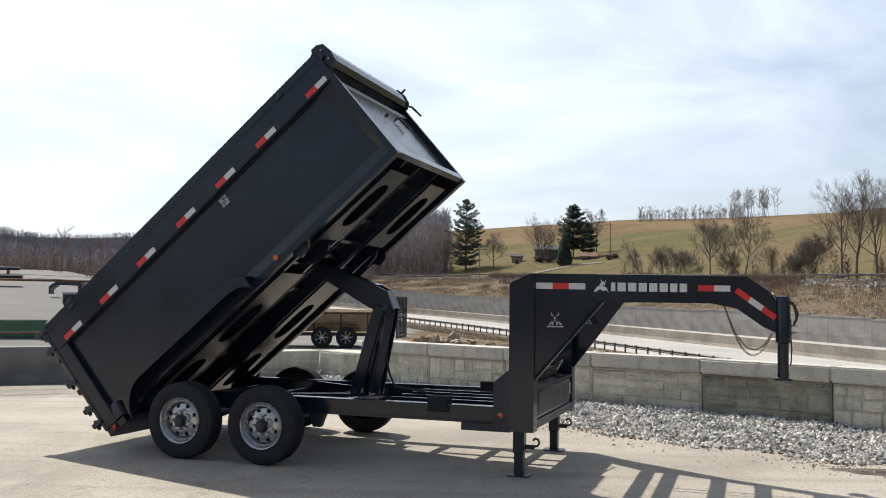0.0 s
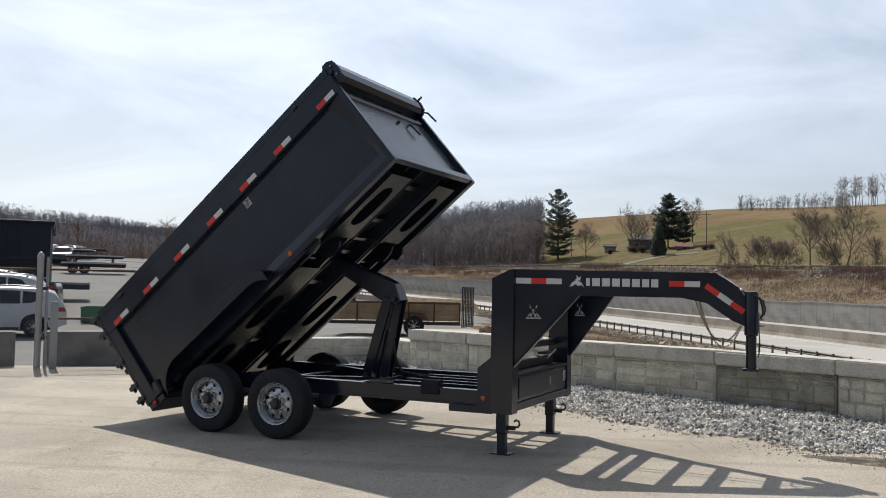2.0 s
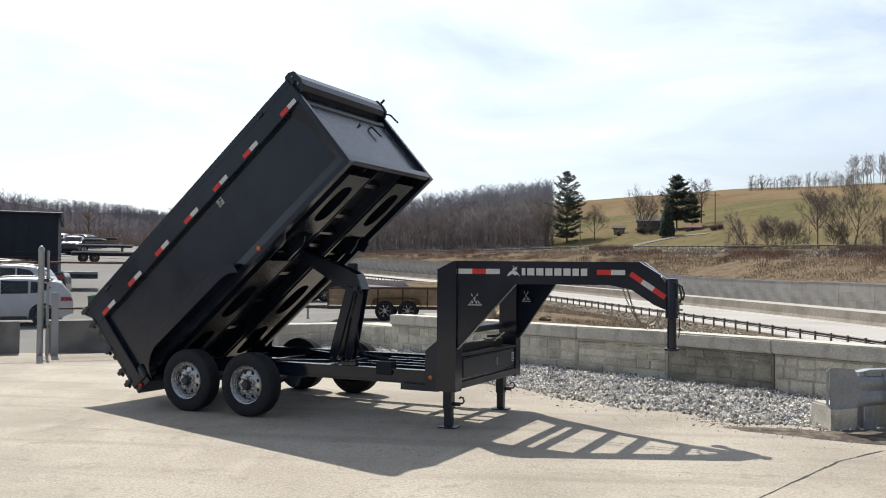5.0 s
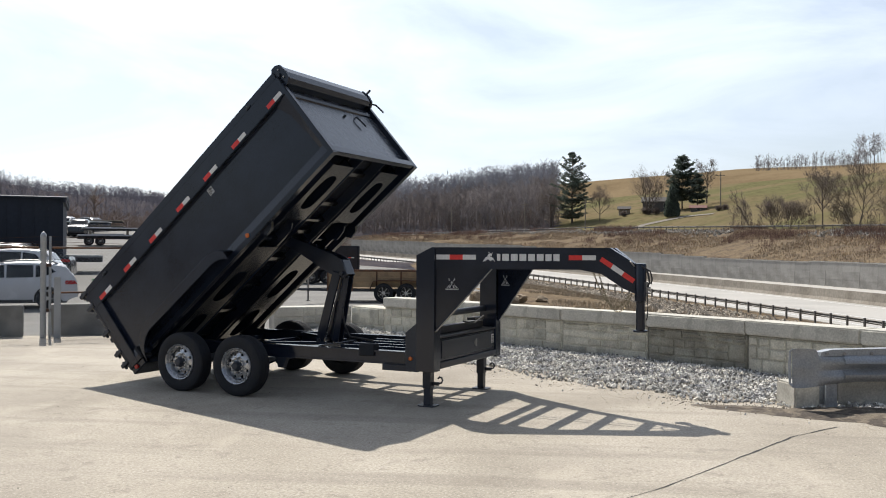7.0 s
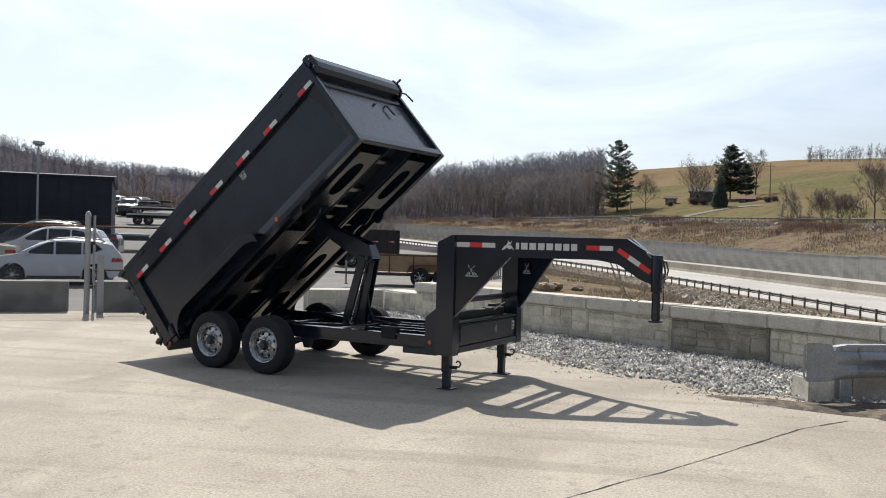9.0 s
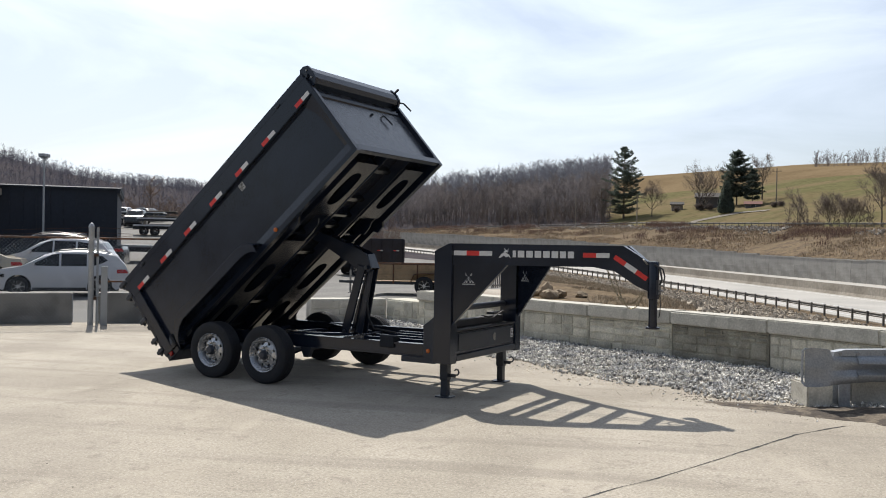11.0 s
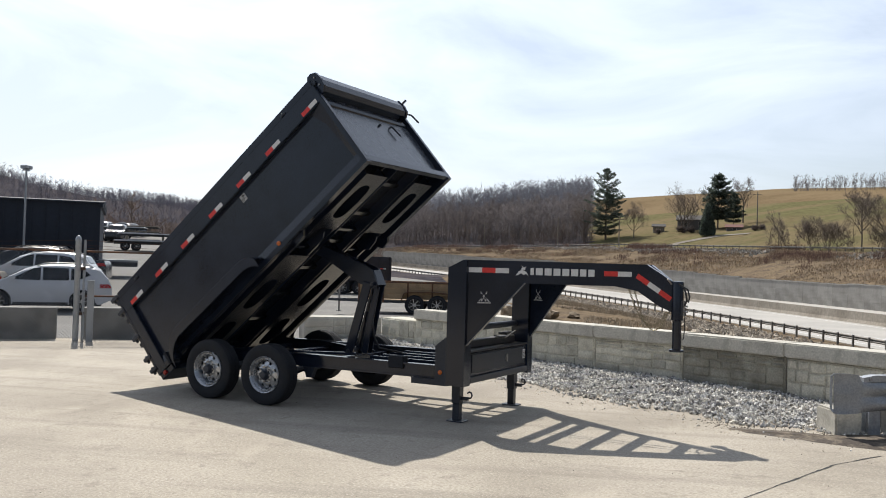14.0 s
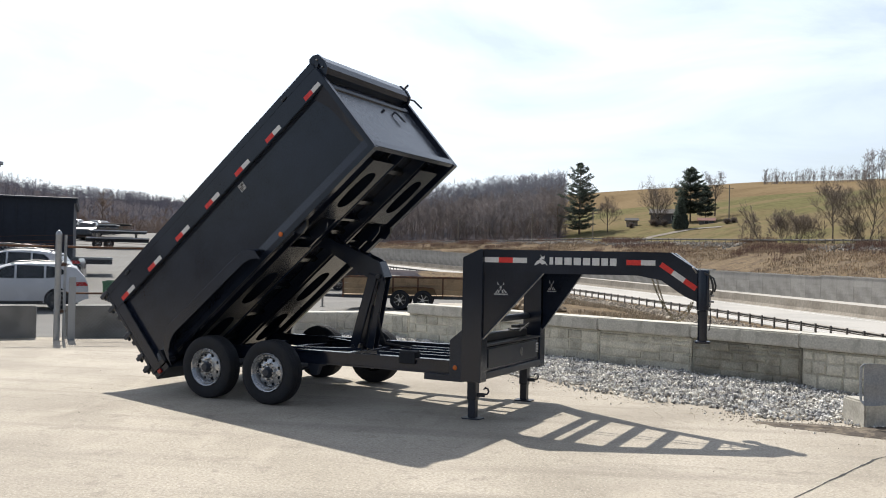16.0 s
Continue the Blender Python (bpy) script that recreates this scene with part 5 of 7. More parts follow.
# ---- guardrail end by the gravel ----
def near_guardrail():
    m = Matrix.Translation((4.50, 8.47, 0)) @ Matrix.Rotation(math.atan2(0.24, 0.97), 4, "Z")
    g = thing("guardrail", m, "galvanised guardrail end with a flared shoe beside the gravel", "guardrail")
    wave = [(0.0, 0.655), (-0.035, 0.645), (-0.075, 0.60), (-0.075, 0.56), (-0.02, 0.515), (0.0, 0.495), (-0.02, 0.475), (-0.075, 0.43), (-0.075, 0.39), (-0.035, 0.345), (0.0, 0.335)]
    bm = bmesh.new()
    rows = []
    for x in (0.58, 0.8, 1.6, 2.6, 4.2):
        rows.append([bm.verts.new((x, y * 1.15 + o, 0.31 + (z - 0.335) * 0.94)) for o in (0, 0.006) for y, z in (wave if o == 0 else wave[::-1])])
    for a, b in zip(rows, rows[1:]):
        n = len(a)
        for k in range(n):
            j = (k + 1) % n
            bm.faces.new((a[k], a[j], b[j], b[k]))
    bm.faces.new(rows[0]), bm.faces.new(rows[-1])
    part("rail_beam", bm, M_GALV, g, smooth=50)
    bm = bmesh.new()
    rows = []
    for x, f, z0, z1 in ((0.0, 0.0, 0.255, 0.685), (0.05, -0.15, 0.25, 0.69), (0.14, -0.2, 0.25, 0.688), (0.27, 0.0, 0.262, 0.675), (0.31, 0.1, 0.27, 0.60), (0.45, 0.25, 0.29, 0.595), (0.60, 0.75, 0.30, 0.60), (0.74, 1.0, 0.31, 0.61)):
        row = []
        for o in (0, 0.007):
            seq = wave if o == 0 else wave[::-1]
            for y, z in seq:
                zz = z0 + (z - 0.335) / 0.32 * (z1 - z0)
                row.append(bm.verts.new((x, y * f - 0.012 - (1 - f) * 0.01 + o, zz)))
        rows.append(row)
    for a, b in zip(rows, rows[1:]):
        n = len(a)
        for k in range(n):
            j = (k + 1) % n
            bm.faces.new((a[k], a[j], b[j], b[k]))
    bm.faces.new(rows[0]), bm.faces.new(rows[-1])
    part("end_shoe", bm, M_GALV, g, "dented flared steel end shoe", smooth=50)
    bm = bmesh.new()
    pipe(bm, [(0.0, -0.03, 0.27), (-0.018, 0.0, 0.30), (-0.02, 0.01, 0.5), (-0.018, 0.0, 0.65), (0.0, -0.03, 0.68)], 0.014, 8)
    part("rolled_edge", bm, M_GALV, g)
    for x in (0.42, 1.35, 3.2):
        bm = bmesh.new()
        block(bm, x, x + 0.13, 0.03, 0.05, -0.1, 0.62), block(bm, x, x + 0.13, 0.19, 0.21, -0.1, 0.62), block(bm, x + 0.06, x + 0.07, 0.05, 0.19, -0.1, 0.62)
        part("rail_post", bm, M_GALV, g)
        bm = bmesh.new()
        block(bm, x - 0.02, x + 0.2, 0.008, 0.03, 0.40, 0.60)
        part("spacer", rounded(bm, 0.004), M_GALV, g)
    for x in (0.40, 0.60, 0.92):
        bm = bmesh.new()
        rod(bm, (x, -0.02, 0.628), (x, -0.036, 0.630), 0.018, 8)
        part("bolt", bm, M_STEEL, g)
    bm = bmesh.new()
    prism(bm, [(0.33, 0.60), (0.33, 0.645), (0.46, 0.672), (1.5, 0.69), (1.5, 0.60)], -0.02, 0.10)
    part("top_bracket", rounded(bm, 0.006), M_GALV, g)
    return m


gm = near_guardrail()
for (x, y, w, d, h, lab) in ((0.10, 0.12, 0.30, 0.45, 0.27, "low weathered concrete block under the guardrail end"), (0.60, 0.14, 1.2, 0.5, 0.33, "stained concrete block behind the guardrail post")):
    bm = bmesh.new()
    block(bm, x, x + w, y, y + d, -0.05, h)
    ob = part("concrete_block", rounded(bm, 0.02, 2), M_CONC, None, lab)
    ob.matrix_world = gm
    tagged(ob, category="concrete block", group="blocks under the guardrail")

# ---- chain-link fence with its gate posts, and the concrete blocks behind ----
FENCE_A = math.atan2(0.5, 0.86)
FENCE = Matrix.Translation((-8.36, 14.66, 0)) @ Matrix.Rotation(FENCE_A, 4, "Z")


def chain_link(bm, x0, x1, z0, z1, pitch=0.075, r=0.0017):
    """Two sets of slanting wires, each a thin three-sided rod."""
    h = z1 - z0
    for sgn in (-1, 1):
        k = x0 - h
        while k < x1 + h:
            a, b = (k, z0), (k + h * sgn, z1)
            pts = []
            for (px, pz), (qx, qz) in ((a, b),):
                t0, t1 = 0.0, 1.0
                if qx != px:
                    lo, hi = sorted(((x0 - px) / (qx - px), (x1 - px) / (qx - px)))
                    t0, t1 = max(t0, lo), min(t1, hi)
                if t1 - t0 > 0.02:
                    pts = [(px + (qx - px) * t, 0.004 * sgn, pz + (qz - pz) * t) for t in (t0, t1)]
            if pts:
                rod(bm, pts[0], pts[1], r, 3)
            k += pitch


def fence():
    f = thing("chain_link_fence", FENCE, "galvanised chain-link fence with rusty rails along the yard's edge", "fence")
    for name, x0, x1 in (("mesh_panel", -5.0, -0.08), ("mesh_panel", 0.16, 3.9)):
        bm = bmesh.new()
        chain_link(bm, x0, x1, 0.04, 1.79)
        ob = part(name, bm, M_GALV, f, "woven wire mesh")
        tagged(ob, kind="stuff")
        for z in (1.80, 0.90):
            if z < 1 and x0 < 0:
                continue
            bm = bmesh.new()
            rod(bm, (x0, 0, z), (x1, 0, z), 0.020, 8)
            part("rail", bm, M_RUST, f, "rusty rail")
    for x in (-3.4, 3.9):
        bm = bmesh.new()
        rod(bm, (x, 0.03, -0.2), (x, 0.03, 1.85), 0.03, 12)
        part("line_post", bm, M_GALV, f)
    bm = bmesh.new()
    lathe(bm, [(0.058, -0.2), (0.058, 2.0), (0.062, 2.01), (0.06, 2.05), (0.035, 2.10), (0.01, 2.12)], 20, "z")
    post = part("gate_post", bm, M_GALV, f, "stout capped gate post", smooth=40)
    for z in (0.55, 0.92, 1.45, 1.62):
        bm = bmesh.new()
        lathe(bm, [(0.062, z), (0.066, z), (0.066, z + 0.035), (0.062, z + 0.035)], 16, "z", closed=True)
        block(bm, 0.05, 0.12, -0.02, 0.02, z, z + 0.03)
        part("clamp_band", bm, M_GALV, post)
    bm = bmesh.new()
    rod(bm, (0.125, 0.02, -0.2), (0.125, 0.02, 2.03), 0.026, 12)
    part("hinge_post", bm, M_GALV, f)
    for z in (0.52, 1.42):
        bm = bmesh.new()
        block(bm, 0.05, 0.15, -0.03, 0.05, z, z + 0.06)
        part("gate_hinge", bm, M_RUST, f)
    bm = bmesh.new()
    block(bm, 0.20, 0.33, -0.16, -0.12, -0.05, 1.22)
    part("flat_post", rounded(bm, 0.006), M_GALV, f, "short flat grey steel post")
    for k, z in enumerate((2.02, 1.92, 1.86)):
        bm = bmesh.new()
        pipe(bm, [(-5.0, 0, z - 0.18 + 0.03 * k), (-2.5, 0, z - 0.13 + 0.02 * k), (0, 0, z), (0.17, 0, z), (2, 0, z - 0.05), (3.9, 0, z - 0.04)], 0.004, 4)
        part("barbed_wire", bm, M_RUST, f)
    bm = bmesh.new()
    pipe(bm, [(0.10, -0.05, 0.98), (0.14, -0.07, 0.4), (0.16, -0.06, 0.08), (0.20, -0.05, 0.02), (0.24, -0.04, 0.06), (0.24, -0.03, 0.5)], 0.010, 6)
    part("drop_rod", bm, M_GALV, f)


fence()
BACK = Vector((-0.52, 0.85, 0)) * 0.8
for k, (a, b) in enumerate((((-12.4, 11.9), (-10.2, 13.12)), ((-10.15, 13.15), (-8.50, 14.17)), ((-8.12, 14.50), (-6.35, 15.55)), ((-6.30, 15.58), (-4.4, 16.6)))):
    a, b = Vector((*a, 0)) + BACK, Vector((*b, 0)) + BACK
    bm = bmesh.new()
    block(bm, 0, (b - a).length, 0, 0.6, -0.1, 0.63)
    if k < 2:
        block(bm, (b - a).length * 0.45, (b - a).length * 0.55, -0.01, 0.02, 0.06, 0.16)
    ob = part("concrete_block", rounded(bm, 0.025, 2), M_CONCGREY, None, "large weathered concrete block in a row behind the fence")
    ob.matrix_world = Matrix.Translation(a) @ Matrix.Rotation(math.atan2((b - a).y, (b - a).x), 4, "Z")
    tagged(ob, category="concrete block", group="blocks behind the fence")

# ---- highway furniture ----
M_RAILFAR = material("dull_rail_steel", (0.17, 0.165, 0.16), 0.85, var=0.2, scale=1.0, fine=12, bump=0.05)
def w_rail(name, v, s0, s1, post_step, label, parent_label, height=0.75, mat=M_RAIL, post_mat=M_RAIL):
    r = thing(name, Matrix.Identity(4), label, "guardrail")
    bm = bmesh.new()
    rings = []
    sec = [(0.0, 0.0), (-0.05, -0.04), (-0.08, -0.08), (0.0, -0.155), (-0.08, -0.23), (-0.05, -0.27), (0.0, -0.31), (0.02, -0.31), (0.02, 0.0)]
    for s in np.arange(s0, s1 + 0.1, 3.81):
        rings.append([bm.verts.new((*on_curve(s, v + dv), land_base(s, v) + height + dz)) for dv, dz in sec])
    for a, b in zip(rings, rings[1:]):
        for i in range(len(sec)):
            j = (i + 1) % len(sec)
            bm.faces.new((a[i], a[j], b[j], b[i]))
    bm.faces.new(rings[0]), bm.faces.new(rings[-1])
    part("rail_beam", bm, mat, r)
    pm = None
    for s in np.arange(s0, s1, post_step):
        if pm is None:
            bm = bmesh.new()
            block(bm, -0.06, 0.06, -0.06, 0.06, -0.4, height + 0.03)
            first = part("post", rounded(bm, 0.01), post_mat, r)
            pm, ob = first.data, first
        else:
            ob = new("post", pm)
            ob.parent = r
        x, y = on_curve(s, v - 0.17)
        ob.matrix_local = Matrix.Translation((x, y, land_base(s, v))) @ Matrix.Rotation(CURVE_A + s / CURVE_R, 4, "Z")


def land_base(s, v):
    if 0 <= v < 33:
        return road_z(s)
    return land_z(*on_curve(s, v))


w_rail("highway_guardrail", 0.0, -45, 190, 1.905, "long steel guardrail on timber posts beside the highway", "")
w_rail("upper_guardrail", 59.0, -60, 230, 1.905, "distant guardrail on dark posts along the top of the bank", "", 0.8, M_RAILFAR, M_RAIL)

# the stepped concrete wall beyond the far carriageway
M_WALLPANEL = material("wall_panel_concrete", (0.30, 0.288, 0.268), 0.9, var=0.12, scale=0.7, fine=5, bump=0.1, second=(0.235, 0.225, 0.208), by_object=0.10)
far_wall = tagged(new("wall_highway"), "long stepped concrete retaining wall beyond the highway", "wall", kind="structure")
for k in range(104):
    s0 = -75 + k * 3.0
    h = 0.15 * math.floor(along(WALL_H, s0) / 0.15 + 0.9 * math.sin(k * 0.37) + 0.5)
    (xa, ya), (xb, yb) = on_curve(s0, 32.45), on_curve(s0 + 2.985, 32.45)
    d = Vector((xb - xa, yb - ya, 0))
    place = Matrix.Translation((xa, ya, road_z(s0))) @ Matrix.Rotation(math.atan2(d.y, d.x), 4, "Z")
    bm = bmesh.new()
    block(bm, 0, d.length, -0.5, 0, -0.6, h)
    ob = part("wall_panel", bm, M_WALLPANEL, far_wall)
    ob.matrix_local = place
    for z in (h - 1.05, h - 2.1):
        bm = bmesh.new()
        block(bm, 0.015, d.length - 0.015, 0.001, 0.030, z - 1.02, z)
        ob = part("wall_panel", bm, M_WALLPANEL, far_wall)
        ob.matrix_local = place
    bm = bmesh.new()
    block(bm, 0.0, d.length, -0.54, 0.05, h + 0.003, h + 0.16)
    ob = part("coping", bm, M_WALLC, far_wall)
    ob.matrix_local = place

# riprap on the near verge and dry grass above it
rg = random.Random(11)
places = []
while len(places) < 30000:
    s, v = -40 + 115 * rg.random() ** 1.25, -0.9 - 27.0 * rg.random() ** 0.9
    x, y = on_curve(s, v)
    if math.hypot(x - 2, y + 2) < 18 or y < wall_y(min(x, 6.7)) + 0.8 or (v < -14 and x < 5) or (x < 3.5 and v < -11):
        continue
    places.append((x, y, land_z(x, y) + rg.uniform(-0.03, 0.05)))
scatter("riprap", places, 0.14, M_RIPRAP, 12, "tan-grey riprap stone on the slope below the highway", "riprap")


def tufts(name, places, height, mat, seed, label, category, blades=5, width=0.02, spread=0.12):
    rnd = random.Random(seed)
    verts, faces = [], []
    for x, y, z in places:
        for _ in range(blades):
            a = rnd.uniform(0, 6.283)
            h = height * rnd.uniform(0.5, 1.25)
            lean = rnd.uniform(0.15, 0.8) * h
            w = width * rnd.uniform(0.6, 1.4)
            n = len(verts)
            ca, sa = math.cos(a), math.sin(a)
            ox, oy = x + rnd.uniform(-spread, spread), y + rnd.uniform(-spread, spread)
            verts += [(ox - sa * w, oy + ca * w, z - 0.03), (ox + sa * w, oy - ca * w, z - 0.03),
                      (ox + ca * lean * 0.4 + sa * w * 0.6, oy + sa * lean * 0.4 - ca * w * 0.6, z + h * 0.65), (ox + ca * lean * 0.4 - sa * w * 0.6, oy + sa * lean * 0.4 + ca * w * 0.6, z + h * 0.65),
                      (ox + ca * lean, oy + sa * lean, z + h)]
            faces += [(n, n + 1, n + 2, n + 3), (n + 3, n + 2, n + 4)]
    return stuff(name, verts, faces, mat, None, label, category)


M_TAWNY = material("tawny_weeds", (0.285, 0.215, 0.145), 0.9, var=0.3, scale=0.12, fine=2, bump=0.0, by_island=0.4)
M_STRAW = material("straw_blades", (0.30, 0.245, 0.175), 0.9, var=0.2, scale=2, fine=20, bump=0.0, by_island=0.35)
places = []
while len(places) < 5200:
    x, y = rg.uniform(-4, 22), rg.uniform(14, 62)
    s, v = curve_of(x, y)
    if v > -10.5 - 3 * smoothstep(2, 9, x) or v < -31 or x > 11 or y < wall_y(min(x, 6.7)) + 1.2 or (x < 1.5 and y > 24 and v < -23):
        continue
    if noise.noise((x * 0.25, y * 0.25, 2)) < -0.12:
        continue
    places.append((x, y, land_z(x, y)))
tufts("dry_grass", places, 0.13, M_STRAW, 13, "pale dry grass on the slope behind the wall", "grass", 9, 0.007, 0.22)
places = []
while len(places) < 15000:
    s, v = rg.uniform(-60, 240), rg.uniform(33.2, 59)
    x, y = on_curve(s, v)
    if noise.noise((s * 0.06, v * 0.16, 7)) + 0.4 * noise.noise((s * 0.3, v * 0.4, 1)) < -0.14:
        continue
    places.append((x, y, land_z(x, y)))
tufts("bank_grass", places, 0.34, M_TAWNY, 14, "tawny dry grass and weeds on the far bank", "grass", 9, 0.028, 1.0)

places = []
while len(places) < 5000:
    s, v = rg.uniform(-60, 230), rg.gauss(54.5, 2.4)
    x, y = on_curve(s, v)
    if v < 58.3 and noise.noise((s * 0.04, v * 0.12, 4)) > -0.1:
        places.append((x, y, land_z(x, y) + rg.uniform(-0.05, 0.1)))
scatter("riprap", places, 0.38, material("grey_bank_rock", (0.21, 0.195, 0.175), 0.92, var=0.25, scale=1.5, fine=15, bump=0.3, by_island=0.4), 15, "grey broken rock near the top of the far bank", "riprap")

# boulders by the utility trailer and along the slope
for k in range(13):
    rnd = random.Random(60 + k)
    bm = bmesh.new()
    bmesh.ops.create_icosphere(bm, subdivisions=2, radius=1)
    sc = Vector((rnd.uniform(0.16, 0.36), rnd.uniform(0.16, 0.3), rnd.uniform(0.14, 0.27)))
    for v in bm.verts:
        v.co *= 1 + 0.5 * noise.noise(v.co * 1.6 + Vector((k * 3.1, 0, 0)))
        v.co = Vector((v.co.x * sc.x, v.co.y * sc.y, v.co.z * sc.z))
    x, y = -1.75 + 1.9 * rnd.random() + (0.9 if k > 8 else 0), 29.3 + 1.6 * rnd.random()
    ob = part("boulder", bm, M_ROCK, None, "tan boulder in a heap behind the wall", smooth=14)
    ob.matrix_world = Matrix.Translation((x, y, land_z(x, y) + sc.z * (0.45 if k % 3 else 0.95))) @ Matrix.Rotation(rnd.uniform(0, 6), 4, "Z")
    tagged(ob, category="boulder", group="heap of boulders")

# ---- trees ----
class Sticks:
    """Gathers thin tapered sticks and flat twigs into one mesh."""

    def __init__(self):
        self.v, self.f = [], []

    def stick(self, p, q, r0, r1, seg=3):
        d = (q - p)
        if d.length < 1e-4:
            return
        x = d.orthogonal().normalized()
        y = d.normalized().cross(x)
        n = len(self.v)
        for c, r in ((p, r0), (q, r1)):
            for k in range(seg):
                a = 2 * math.pi * k / seg
                self.v.append(tuple(c + r * (math.cos(a) * x + math.sin(a) * y)))
        for k in range(seg):
            j = (k + 1) % seg
            self.f.append((n + k, n + j, n + seg + j, n + seg + k))

    def twig(self, p, q, w):
        o = (q - p).orthogonal().normalized() * w
        n = len(self.v)
        self.v += [tuple(p - o), tuple(p + o), tuple(q)]
        self.f.append((n, n + 1, n + 2))

    def blade(self, p, q, w, up):
        o = (q - p).cross(up)
        if o.length < 1e-5:
            return
        o = o.normalized() * w
        n = len(self.v)
        m = p.lerp(q, 0.55)
        self.v += [tuple(p), tuple(m + o), tuple(q), tuple(m - o)]
        self.f.append((n, n + 1, n + 2, n + 3))


def bend(rnd, d, amount):
    return (d + Vector((rnd.gauss(0, amount), rnd.gauss(0, amount), rnd.gauss(0, amount * 0.7)))).normalized()


def grow(st, tw, rnd, p, d, length, r, level, levels, spread, seg, fine):
    """A branch in three bent pieces, with branches of its own; the last ones carry a haze of twigs."""
    q = p
    pts = [p]
    for k in range(3):
        d2 = bend(rnd, d, 0.15 if level else 0.05)
        d2 = (d2 + Vector((0, 0, 0.12 if level else 0))).normalized()
        nq = q + d2 * length / 3
        f0, f1 = 1 - 0.22 * k, 1 - 0.22 * (k + 1)
        st.stick(q, nq, max(0.012, r * f0), max(0.009, r * f1), seg if level < 2 else 3)
        q, d = nq, d2
        pts.append(q)
    if level >= 2:
        for _ in range(fine):
            t = rnd.random()
            base = pts[0].lerp(pts[3], t)
            td = bend(rnd, d, 0.5)
            tw.twig(base, base + td * rnd.uniform(0.4, 1.1), rnd.uniform(0.012, 0.022))
    if level >= levels:
        return
    n = rnd.choice((4, 5, 5)) if level else rnd.choice((8, 9, 10))
    for k in range(n):
        t = (k + rnd.uniform(0.2, 1.0)) / n * 0.72 + 0.28 if level else (k + rnd.uniform(0.3, 1.0)) / n * 0.75 + 0.25
        t = min(t, 0.999)
        i = min(2, int(t * 3))
        base = pts[i].lerp(pts[i + 1], t * 3 - i)
        side = d.orthogonal().normalized()
        side = (Matrix.Rotation(2.4 * k + rnd.uniform(-0.5, 0.5), 3, d) @ side)
        nd = (d * (1 - spread) + side * spread * rnd.uniform(0.8, 1.25)).normalized()
        share = rnd.uniform(0.42, 0.62) * ((1.15 - 0.45 * t) if level == 0 else 1.0)
        grow(st, tw, rnd, base, nd, length * share, r * 0.48 * (1.1 - 0.4 * t), level + 1, levels, spread, seg, fine)


def bare_tree(name, place, height, seed, label, spread=0.5, levels=3, fine=7, group="", trunk_share=0.62, lean=(0, 0), radius=None, stems=1):
    rnd = random.Random(seed)
    st, tw = Sticks(), Sticks()
    for k in range(stems):
        a = 6.283 * k / stems + rnd.uniform(-0.4, 0.4)
        out = 0.0 if stems == 1 else rnd.uniform(0.15, 0.42)
        d = Vector((lean[0] + out * math.cos(a), lean[1] + out * math.sin(a), 1)).normalized()
        p = Vector((0.25 * out * math.cos(a), 0.25 * out * math.sin(a), -0.3))
        grow(st, tw, rnd, p, d, height * trunk_share * (1 if k == 0 else rnd.uniform(0.75, 1)), (radius or height * 0.015) / stems ** 0.4, 0, levels, spread, 6, fine)
    root = thing(name, Matrix.Translation(place), label, "tree", group)
    for nm, s, mat in (("trunk", st, M_BARK), ("crown", tw, M_TWIG)):
        me = bpy.data.meshes.new(nm)
        me.from_pydata(s.v, [], s.f)
        me.materials.append(mat)
        new(nm, me).parent = root
    return root


def needles(nd, rnd, q, size, flat=0.35, count=7):
    for _ in range(count):
        e = Vector((rnd.gauss(0, 1), rnd.gauss(0, 1), rnd.gauss(0.45, flat))).normalized()
        nd.blade(q, q + e * rnd.uniform(0.5, 1.0) * size, 0.09 * size, Vector((rnd.gauss(0, 1), rnd.gauss(0, 1), 1)))


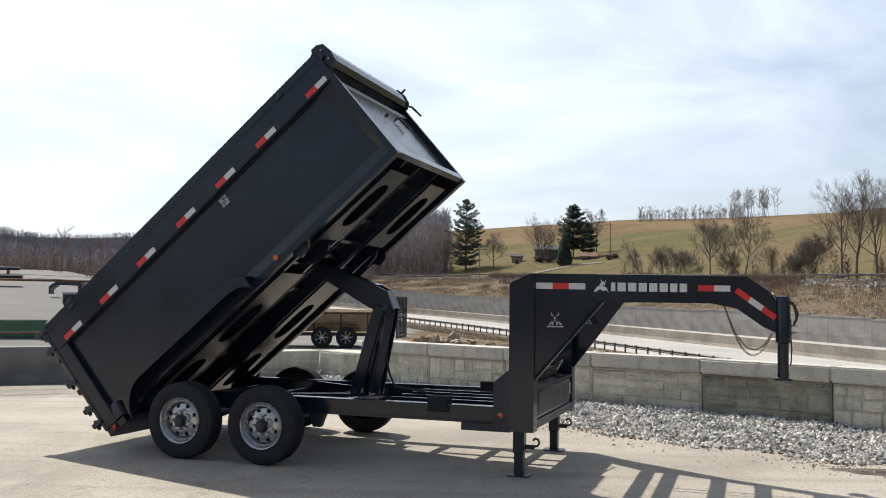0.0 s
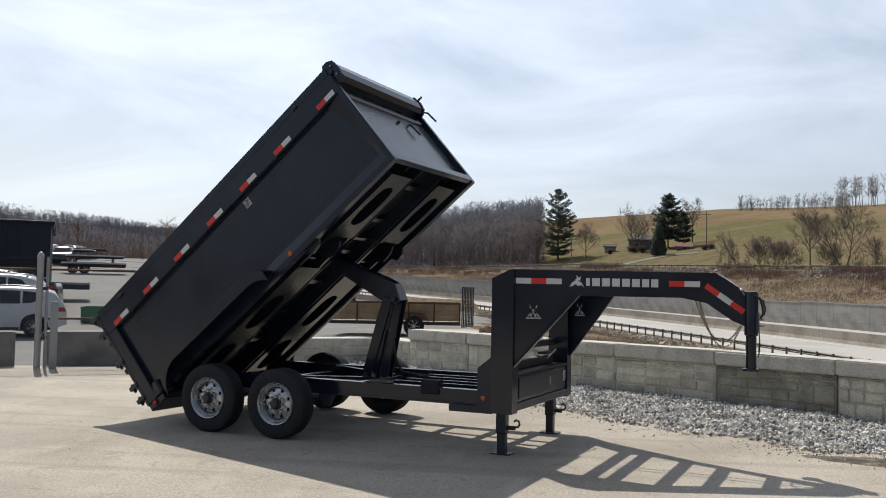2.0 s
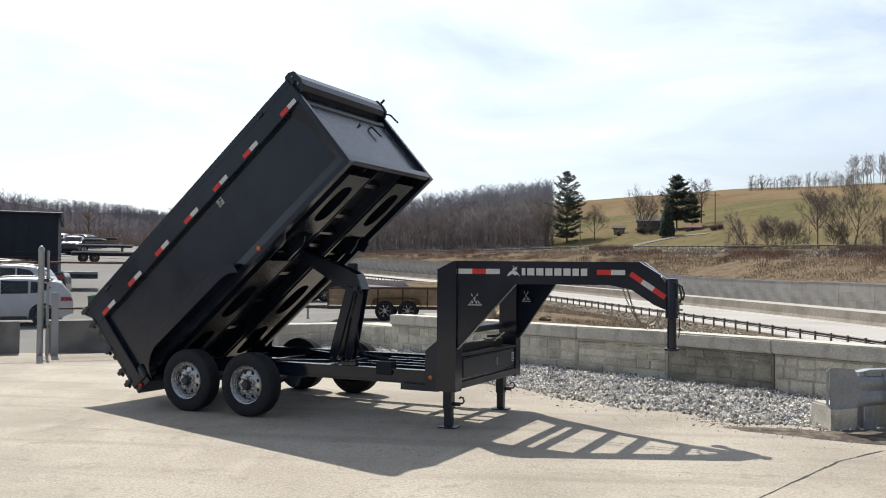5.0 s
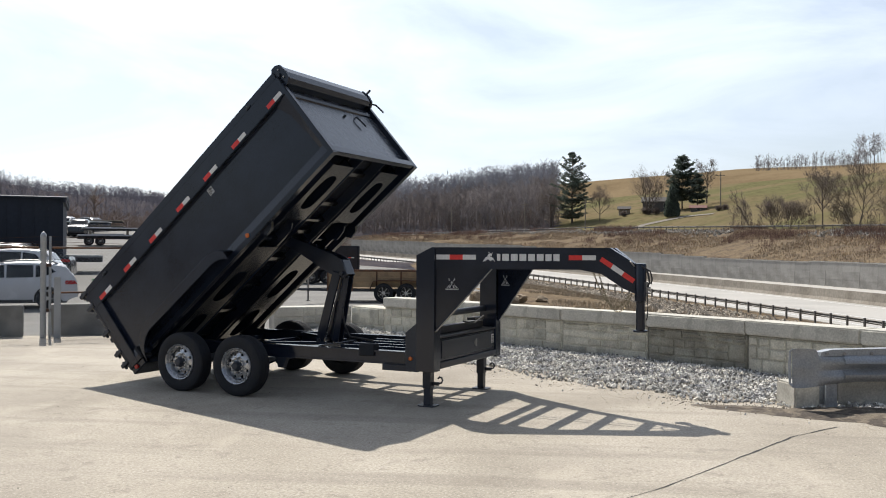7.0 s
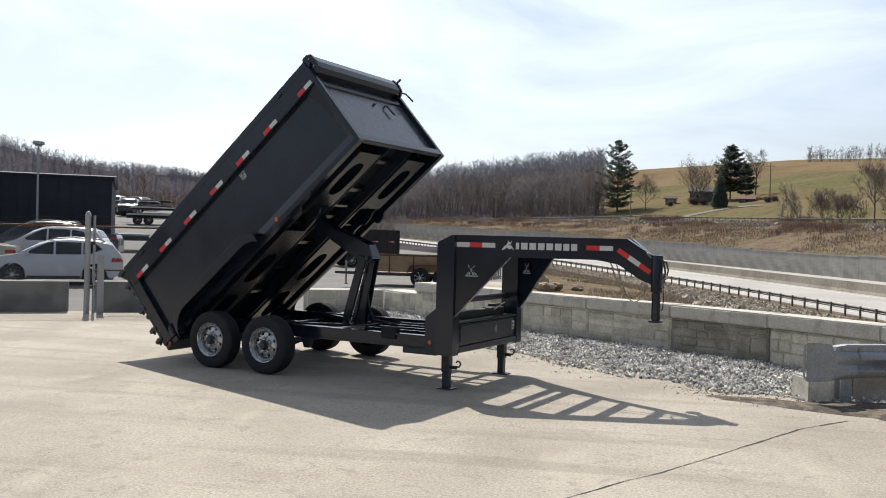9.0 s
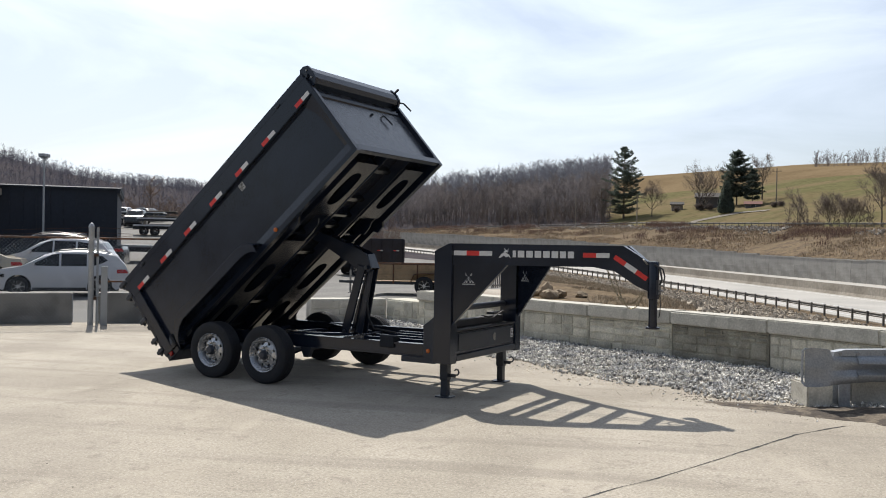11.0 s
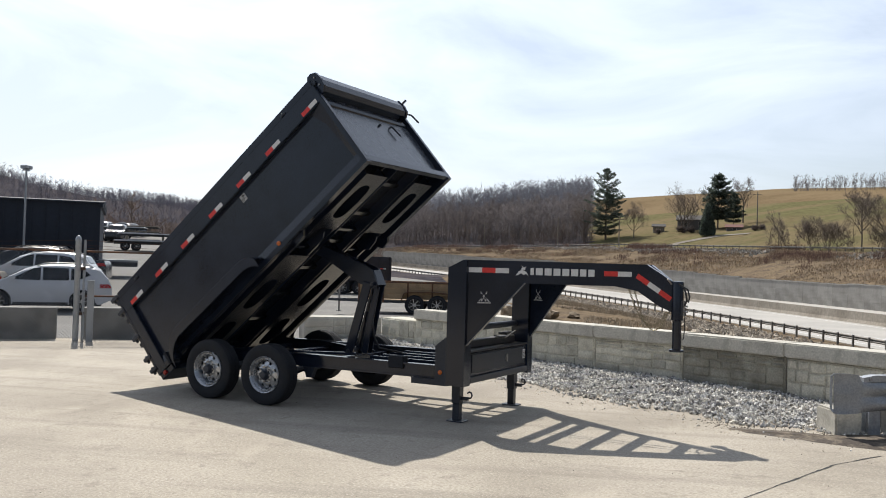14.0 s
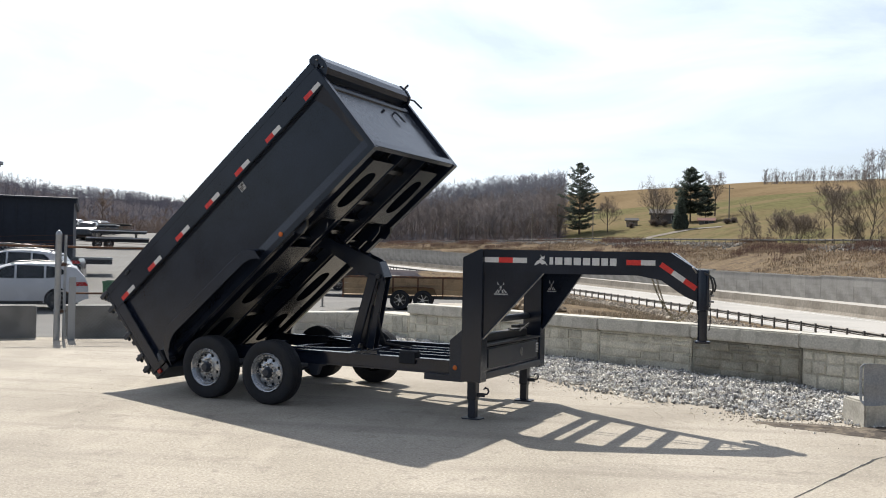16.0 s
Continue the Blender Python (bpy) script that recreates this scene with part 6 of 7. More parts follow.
def pine_tree(place, height, seed, label, width, bare, gaps, tiers, shape, lift=0.1):
    """Whorls of nearly level boughs with flat pads of needles; shape: the reach from the lowest bough to the top."""
    rnd = random.Random(seed)
    st, nd = Sticks(), Sticks()
    st.stick(Vector((0, 0, -0.3)), Vector((0, 0, height * 0.96)), height * 0.016, height * 0.003, 7)
    for k in range(tiers):
        f = k / (tiers - 1)
        z = height * (bare + (0.965 - bare) * f) + rnd.uniform(-0.3, 0.3)
        reach = height * width * along(shape, f)
        n = 8 if f < 0.75 else 6
        a0 = rnd.uniform(0, 6.283)
        for b in range(n):
            if rnd.random() < gaps:
                continue
            a = a0 + 6.283 * b / n + rnd.uniform(-0.3, 0.3)
            ln = max(0.4, reach * rnd.uniform(0.62, 1.12))
            dr = Vector((math.cos(a), math.sin(a), lift * rnd.uniform(0.2, 1.4) + 0.55 * f * f)).normalized()
            p0 = Vector((0, 0, z + rnd.uniform(-0.25, 0.25)))
            p1 = p0 + dr * ln
            sagging = 0.10 * ln * (1 - f)
            st.stick(p0, p0.lerp(p1, 0.6) - Vector((0, 0, sagging)), height * 0.004, height * 0.002, 3)
            st.stick(p0.lerp(p1, 0.6) - Vector((0, 0, sagging)), p1, height * 0.002, height * 0.001, 3)
            side = Vector((-math.sin(a), math.cos(a), 0))
            for c in range(int(6 + ln * 6.5)):
                t = 1.04 - 0.84 * rnd.random() ** 1.25
                wide = 0.22 * ln * (1.15 - t) + 0.16
                dip = sagging * (1 - abs(t - 0.6) / 0.6)
                q = p0.lerp(p1, t) + side * rnd.gauss(0, wide) + Vector((0, 0, rnd.uniform(-0.10, 0.30) - dip))
                needles(nd, rnd, q, 0.62, 0.4, 10)
    root = thing("pine_tree", Matrix.Translation(place), label, "tree", "evergreens by the house")
    for nm, s, mat in (("trunk", st, M_BARK), ("crown", nd, M_PINE)):
        me = bpy.data.meshes.new(nm)
        me.from_pydata(s.v, [], s.f)
        me.materials.append(mat)
        new(nm, me).parent = root


def cone_evergreen(place, height, radius, seed, label):
    """A clipped-looking evergreen: upright sprays packed over a narrow cone."""
    rnd = random.Random(seed)
    st, nd = Sticks(), Sticks()
    st.stick(Vector((0, 0, -0.3)), Vector((0, 0, height * 0.9)), 0.12, 0.03, 6)
    for _ in range(3600):
        f = 1 - math.sqrt(rnd.random())
        a = rnd.uniform(0, 6.283)
        rr = radius * (1 - f) ** 0.72 * min(1, 0.75 + f * 2.2) * (1 + 0.09 * math.sin(a * 5 + f * 9)) * rnd.uniform(0.72, 1.0)
        q = Vector((rr * math.cos(a), rr * math.sin(a), f * height * 0.96))
        e = Vector((math.cos(a) * 0.45 + rnd.gauss(0, 0.2), math.sin(a) * 0.45 + rnd.gauss(0, 0.2), 1)).normalized()
        nd.blade(q, q + e * rnd.uniform(0.35, 0.7), 0.16, Vector((math.cos(a) + rnd.gauss(0, 0.6), math.sin(a) + rnd.gauss(0, 0.6), rnd.gauss(0, 0.3))))
    root = thing("pine_tree", Matrix.Translation(place), label, "tree", "evergreens by the house")
    for nm, s, mat in (("trunk", st, M_BARK), ("crown", nd, M_PINE)):
        me = bpy.data.meshes.new(nm)
        me.from_pydata(s.v, [], s.f)
        me.materials.append(mat)
        new(nm, me).parent = root


def on_land(x, y, sink=0.1):
    return (x, y, land_z(x, y) - sink)


def polar(b, r):
    return VIEW_C[0] - r * math.sin(radians(b)), VIEW_C[1] + r * math.cos(radians(b))


def beyond(b, v):
    """The place on the land at bearing b from the yard, v metres beyond the highway's near rail."""
    r = 60.0
    while curve_of(*polar(b, r))[1] < v:
        r += 0.5
    return on_land(*polar(b, r))


WHITE_PINE = [(0, 0.62), (0.15, 0.9), (0.32, 1.0), (0.5, 0.92), (0.66, 0.66), (0.82, 0.60), (0.93, 0.36), (1, 0.12)]
FULL_PINE = [(0, 0.8), (0.2, 1.0), (0.45, 0.92), (0.65, 0.72), (0.85, 0.5), (0.95, 0.34), (1, 0.14)]
pine_tree(beyond(-0.02, 71), 20.0, 5, "tall ragged white pine beside the upper road", 0.305, 0.07, 0.16, 18, WHITE_PINE, 0.28)
pine_tree(beyond(-6.75, 88), 14.0, 6, "broad dense dark pine beside the house on the hill", 0.34, 0.16, 0.06, 17, FULL_PINE, 0.32)
pine_tree(beyond(-7.65, 88), 8.8, 7, "lower dark pine leaning against its neighbour on the hill", 0.32, 0.2, 0.12, 11, FULL_PINE, 0.25)
cone_evergreen(beyond(-6.15, 74), 8.2, 2.0, 8, "small dense cone-shaped evergreen below the house")
bare_tree("bare_tree", beyond(1.3, 68), 14.5, 21, "old bare oak with crooked limbs at the wood's edge", 0.62, 4, 2, radius=0.33)
bare_tree("bare_tree", beyond(-1.75, 72), 10.5, 22, "small leafless tree beside the white pine", 0.5, 4, 2)
bare_tree("bare_tree", beyond(-4.75, 80), 16.0, 23, "broad round-headed leafless tree beside the house", 0.44, 3, 4, trunk_share=0.60, stems=5)
bare_tree("bare_tree", beyond(-8.2, 98), 14.5, 24, "leafless tree rising behind the pines", 0.45, 4, 2)
ROADSIDE = "leafless trees along the upper road"
for b, h, seed, lab, lean, stems, share in (
        (-10.85, 8.0, 31, "crooked leaning leafless tree on the bank", (-0.55, 0), 1, 0.72), (-10.2, 6.6, 32, "thin leafless tree beside the leaning one", (0.1, 0), 1, 0.62),
        (-12.1, 8.4, 33, "bushy many-stemmed leafless tree on the bank", (-0.1, 0), 4, 0.58), (-13.0, 7.6, 34, "low spreading leafless tree on the bank", (0.1, 0), 4, 0.58),
        (-14.75, 12.0, 35, "tall straight leafless tree above the guardrail", (0, 0), 1, 0.66), (-15.8, 6.2, 45, "low twiggy leafless tree beside the straight one", (0, 0), 2, 0.6),
        (-16.6, 12.6, 36, "tall bent leafless tree above the guardrail", (-0.28, 0), 2, 0.66),
        (-18.2, 6.8, 37, "thin twiggy leafless tree on the bank", (0, 0), 1, 0.62), (-20.3, 9.6, 38, "round bushy leafless tree on the bank", (0.1, 0), 3, 0.58),
        (-19.5, 6.0, 46, "low leafless thicket on the bank", (0, 0), 4, 0.55),
        (-22.0, 15.0, 39, "tall slender leafless tree in a group", (0, 0), 1, 0.7), (-22.7, 15.6, 40, "tallest slender leafless tree in a group", (0.03, 0), 1, 0.7),
        (-23.8, 14.0, 41, "slender leafless tree in a group", (-0.04, 0), 1, 0.7), (-25.0, 14.8, 42, "slender leafless tree with ivy-dark stem", (0, 0), 1, 0.7),
        (-26.2, 13.5, 43, "slender leafless tree at the group's end", (0.05, 0), 1, 0.7)):
    bare_tree("bare_tree", beyond(b, 61.2), h, seed, lab, 0.44, 4 if h > 9 else 3, 2 if h > 9 else 3, ROADSIDE, share, lean, h * 0.013, stems)


def woodland(name, places, seed, label, low, high, mat, detail=3, low_limb=0.25):
    """Many leafless trees joined: each a thin trunk, limbs and a haze of twigs."""
    rnd = random.Random(seed)
    kinds = []
    for k in range(7):
        st = Sticks()
        h = 1.0
        d = bend(rnd, Vector((0, 0, 1)), 0.07)
        p = Vector((0, 0, 0))
        pts = [p]
        for i in range(3):
            q = p + bend(rnd, d, 0.05) * h * 0.31
            st.stick(p, q, 0.009 * (1 - 0.25 * i), 0.009 * (0.75 - 0.25 * i), 3)
            p = q
            pts.append(p)
        for b in range(12):
            t = rnd.uniform(low_limb, 1.0)
            i = min(2, int(t * 3))
            base = pts[i].lerp(pts[i + 1], t * 3 - i)
            a = rnd.uniform(0, 6.283)
            dr = Vector((math.cos(a) * 0.75, math.sin(a) * 0.75, rnd.uniform(0.5, 1.2))).normalized()
            tip = base + dr * rnd.uniform(0.14, 0.30) * (1.25 - 0.5 * t)
            st.stick(base, tip, 0.005, 0.002, 3)
            for _ in range(5 * detail):
                s = base.lerp(tip, rnd.uniform(0.15, 1.0))
                e = bend(rnd, dr, 0.75)
                st.twig(s, s + e * rnd.uniform(0.05, 0.14), 0.0026)
        kinds.append((np.array(st.v), st.f))
    verts, faces, n = [], [], 0
    for x, y in places:
        v, f = kinds[rnd.randrange(7)]
        h = rnd.uniform(low, high)
        a = rnd.uniform(0, 6.283)
        c, s = math.cos(a) * h, math.sin(a) * h
        w = rnd.uniform(0.8, 1.2)
        out = np.empty_like(v)
        out[:, 0] = (v[:, 0] * c - v[:, 1] * s) * w + x
        out[:, 1] = (v[:, 0] * s + v[:, 1] * c) * w + y
        out[:, 2] = v[:, 2] * h + land_z(x, y) - 0.2
        verts.append(out)
        faces += [tuple(i + n for i in q) for q in f]
        n += len(v)
    return stuff(name, np.concatenate(verts).tolist(), faces, mat, None, label, "woodland")


rg = random.Random(19)


def wood_places(count, b0, b1, v0, v1, power=1.3):
    out = []
    while len(out) < count:
        b, r = rg.uniform(b0, b1), rg.uniform(150, 480)
        x, y = polar(b, r)
        s, v = curve_of(x, y)
        f = (v - v0) / (v1 - v0)
        if 0 <= f <= 1 and rg.random() < (1 - f) ** power + 0.15:
            out.append((x, y))
    return out


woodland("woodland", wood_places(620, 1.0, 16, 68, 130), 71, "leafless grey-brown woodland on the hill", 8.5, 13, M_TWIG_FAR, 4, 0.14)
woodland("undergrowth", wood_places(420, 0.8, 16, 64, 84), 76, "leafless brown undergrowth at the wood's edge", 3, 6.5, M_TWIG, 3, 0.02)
woodland("far_woodland", wood_places(760, 0.9, 16, 130, 240, 0.6), 77, "leafless woodland higher on the hill, grey-blue haze painted into its colour", 9, 14, M_TWIG_HAZE, 4, 0.25)
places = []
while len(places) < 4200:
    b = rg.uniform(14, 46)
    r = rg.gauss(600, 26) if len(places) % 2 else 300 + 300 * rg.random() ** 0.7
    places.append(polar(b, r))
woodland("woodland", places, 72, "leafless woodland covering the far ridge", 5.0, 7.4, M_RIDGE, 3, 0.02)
places = [polar(rg.uniform(14, 46), 165 + 150 * rg.random()) for _ in range(1100)]
woodland("woodland", places, 80, "leafless brown woodland below the ridge", 3.2, 6.0, M_SLOPE, 3, 0.05)
places, tall = [], []
while len(places) < 170:
    b, r = rg.uniform(-17.2, -11.0), rg.uniform(420, 450)
    places.append(polar(b, r))
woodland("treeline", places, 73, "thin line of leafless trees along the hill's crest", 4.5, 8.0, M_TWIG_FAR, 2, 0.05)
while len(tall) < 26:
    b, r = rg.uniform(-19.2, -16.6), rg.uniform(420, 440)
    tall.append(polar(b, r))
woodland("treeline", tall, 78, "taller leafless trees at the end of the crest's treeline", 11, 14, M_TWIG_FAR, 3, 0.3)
places = []
while len(places) < 900:
    s, v = rg.uniform(-40, 240), rg.choice((rg.gauss(56, 1.2), rg.gauss(61.5, 0.8), rg.uniform(38, 57), rg.uniform(44, 57)))
    x, y = on_curve(s, v)
    if noise.noise((s * 0.07, v * 0.09, 0)) > 0.10:
        places.append((x, y))
tufts("scrub", [(x, y, land_z(x, y)) for x, y in places], 1.15, M_REDTWIG, 74, "leafless reddish scrub along the top of the bank", "shrubs", 34, 0.022, 0.8)
places = []
while len(places) < 150:
    b = rg.uniform(-27, -8.5)
    x, y, z = beyond(b, rg.uniform(60.8, 65))
    if noise.noise((b * 0.5, 3, 0)) > -0.2:
        places.append((x, y))
woodland("hedgerow", places, 81, "leafless undergrowth along the upper road", 1.6, 4.2, M_TWIG, 6, 0.0)
places = [polar(rg.uniform(21, 40), rg.uniform(118, 165)) for _ in range(260)]
woodland("hedgerow", places, 75, "leafless brown scrub at the back of the lot", 1.2, 2.8, M_SLOPE, 3, 0.05)
woodland("hedgerow", [polar(31.2, 121), polar(29.2, 120), polar(29.4, 123), polar(24.5, 124), polar(22.9, 122), polar(22.3, 123)], 79, "slim leafless trees at the back of the lot", 5.5, 7.0, M_SLOPE, 6, 0.1)
for b, v, h, seed in ((-4.6, 79, 2.6, 51), (-5.2, 79, 2.4, 52), (-3.2, 78, 1.9, 53), (-8.9, 82, 1.8, 55), (-9.3, 84, 1.6, 58)):
    bare_tree("shrub", beyond(b, v), h, seed, "leafless garden shrub on the hill", 0.5, 2, 6, "garden shrubs", 0.62, stems=7)


# ---- the house on the hill, poles ----
def house(place, turn, w, d, h, roof_h, label, wall_mat, roof_mat):
    x, y, z = place
    z -= 0.3
    g = thing("house", Matrix.Translation((x, y, z)) @ Matrix.Rotation(turn, 4, "Z"), label, "house", "buildings on the hill")
    bm = bmesh.new()
    block(bm, -w / 2, w / 2, -d / 2, d / 2, 0, h)
    part("wall", bm, wall_mat, g)
    bm = bmesh.new()
    prism(bm, [(-d / 2 - 0.4, h + 0.01), (d / 2 + 0.4, h + 0.01), (0, h + roof_h)], -w / 2 - 0.4, w / 2 + 0.4, "x")
    part("roof", bm, roof_mat, g)
    for k in range(max(1, int(w / 3))):
        xx = -w / 2 + (k + 0.5) * w / max(1, int(w / 3))
        bm = bmesh.new()
        block(bm, xx - 0.5, xx + 0.5, -d / 2 - 0.04, -d / 2 + 0.02, h * 0.38, h * 0.8)
        win = part("window", bm, M_GLASS, g)
        for a in (-0.55, 0.5):
            bm = bmesh.new()
            block(bm, xx + a, xx + a + 0.05, -d / 2 - 0.06, -d / 2 - 0.041, h * 0.36, h * 0.82)
            part("frame", bm, M_WHITE, win)


house(beyond(-5.3, 86), -0.1, 8.0, 6, 2.9, 1.4, "low grey ranch house with a dark roof below bare trees", M_HOUSE, M_ROOF)
house(beyond(-3.25, 83), 0.0, 3.0, 3, 1.9, 0.8, "small tan outbuilding beside the ranch house", M_TIMBER, M_ROOF)
house(beyond(-7.7, 84), -0.1, 3.6, 3, 1.0, 0.8, "small shed with a red-brown roof under the pines", M_HOUSE, material("red_roof", (0.14, 0.05, 0.04), 0.7, scale=1, fine=8))


def driveway(points, width):
    """A pale gravel drive laid on the hillside."""
    bm = bmesh.new()
    prev = None
    pts = [Vector(p) for p in points]
    for i in range(len(pts) * 8 - 7):
        k, f = divmod(i / 8, 1)
        p = pts[int(k)].lerp(pts[min(int(k) + 1, len(pts) - 1)], f)
        d = pts[min(int(k) + 1, len(pts) - 1)] - pts[min(int(k), len(pts) - 2)]
        o = Vector((-d.y, d.x, 0)).normalized() * width / 2
        row = [bm.verts.new((q.x, q.y, land_z(q.x, q.y) + 0.12)) for q in (p - o, p, p + o)]
        if prev:
            for a in range(2):
                bm.faces.new((prev[a], prev[a + 1], row[a + 1], row[a]))
        prev = row
    return tagged(part("driveway", bm, M_GRAVELPATH, None, "pale gravel drive from the house to the upper road"), category="drive", kind="structure")


M_GRAVELPATH = material("pale_drive", (0.16, 0.140, 0.116), 0.95, var=0.2, scale=0.4, fine=3, bump=0.1)
driveway([beyond(-3.7, 61), beyond(-4.3, 66), beyond(-5.6, 70), beyond(-7.0, 74), beyond(-8.6, 77)], 2.6)


def utility_pole(x, y, h, label):
    g = thing("utility_pole", Matrix.Translation((x, y, land_z(x, y) - 0.3)), label, "utility pole", "poles")
    bm = bmesh.new()
    rod(bm, (0, 0, 0), (0, 0, h), 0.16, 8, 0.11)
    part("pole", bm, M_TIMBER, g)
    bm = bmesh.new()
    block(bm, -1.1, 1.1, -0.06, 0.06, h - 0.9, h - 0.75)
    part("crossarm", bm, M_TIMBER, g)


for x, y, h in ((39.7, 235.5, 9.0), beyond(-0.85, 61)[:2] + (8.2,), beyond(2.95, 60.8)[:2] + (9.0,), beyond(7.6, 60.8)[:2] + (9.0,)):
    utility_pole(x, y, h, "weathered timber utility pole with one crossarm")

# ---- vehicles, trailers and the shed in the lot ----
def car_wheel(parent, x, y, r, side):
    bm = bmesh.new()
    w = 0.11
    lathe(bm, [(r * 0.62, -w * 0.8), (r * 0.8, -w), (r * 0.96, -w * 0.85), (r, -w * 0.5), (r, w * 0.5), (r * 0.96, w * 0.85), (r * 0.8, w), (r * 0.62, w * 0.8)], 24, "y", closed=True)
    wh = part("wheel", bm, M_RUBBER, parent, smooth=40)
    wh.matrix_local = Matrix.Translation((x, y, r)) @ (Matrix.Identity(4) if side < 0 else Matrix.Rotation(math.pi, 4, "Z"))
    bm = bmesh.new()
    lathe(bm, [(r * 0.64, -w * 0.75), (r * 0.60, -w * 0.55), (r * 0.58, -w * 0.2), (r * 0.58, 0.02), (r * 0.62, 0.02)], 24, "y", closed=True)
    for k in range(7):
        a = 2 * math.pi * k / 7
        bar(bm, (0.03 * math.cos(a), -w * 0.62, 0.03 * math.sin(a)), (r * 0.60 * math.cos(a), -w * 0.66, r * 0.60 * math.sin(a)), 0.02, 0.070, (0, 1, 0))
    rod(bm, (0, -w * 0.72, 0), (0, -w * 0.4, 0), r * 0.16, 12)
    part("rim", bm, M_RIM, wh)
    bm = bmesh.new()
    lathe(bm, [(r * 0.575, -0.005), (r * 0.575, 0.015), (r * 0.2, 0.02)], 20, "y")
    part("brake_disc", bm, M_PLASTIC, wh)


SHAPES = {   # distance from the nose and height of the outline, then the belt line and the side panes
    "suv": ([(0, 0.50), (0.03, 0.76), (0.14, 0.89), (0.40, 0.99), (0.95, 1.08), (1.06, 1.12), (1.75, 1.50), (2.15, 1.63), (2.8, 1.68), (3.5, 1.665), (4.05, 1.60), (4.25, 1.53), (4.5, 1.20), (4.58, 1.02), (4.63, 0.90), (4.65, 0.55)], 1.06, 4.65, 1.68,
            [[(1.30, 1.13), (2.28, 1.11), (2.28, 1.56), (2.05, 1.53), (1.62, 1.30)], [(2.35, 1.11), (3.20, 1.12), (3.20, 1.55), (2.35, 1.57)], [(3.27, 1.13), (3.55, 1.15), (3.92, 1.32), (3.72, 1.49), (3.27, 1.55)]], (1.10, 1.72), (4.46, 4.27)),
    "sedan": ([(0, 0.48), (0.04, 0.68), (0.16, 0.79), (0.6, 0.88), (1.2, 0.95), (1.36, 0.98), (2.15, 1.36), (2.5, 1.44), (3.0, 1.46), (3.5, 1.40), (4.1, 1.10), (4.2, 1.06), (4.58, 1.02), (4.67, 0.85), (4.7, 0.5)], 0.95, 4.70, 1.46,
              [[(1.68, 1.02), (2.60, 1.00), (2.60, 1.37), (2.30, 1.35)], [(2.67, 1.00), (3.72, 1.03), (3.42, 1.33), (2.67, 1.37)]], (1.42, 2.12), (4.05, 3.56)),
    "pickup": ([(0, 0.55), (0.04, 0.94), (0.16, 1.04), (0.7, 1.11), (1.3, 1.15), (1.42, 1.19), (2.0, 1.70), (2.3, 1.82), (2.7, 1.85), (3.3, 1.83), (3.42, 1.74), (3.50, 1.22), (3.6, 1.20), (5.08, 1.20), (5.17, 1.0), (5.2, 0.6)], 1.16, 5.20, 1.85,
               [[(1.72, 1.24), (2.55, 1.22), (2.55, 1.72), (2.15, 1.70)], [(2.62, 1.22), (3.34, 1.24), (3.30, 1.71), (2.62, 1.73)]], (1.46, 1.98), (3.49, 3.43)),
}


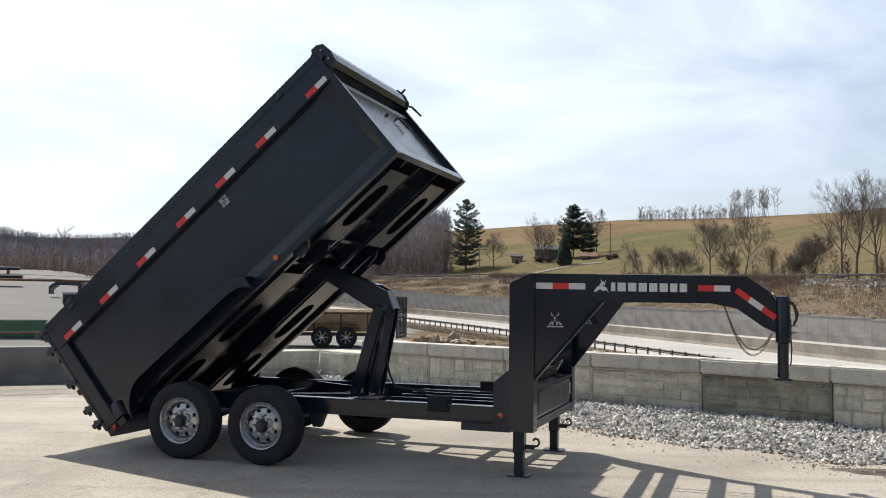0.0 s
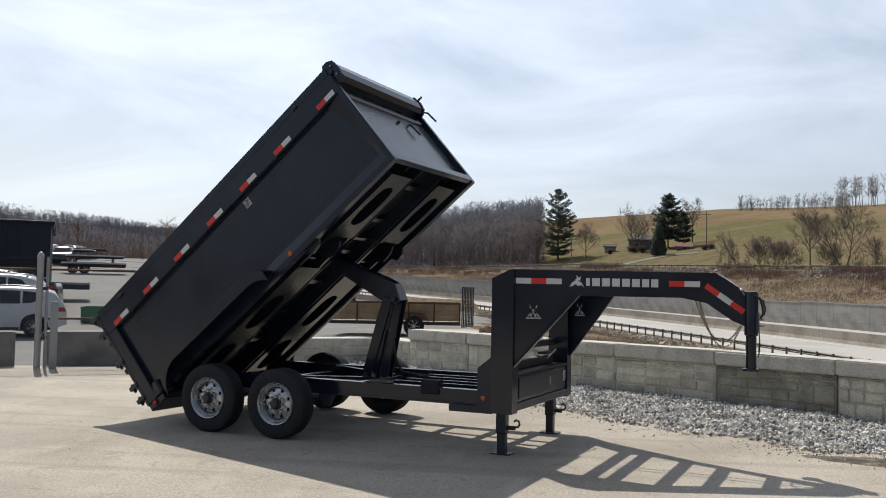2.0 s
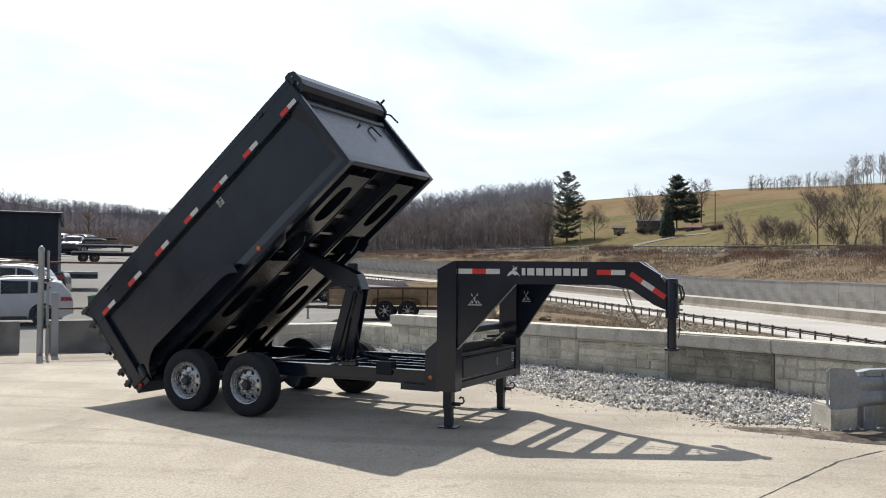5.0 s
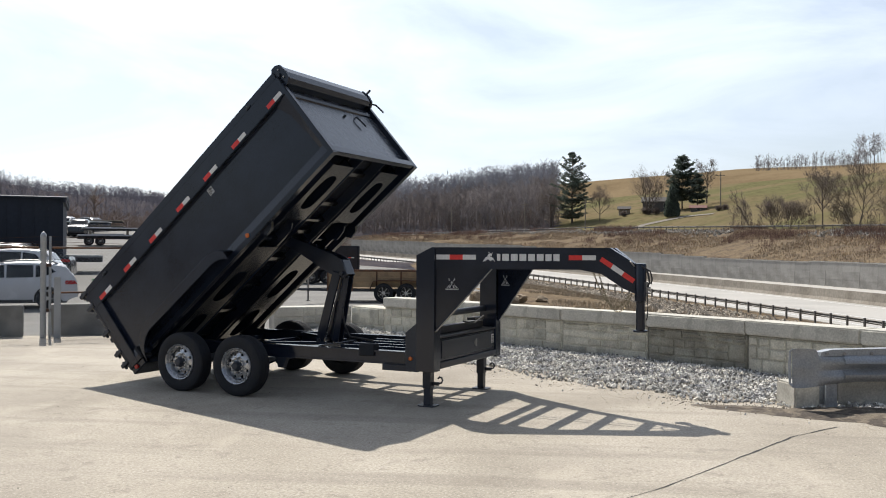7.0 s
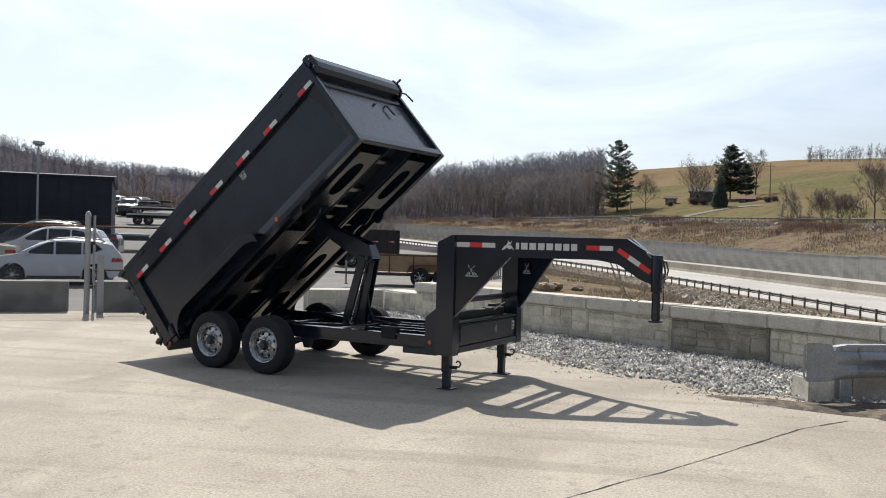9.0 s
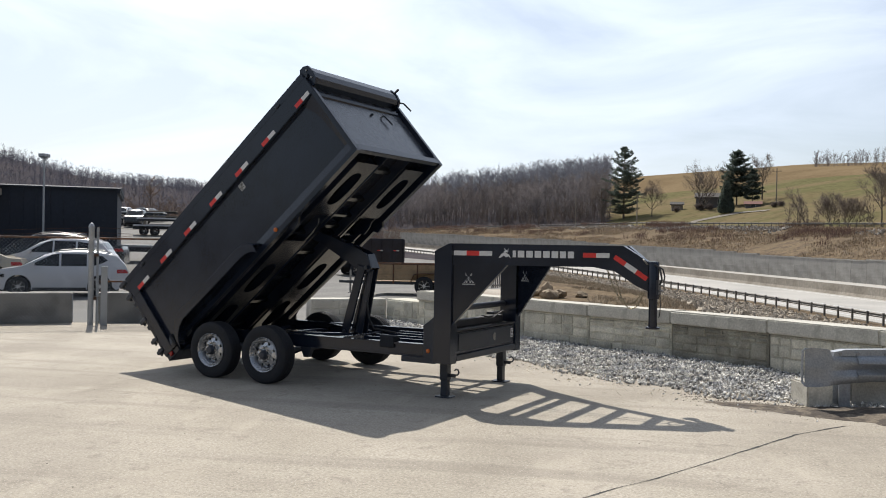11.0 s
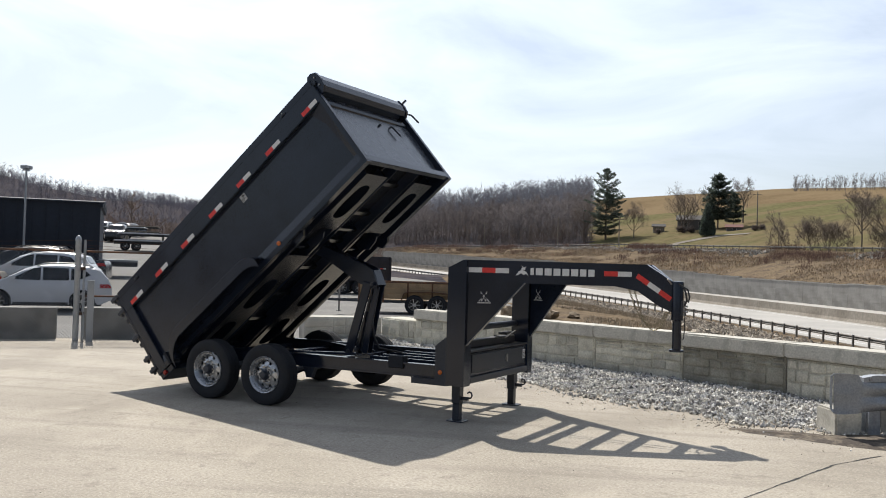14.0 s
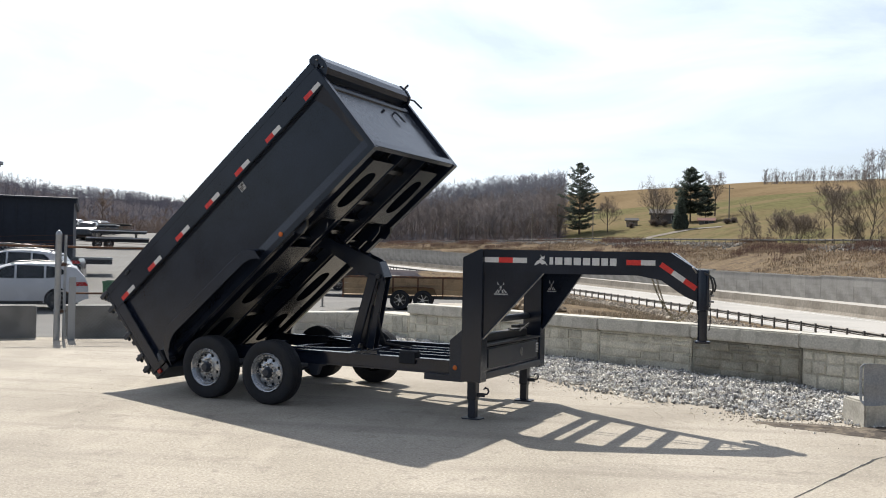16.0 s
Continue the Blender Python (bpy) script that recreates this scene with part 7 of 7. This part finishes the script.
def car(x, y, heading, paint, label, kind="suv", length=4.7, width=1.82, height=1.68, category="car", group="parked cars"):
    """A parked car; its nose points along +x before it is turned by heading."""
    g = thing("parked_car", Matrix.Translation((x, y, land_z(x, y))) @ Matrix.Rotation(heading, 4, "Z"), label, category, group)
    table, belt0, l0, h0, panes, screen, tail = SHAPES[kind]
    L, W, H = length, width / 2, height
    kx, kz = L / l0, H / h0
    r = 0.36
    low = 0.24
    belt = belt0 * kz
    fx, rx = L * 0.5 - 0.95, -L * 0.5 + 1.0

    def top(px_):
        return along(table, (L / 2 - px_) / kx) * kz

    def bottom(px_):
        z = low + 0.16 * smoothstep(L / 2 - 0.5, L / 2, abs(px_))
        for cx in (rx, fx):
            d = abs(px_ - cx)
            if d < 0.43:
                z = max(z, r + math.sqrt(0.43 ** 2 - d * d) * 0.98)
        return z

    def half(px_, z):
        plan = 1 - 0.20 * smoothstep(L / 2 - 0.75, L / 2, abs(px_)) ** 1.5
        swell = 0.95 + 0.05 * smoothstep(low, 0.6, z) - 0.035 * smoothstep(0.75, belt, z)
        return W * plan * (swell - 0.19 * max(0, z - belt) / (H - belt))

    xs = set(np.linspace(-L / 2, L / 2, 41).round(3)) | {round(L / 2 - u * kx, 3) for u, _ in table}
    for cx in (rx, fx):
        xs |= {round(cx + 0.43 * math.cos(a), 3) for a in np.linspace(0.02, math.pi - 0.02, 15)}
    bm = bmesh.new()
    rings = []
    for px_ in sorted(xs):
        b, t = bottom(px_), top(px_)
        b = min(b, t - 0.06)
        m = min(belt, t - 0.03)
        zs = [b, b + (m - b) * 0.35, b + (m - b) * 0.7, m, m + (t - m) * 0.45, m + (t - m) * 0.85]
        side = [(half(px_, z), z) for z in zs] + [(half(px_, t) * 0.88, t - 0.004), (half(px_, t) * 0.45, t + 0.012)]
        ring = [bm.verts.new((px_, -yy, z)) for yy, z in side] + [bm.verts.new((px_, yy, z)) for yy, z in side[::-1]]
        rings.append(ring)
    for a, b in zip(rings, rings[1:]):
        for i in range(len(a)):
            j = (i + 1) % len(a)
            bm.faces.new((a[i], a[j], b[j], b[i]))
    bm.faces.new(rings[0]), bm.faces.new(rings[-1])
    part("body", bm, paint, g, smooth=38)
    for side in (-1, 1):
        for pane in panes:
            q = [(L / 2 - a * kx, b * kz) for a, b in pane]
            bm = bmesh.new()
            lo = [bm.verts.new((p, side * (half(p, z) + 0.007), z)) for p, z in q]
            hi = [bm.verts.new((p, side * (half(p, z) - 0.02), z)) for p, z in q]
            bm.faces.new(lo), bm.faces.new(hi)
            for i in range(len(lo)):
                j = (i + 1) % len(lo)
                bm.faces.new((lo[i], lo[j], hi[j], hi[i]))
            part("side_window", bm, M_GLASS, g)
        mx = L / 2 - (panes[0][0][0] + 0.12) * kx
        bm = bmesh.new()
        y0, y1 = sorted((side * (half(mx, belt) - 0.01), side * (half(mx, belt) + 0.20)))
        block(bm, mx - 0.07, mx + 0.09, y0, y1, belt + 0.03, belt + 0.18)
        part("door_mirror", rounded(bm, 0.03, 2), paint, g)
        for name, u0, u1, za, zb, mat, lab in (("tail_lamp", L - 0.42, L - 0.04, belt - 0.20, belt - 0.06, M_REDLENS, "red tail lamp"), ("headlamp", 0.10, 0.50, 0.70 * kz, 0.82 * kz, M_GLASS, "")):
            bm = bmesh.new()
            rows = []
            for u in np.linspace(u0, u1, 6):
                px_ = L / 2 - u
                zt = min(zb, top(px_) - 0.03)
                rows.append([bm.verts.new((px_, side * (half(px_, z) + o), z)) for o, z in ((0.008, min(za, zt - 0.02)), (0.008, zt), (-0.03, zt), (-0.03, min(za, zt - 0.02)))])
            for a, b in zip(rows, rows[1:]):
                for i in range(4):
                    j = (i + 1) % 4
                    bm.faces.new((a[i], a[j], b[j], b[i]))
            bm.faces.new(rows[0]), bm.faces.new(rows[-1])
            part(name, bm, mat, g, lab)
        bm = bmesh.new()
        y0, y1 = sorted((side * (half(0, 0.3) - 0.03), side * (half(0, 0.3) + 0.010)))
        block(bm, rx + 0.46, fx - 0.46, y0, y1, low - 0.03, low + 0.09)
        part("sill", bm, M_PLASTIC, g)
        for px_ in (L / 2 - (panes[0][1][0] + 0.035) * kx, L / 2 - (panes[1][1][0] + 0.035) * kx):
            bm = bmesh.new()
            y0, y1 = sorted((side * (W - 0.035), side * (W - 0.012)))
            block(bm, px_ + 0.10, px_ + 0.25, y0, y1, belt - 0.17, belt - 0.14)
            part("door_handle", bm, paint, g)
        for cx in (rx, fx):
            car_wheel(g, cx, side * (W - 0.14), r, side)
        if kind == "suv":
            bm = bmesh.new()
            pipe(bm, [(L / 2 - u * kx, side * W * 0.70, top(L / 2 - u * kx) + dz) for u, dz in ((2.15, -0.01), (2.35, 0.05), (3.0, 0.06), (3.8, 0.05), (4.0, -0.01))], 0.018, 6)
            part("roof_rail", bm, M_STEEL, g)
    for name, (u0, u1) in (("windscreen", screen), ("rear_window", tail)):
        bm = bmesh.new()
        rows = []
        for u in np.linspace(u0, u1, 5):
            px_ = L / 2 - u * kx
            z = top(px_)
            rows.append([bm.verts.new((px_, f * half(px_, z) * 0.86, z + dz + 0.010)) for f, dz in ((-1, 0.004), (-0.5, 0.016), (0.5, 0.016), (1, 0.004), (1, -0.03), (-1, -0.03))])
        for a, b in zip(rows, rows[1:]):
            for i in range(6):
                j = (i + 1) % 6
                bm.faces.new((a[i], a[j], b[j], b[i]))
        bm.faces.new(rows[0]), bm.faces.new(rows[-1])
        part(name, bm, M_GLASS, g)
    bm = bmesh.new()
    block(bm, -L / 2 + 0.35, L / 2 - 0.35, -W + 0.14, W - 0.14, 0.2, 0.6)
    part("underbody", bm, M_PLASTIC, g)
    if kind == "pickup":
        bm = bmesh.new()
        block(bm, -L / 2 + 0.12, L / 2 - 3.62 * kx, -W * 0.8, W * 0.8, 1.21 * kz, 1.225 * kz)
        part("bed_cover", bm, M_PLASTIC, g)
    return g


HEAD = math.atan2(-0.36, -0.93)
car(-17.75, 27.4, HEAD + 0.17, M_CARWHITE, "white sport utility car parked behind the fence", "suv", 4.65, 1.84, 1.66)
car(-23.2, 28.9, HEAD + 0.1, M_CARBEIGE, "beige saloon car parked beside the white one", "sedan", 4.7, 1.8, 1.46)
car(-21.0, 31.9, HEAD, M_CARWHITE, "white van-like car in the row by the shed", "suv", 4.6, 1.86, 1.82)
car(-23.4, 34.2, HEAD + 0.05, M_CARDARK, "dark sport utility car parked before the shed", "suv", 4.8, 1.9, 1.85)
car(-27.4, 30.2, HEAD + 0.1, M_CARGREY, "grey estate car in the row by the shed", "suv", 4.7, 1.82, 1.6)
car(-23.3, 36.3, HEAD, M_CARDARK, "dark pickup truck before the shed's corner", "pickup", 5.0, 1.95, 1.85)
car(*polar(30.9, 112), -1.4, M_CARWHITE, "white pickup truck far back in the lot", "pickup", 5.4, 1.95, 1.85)
car(*polar(30.1, 100), -1.2, M_CARDARK, "dark pickup truck far back in the lot", "pickup", 5.4, 1.95, 1.85)
car(*polar(29.4, 118), -0.4, M_CARDARK, "dark car at the lot's far edge", "suv", 4.7, 1.85, 1.7)


def flatbed(x, y, turn, length, deck_mat, label, neck=True, stacked=False):
    z = land_z(x, y)
    g = thing("flatbed_trailer", Matrix.Translation((x, y, z)) @ Matrix.Rotation(turn, 4, "Z"), label, "trailer", "trailers in the lot")
    bm = bmesh.new()
    block(bm, -length / 2, length / 2, -1.2, 1.2, 0.80, 0.92)
    part("deck", rounded(bm, 0.01), deck_mat, g)
    for w in (-0.6, 0.6):
        bm = bmesh.new()
        block(bm, -length / 2, length / 2, w - 0.06, w + 0.06, 0.55, 0.798)
        part("frame_rail", bm, M_SATIN, g)
    for s in (-1.6, -0.7):
        for side in (-1, 1):
            car_wheel(g, s, side * 1.0, 0.38, side)
    for k in range(int(length / 0.6)):
        bm = bmesh.new()
        block(bm, -length / 2 + 0.3 + k * 0.6, -length / 2 + 0.36 + k * 0.6, -1.24, 1.24, 0.70, 0.797)
        part("crossmember", bm, M_SATIN, g)
    if stacked:
        bm = bmesh.new()
        block(bm, -length / 2 + 0.3, length / 2 - 0.2, -1.1, 1.1, 1.42, 1.52)
        part("upper_deck", rounded(bm, 0.02), deck_mat, g)
        for w in (-0.6, 0.6):
            bm = bmesh.new()
            block(bm, -length / 2 + 0.3, length / 2 - 0.2, w - 0.05, w + 0.05, 1.28, 1.418)
            part("upper_rail", bm, M_SATIN, g)
        for s in (-0.3, 0.3):
            for w in (-0.6, 0.6):
                bm = bmesh.new()
                block(bm, s * length - 0.06, s * length + 0.06, w - 0.06, w + 0.06, 0.921, 1.279)
                part("packing_timber", bm, M_TIMBER, g)
    if neck:
        bm = bmesh.new()
        prism(bm, [(length / 2 - 0.1, 0.8), (length / 2 + 0.15, 0.8), (length / 2 + 0.15, 1.45), (length / 2 + 1.5, 1.5), (length / 2 + 1.9, 1.2), (length / 2 + 1.9, 0.9), (length / 2 + 2.0, 0.9), (length / 2 + 2.0, 1.4), (length / 2 + 1.5, 1.75), (length / 2 - 0.1, 1.75)], -0.4, 0.4)
        part("gooseneck", bm, M_SATIN, g)
        bm = bmesh.new()
        for w in (-0.5, 0.5):
            block(bm, length / 2 - 0.2, length / 2 - 0.1, w - 0.05, w + 0.05, 0.0, 0.8)
        part("landing_leg", bm, M_SATIN, g)


flatbed(*polar(20.9, 66), 3.25, 7.0, M_TIMBER, "black gooseneck flatbed trailer with a timber deck")
flatbed(*polar(22.9, 59), 0.3, 4.0, M_CARWHITE, "white-decked tilt trailer in the lot", False)
flatbed(*polar(28.5, 82), 0.55, 5.0, M_CARWHITE, "two white-decked flatbed trailers stacked in the lot", False, True)
flatbed(*polar(30.0, 103), 0.3, 6.0, M_DECAL, "two pale-decked flatbed trailers stacked in the lot", False, True)
flatbed(*polar(29.2, 110), 0.4, 6.0, M_TIMBER, "two timber-decked trailers stacked in the lot", False, True)
flatbed(-25.05, 42.5, 0.52, 4.5, M_GALV, "aluminium flatbed trailer standing by itself", False)

# low green skip
sk = thing("skip", Matrix.Translation((-17.0, 33.7, 0)) @ Matrix.Rotation(0.4, 4, "Z"), "low dark-green steel skip in the lot", "skip")
bm = bmesh.new()
block(bm, -0.85, 1.3, -0.7, -0.64, 0.02, 0.58), block(bm, -0.85, 1.3, 0.64, 0.7, 0.02, 0.58), block(bm, -0.85, -0.79, -0.64, 0.64, 0.02, 0.58), block(bm, 1.24, 1.3, -0.64, 0.64, 0.02, 0.58), block(bm, -0.85, 1.3, -0.7, 0.7, 0, 0.06)
part("shell", bm, M_GREEN, sk)
for y in (-0.72, 0.72):
    bm = bmesh.new()
    block(bm, -0.87, 1.32, y - 0.03, y + 0.03, 0.53, 0.61)
    part("rim", bm, M_GREEN, sk)


# black dump trailer beyond the wall
def far_dump_trailer():
    m = Matrix.Translation((-12.0, 47.6, land_z(-12.0, 47.6))) @ Matrix.Rotation(0.55, 4, "Z")
    g = thing("parked_dump_trailer", m, "black high-sided dump trailer parked beyond the wall", "dump trailer")
    bm = bmesh.new()
    block(bm, -1.9, 1.9, -1.0, 1.0, 0.75, 2.15)
    part("box", rounded(bm, 0.02), M_BLACK, g)
    for k in range(7):
        bm = bmesh.new()
        x = -1.85 + k * 0.615
        block(bm, x - 0.04, x + 0.04, -1.06, -1.002, 0.75, 2.12)
        part("rib", bm, M_BLACK, g)
    for k in range(4):
        bm = bmesh.new()
        y = -0.9 + k * 0.6
        block(bm, 1.902, 1.96, y - 0.04, y + 0.04, 0.75, 2.12)
        part("rib", bm, M_BLACK, g)
    for k in range(4):
        for j, mat in enumerate((M_RED, M_WHITE)):
            bm = bmesh.new()
            block(bm, -1.6 + k * 0.95 + j * 0.17, -1.44 + k * 0.95 + j * 0.17, -1.066, -1.061, 1.45, 1.50)
            part("reflective_tape", bm, mat, g, "reflective tape")
    bm = bmesh.new()
    for w in (-0.6, 0.6):
        block(bm, -2.0, 3.2, w - 0.05, w + 0.05, 0.5, 0.72)
    part("frame", bm, M_SATIN, g)
    for s in (-0.9, 0.0):
        for side in (-1, 1):
            car_wheel(g, s, side * 1.1, 0.38, side)


far_dump_trailer()


# utility trailer with plank sides and a mesh tail ramp
def utility_trailer():
    m = Matrix.Translation((-4.55, 29.78, 0)) @ Matrix.Rotation(0.13, 4, "Z")
    g = thing("utility_trailer", m, "utility trailer with plank sides parked beyond the wall", "utility trailer")
    x0, x1, w = -2.0, 2.35, 0.80
    bm = bmesh.new()
    block(bm, x0, x1, -w, w, 0.44, 0.50)
    part("deck", bm, M_WOOD, g)
    for side in (-1, 1):
        y = side * (w + 0.02)
        for k in range(3):
            bm = bmesh.new()
            block(bm, x0 + 0.02, x1 - 0.02, y - 0.018, y + 0.018, 0.52 + k * 0.185, 0.695 + k * 0.185)
            part("side_plank", rounded(bm, 0.004), M_WOOD, g)
        bm = bmesh.new()
        block(bm, x0, x1, y - 0.03, y + 0.03, 1.08, 1.13)
        part("top_rail", bm, M_RUST, g)
        bm = bmesh.new()
        block(bm, x0, x1, y - 0.035, y + 0.035, 0.38, 0.47)
        part("bottom_rail", bm, M_SATIN, g)
        for k in range(6):
            bm = bmesh.new()
            x = x0 + 0.03 + k * (x1 - x0 - 0.06) / 5
            block(bm, x - 0.025, x + 0.025, y - 0.028 + side * 0.02, y + 0.028 + side * 0.02, 0.40, 1.1)
            part("stake", bm, M_RUST, g)
        for s in (0.0, 0.79):
            car_wheel(g, s, side * (w + 0.16), 0.34, side)
        bm = bmesh.new()
        rows = []
        for x, z in ((-0.48, 0.48), (-0.36, 0.76), (0.0, 0.80), (0.79, 0.80), (1.15, 0.76), (1.27, 0.48)):
            rows.append([bm.verts.new((x, side * a, z + dz)) for a, dz in ((w + 0.03, 0), (w + 0.30, 0), (w + 0.30, -0.02), (w + 0.03, -0.02))])
        for a, b in zip(rows, rows[1:]):
            for k in range(4):
                j = (k + 1) % 4
                bm.faces.new((a[k], a[j], b[j], b[k]))
        bm.faces.new(rows[0]), bm.faces.new(rows[-1])
        part("fender", bm, M_RUST, g)
    for k in range(8):
        bm = bmesh.new()
        y = -w + k * 2 * w / 7
        xr = x1 + 0.05 + 0.27 * (y + w)
        block(bm, xr - 0.02, xr + 0.02, y - 0.02, y + 0.02, 0.30, 1.68)
        part("ramp_bar", bm, M_SATIN, g)
    for z in (0.40, 1.04, 1.66):
        bm = bmesh.new()
        bar(bm, (x1 + 0.085, -w - 0.02, z), (x1 + 0.085 + 0.54 * w, w + 0.02, z), 0.03, 0.04)
        part("ramp_crossbar", bm, M_SATIN, g)
    bm = bmesh.new()
    bar(bm, (x0, -0.5, 0.42), (x0 - 1.2, 0, 0.42), 0.06, 0.09), bar(bm, (x0, 0.5, 0.42), (x0 - 1.2, 0, 0.42), 0.06, 0.09)
    part("drawbar", bm, M_SATIN, g)
    bm = bmesh.new()
    rod(bm, (x0 - 0.8, 0.0, 0.02), (x0 - 0.8, 0.0, 0.85), 0.035, 10)
    rod(bm, (x0 - 0.8, 0, 0.0), (x0 - 0.8, 0, 0.03), 0.09, 10)
    part("jockey_jack", bm, M_STEEL, g)


utility_trailer()


# the dark metal shed and the yard lamp
def shed():
    m = Matrix.Translation((-22.2, 38.3, 0.3)) @ Matrix.Rotation(math.atan2(0.5, 0.87), 4, "Z")
    g = thing("metal_shed", m, "long low shed clad in dark ribbed metal at the lot's edge", "shed")
    bm = bmesh.new()
    block(bm, -20, 0, 0, 9, -0.5, 4.0)
    part("wall", bm, M_BUILD, g)
    bm = bmesh.new()
    prism(bm, [(-0.15, 3.98), (9.15, 3.98), (9.15, 4.05), (4.5, 4.35), (-0.15, 4.05)], -20.1, 0.15, "x")
    part("roof", bm, M_BUILD, g)
    rm = None
    for k in range(33):
        if rm is None:
            bm = bmesh.new()
            block(bm, -0.04, 0.04, -0.03, 0.0, -0.4, 3.96)
            ob = part("cladding_rib", bm, M_BUILD, g)
            rm = ob.data
        else:
            ob = new("cladding_rib", rm)
            ob.parent = g
        ob.matrix_local = Matrix.Translation((-k * 0.6 - 0.1, 0, 0))
    bm = bmesh.new()
    block(bm, -20, -5.2, -1.4, -0.05, 3.55, 3.85)
    part("canopy", bm, material("tan_canopy", (0.30, 0.26, 0.21), 0.7, scale=1, fine=10), g, "tan canopy edge")
    bm = bmesh.new()
    block(bm, -0.0, 0.12, -0.25, 9.2, 3.80, 4.02)
    part("gutter", bm, M_BUILD, g)


shed()
lamp = thing("yard_lamp", Matrix.Translation((-24.1, 35.2, land_z(-24.1, 35.2) - 0.2)), "tall galvanised yard lamp with twin flood heads", "street lamp")
bm = bmesh.new()
rod(bm, (0, 0, 0), (0, 0, 5.48), 0.06, 10, 0.045)
part("pole", bm, M_GALV, lamp)
bm = bmesh.new()
block(bm, -0.04, 0.04, -0.22, 0.22, 5.45, 5.52)
part("bracket", bm, M_GALV, lamp)
for k in (-1, 1):
    bm = bmesh.new()
    block(bm, -0.16, 0.16, k * 0.14 - 0.11, k * 0.14 + 0.11, 5.53, 5.70)
    part("flood_head", rounded(bm, 0.03), M_GALV, lamp)
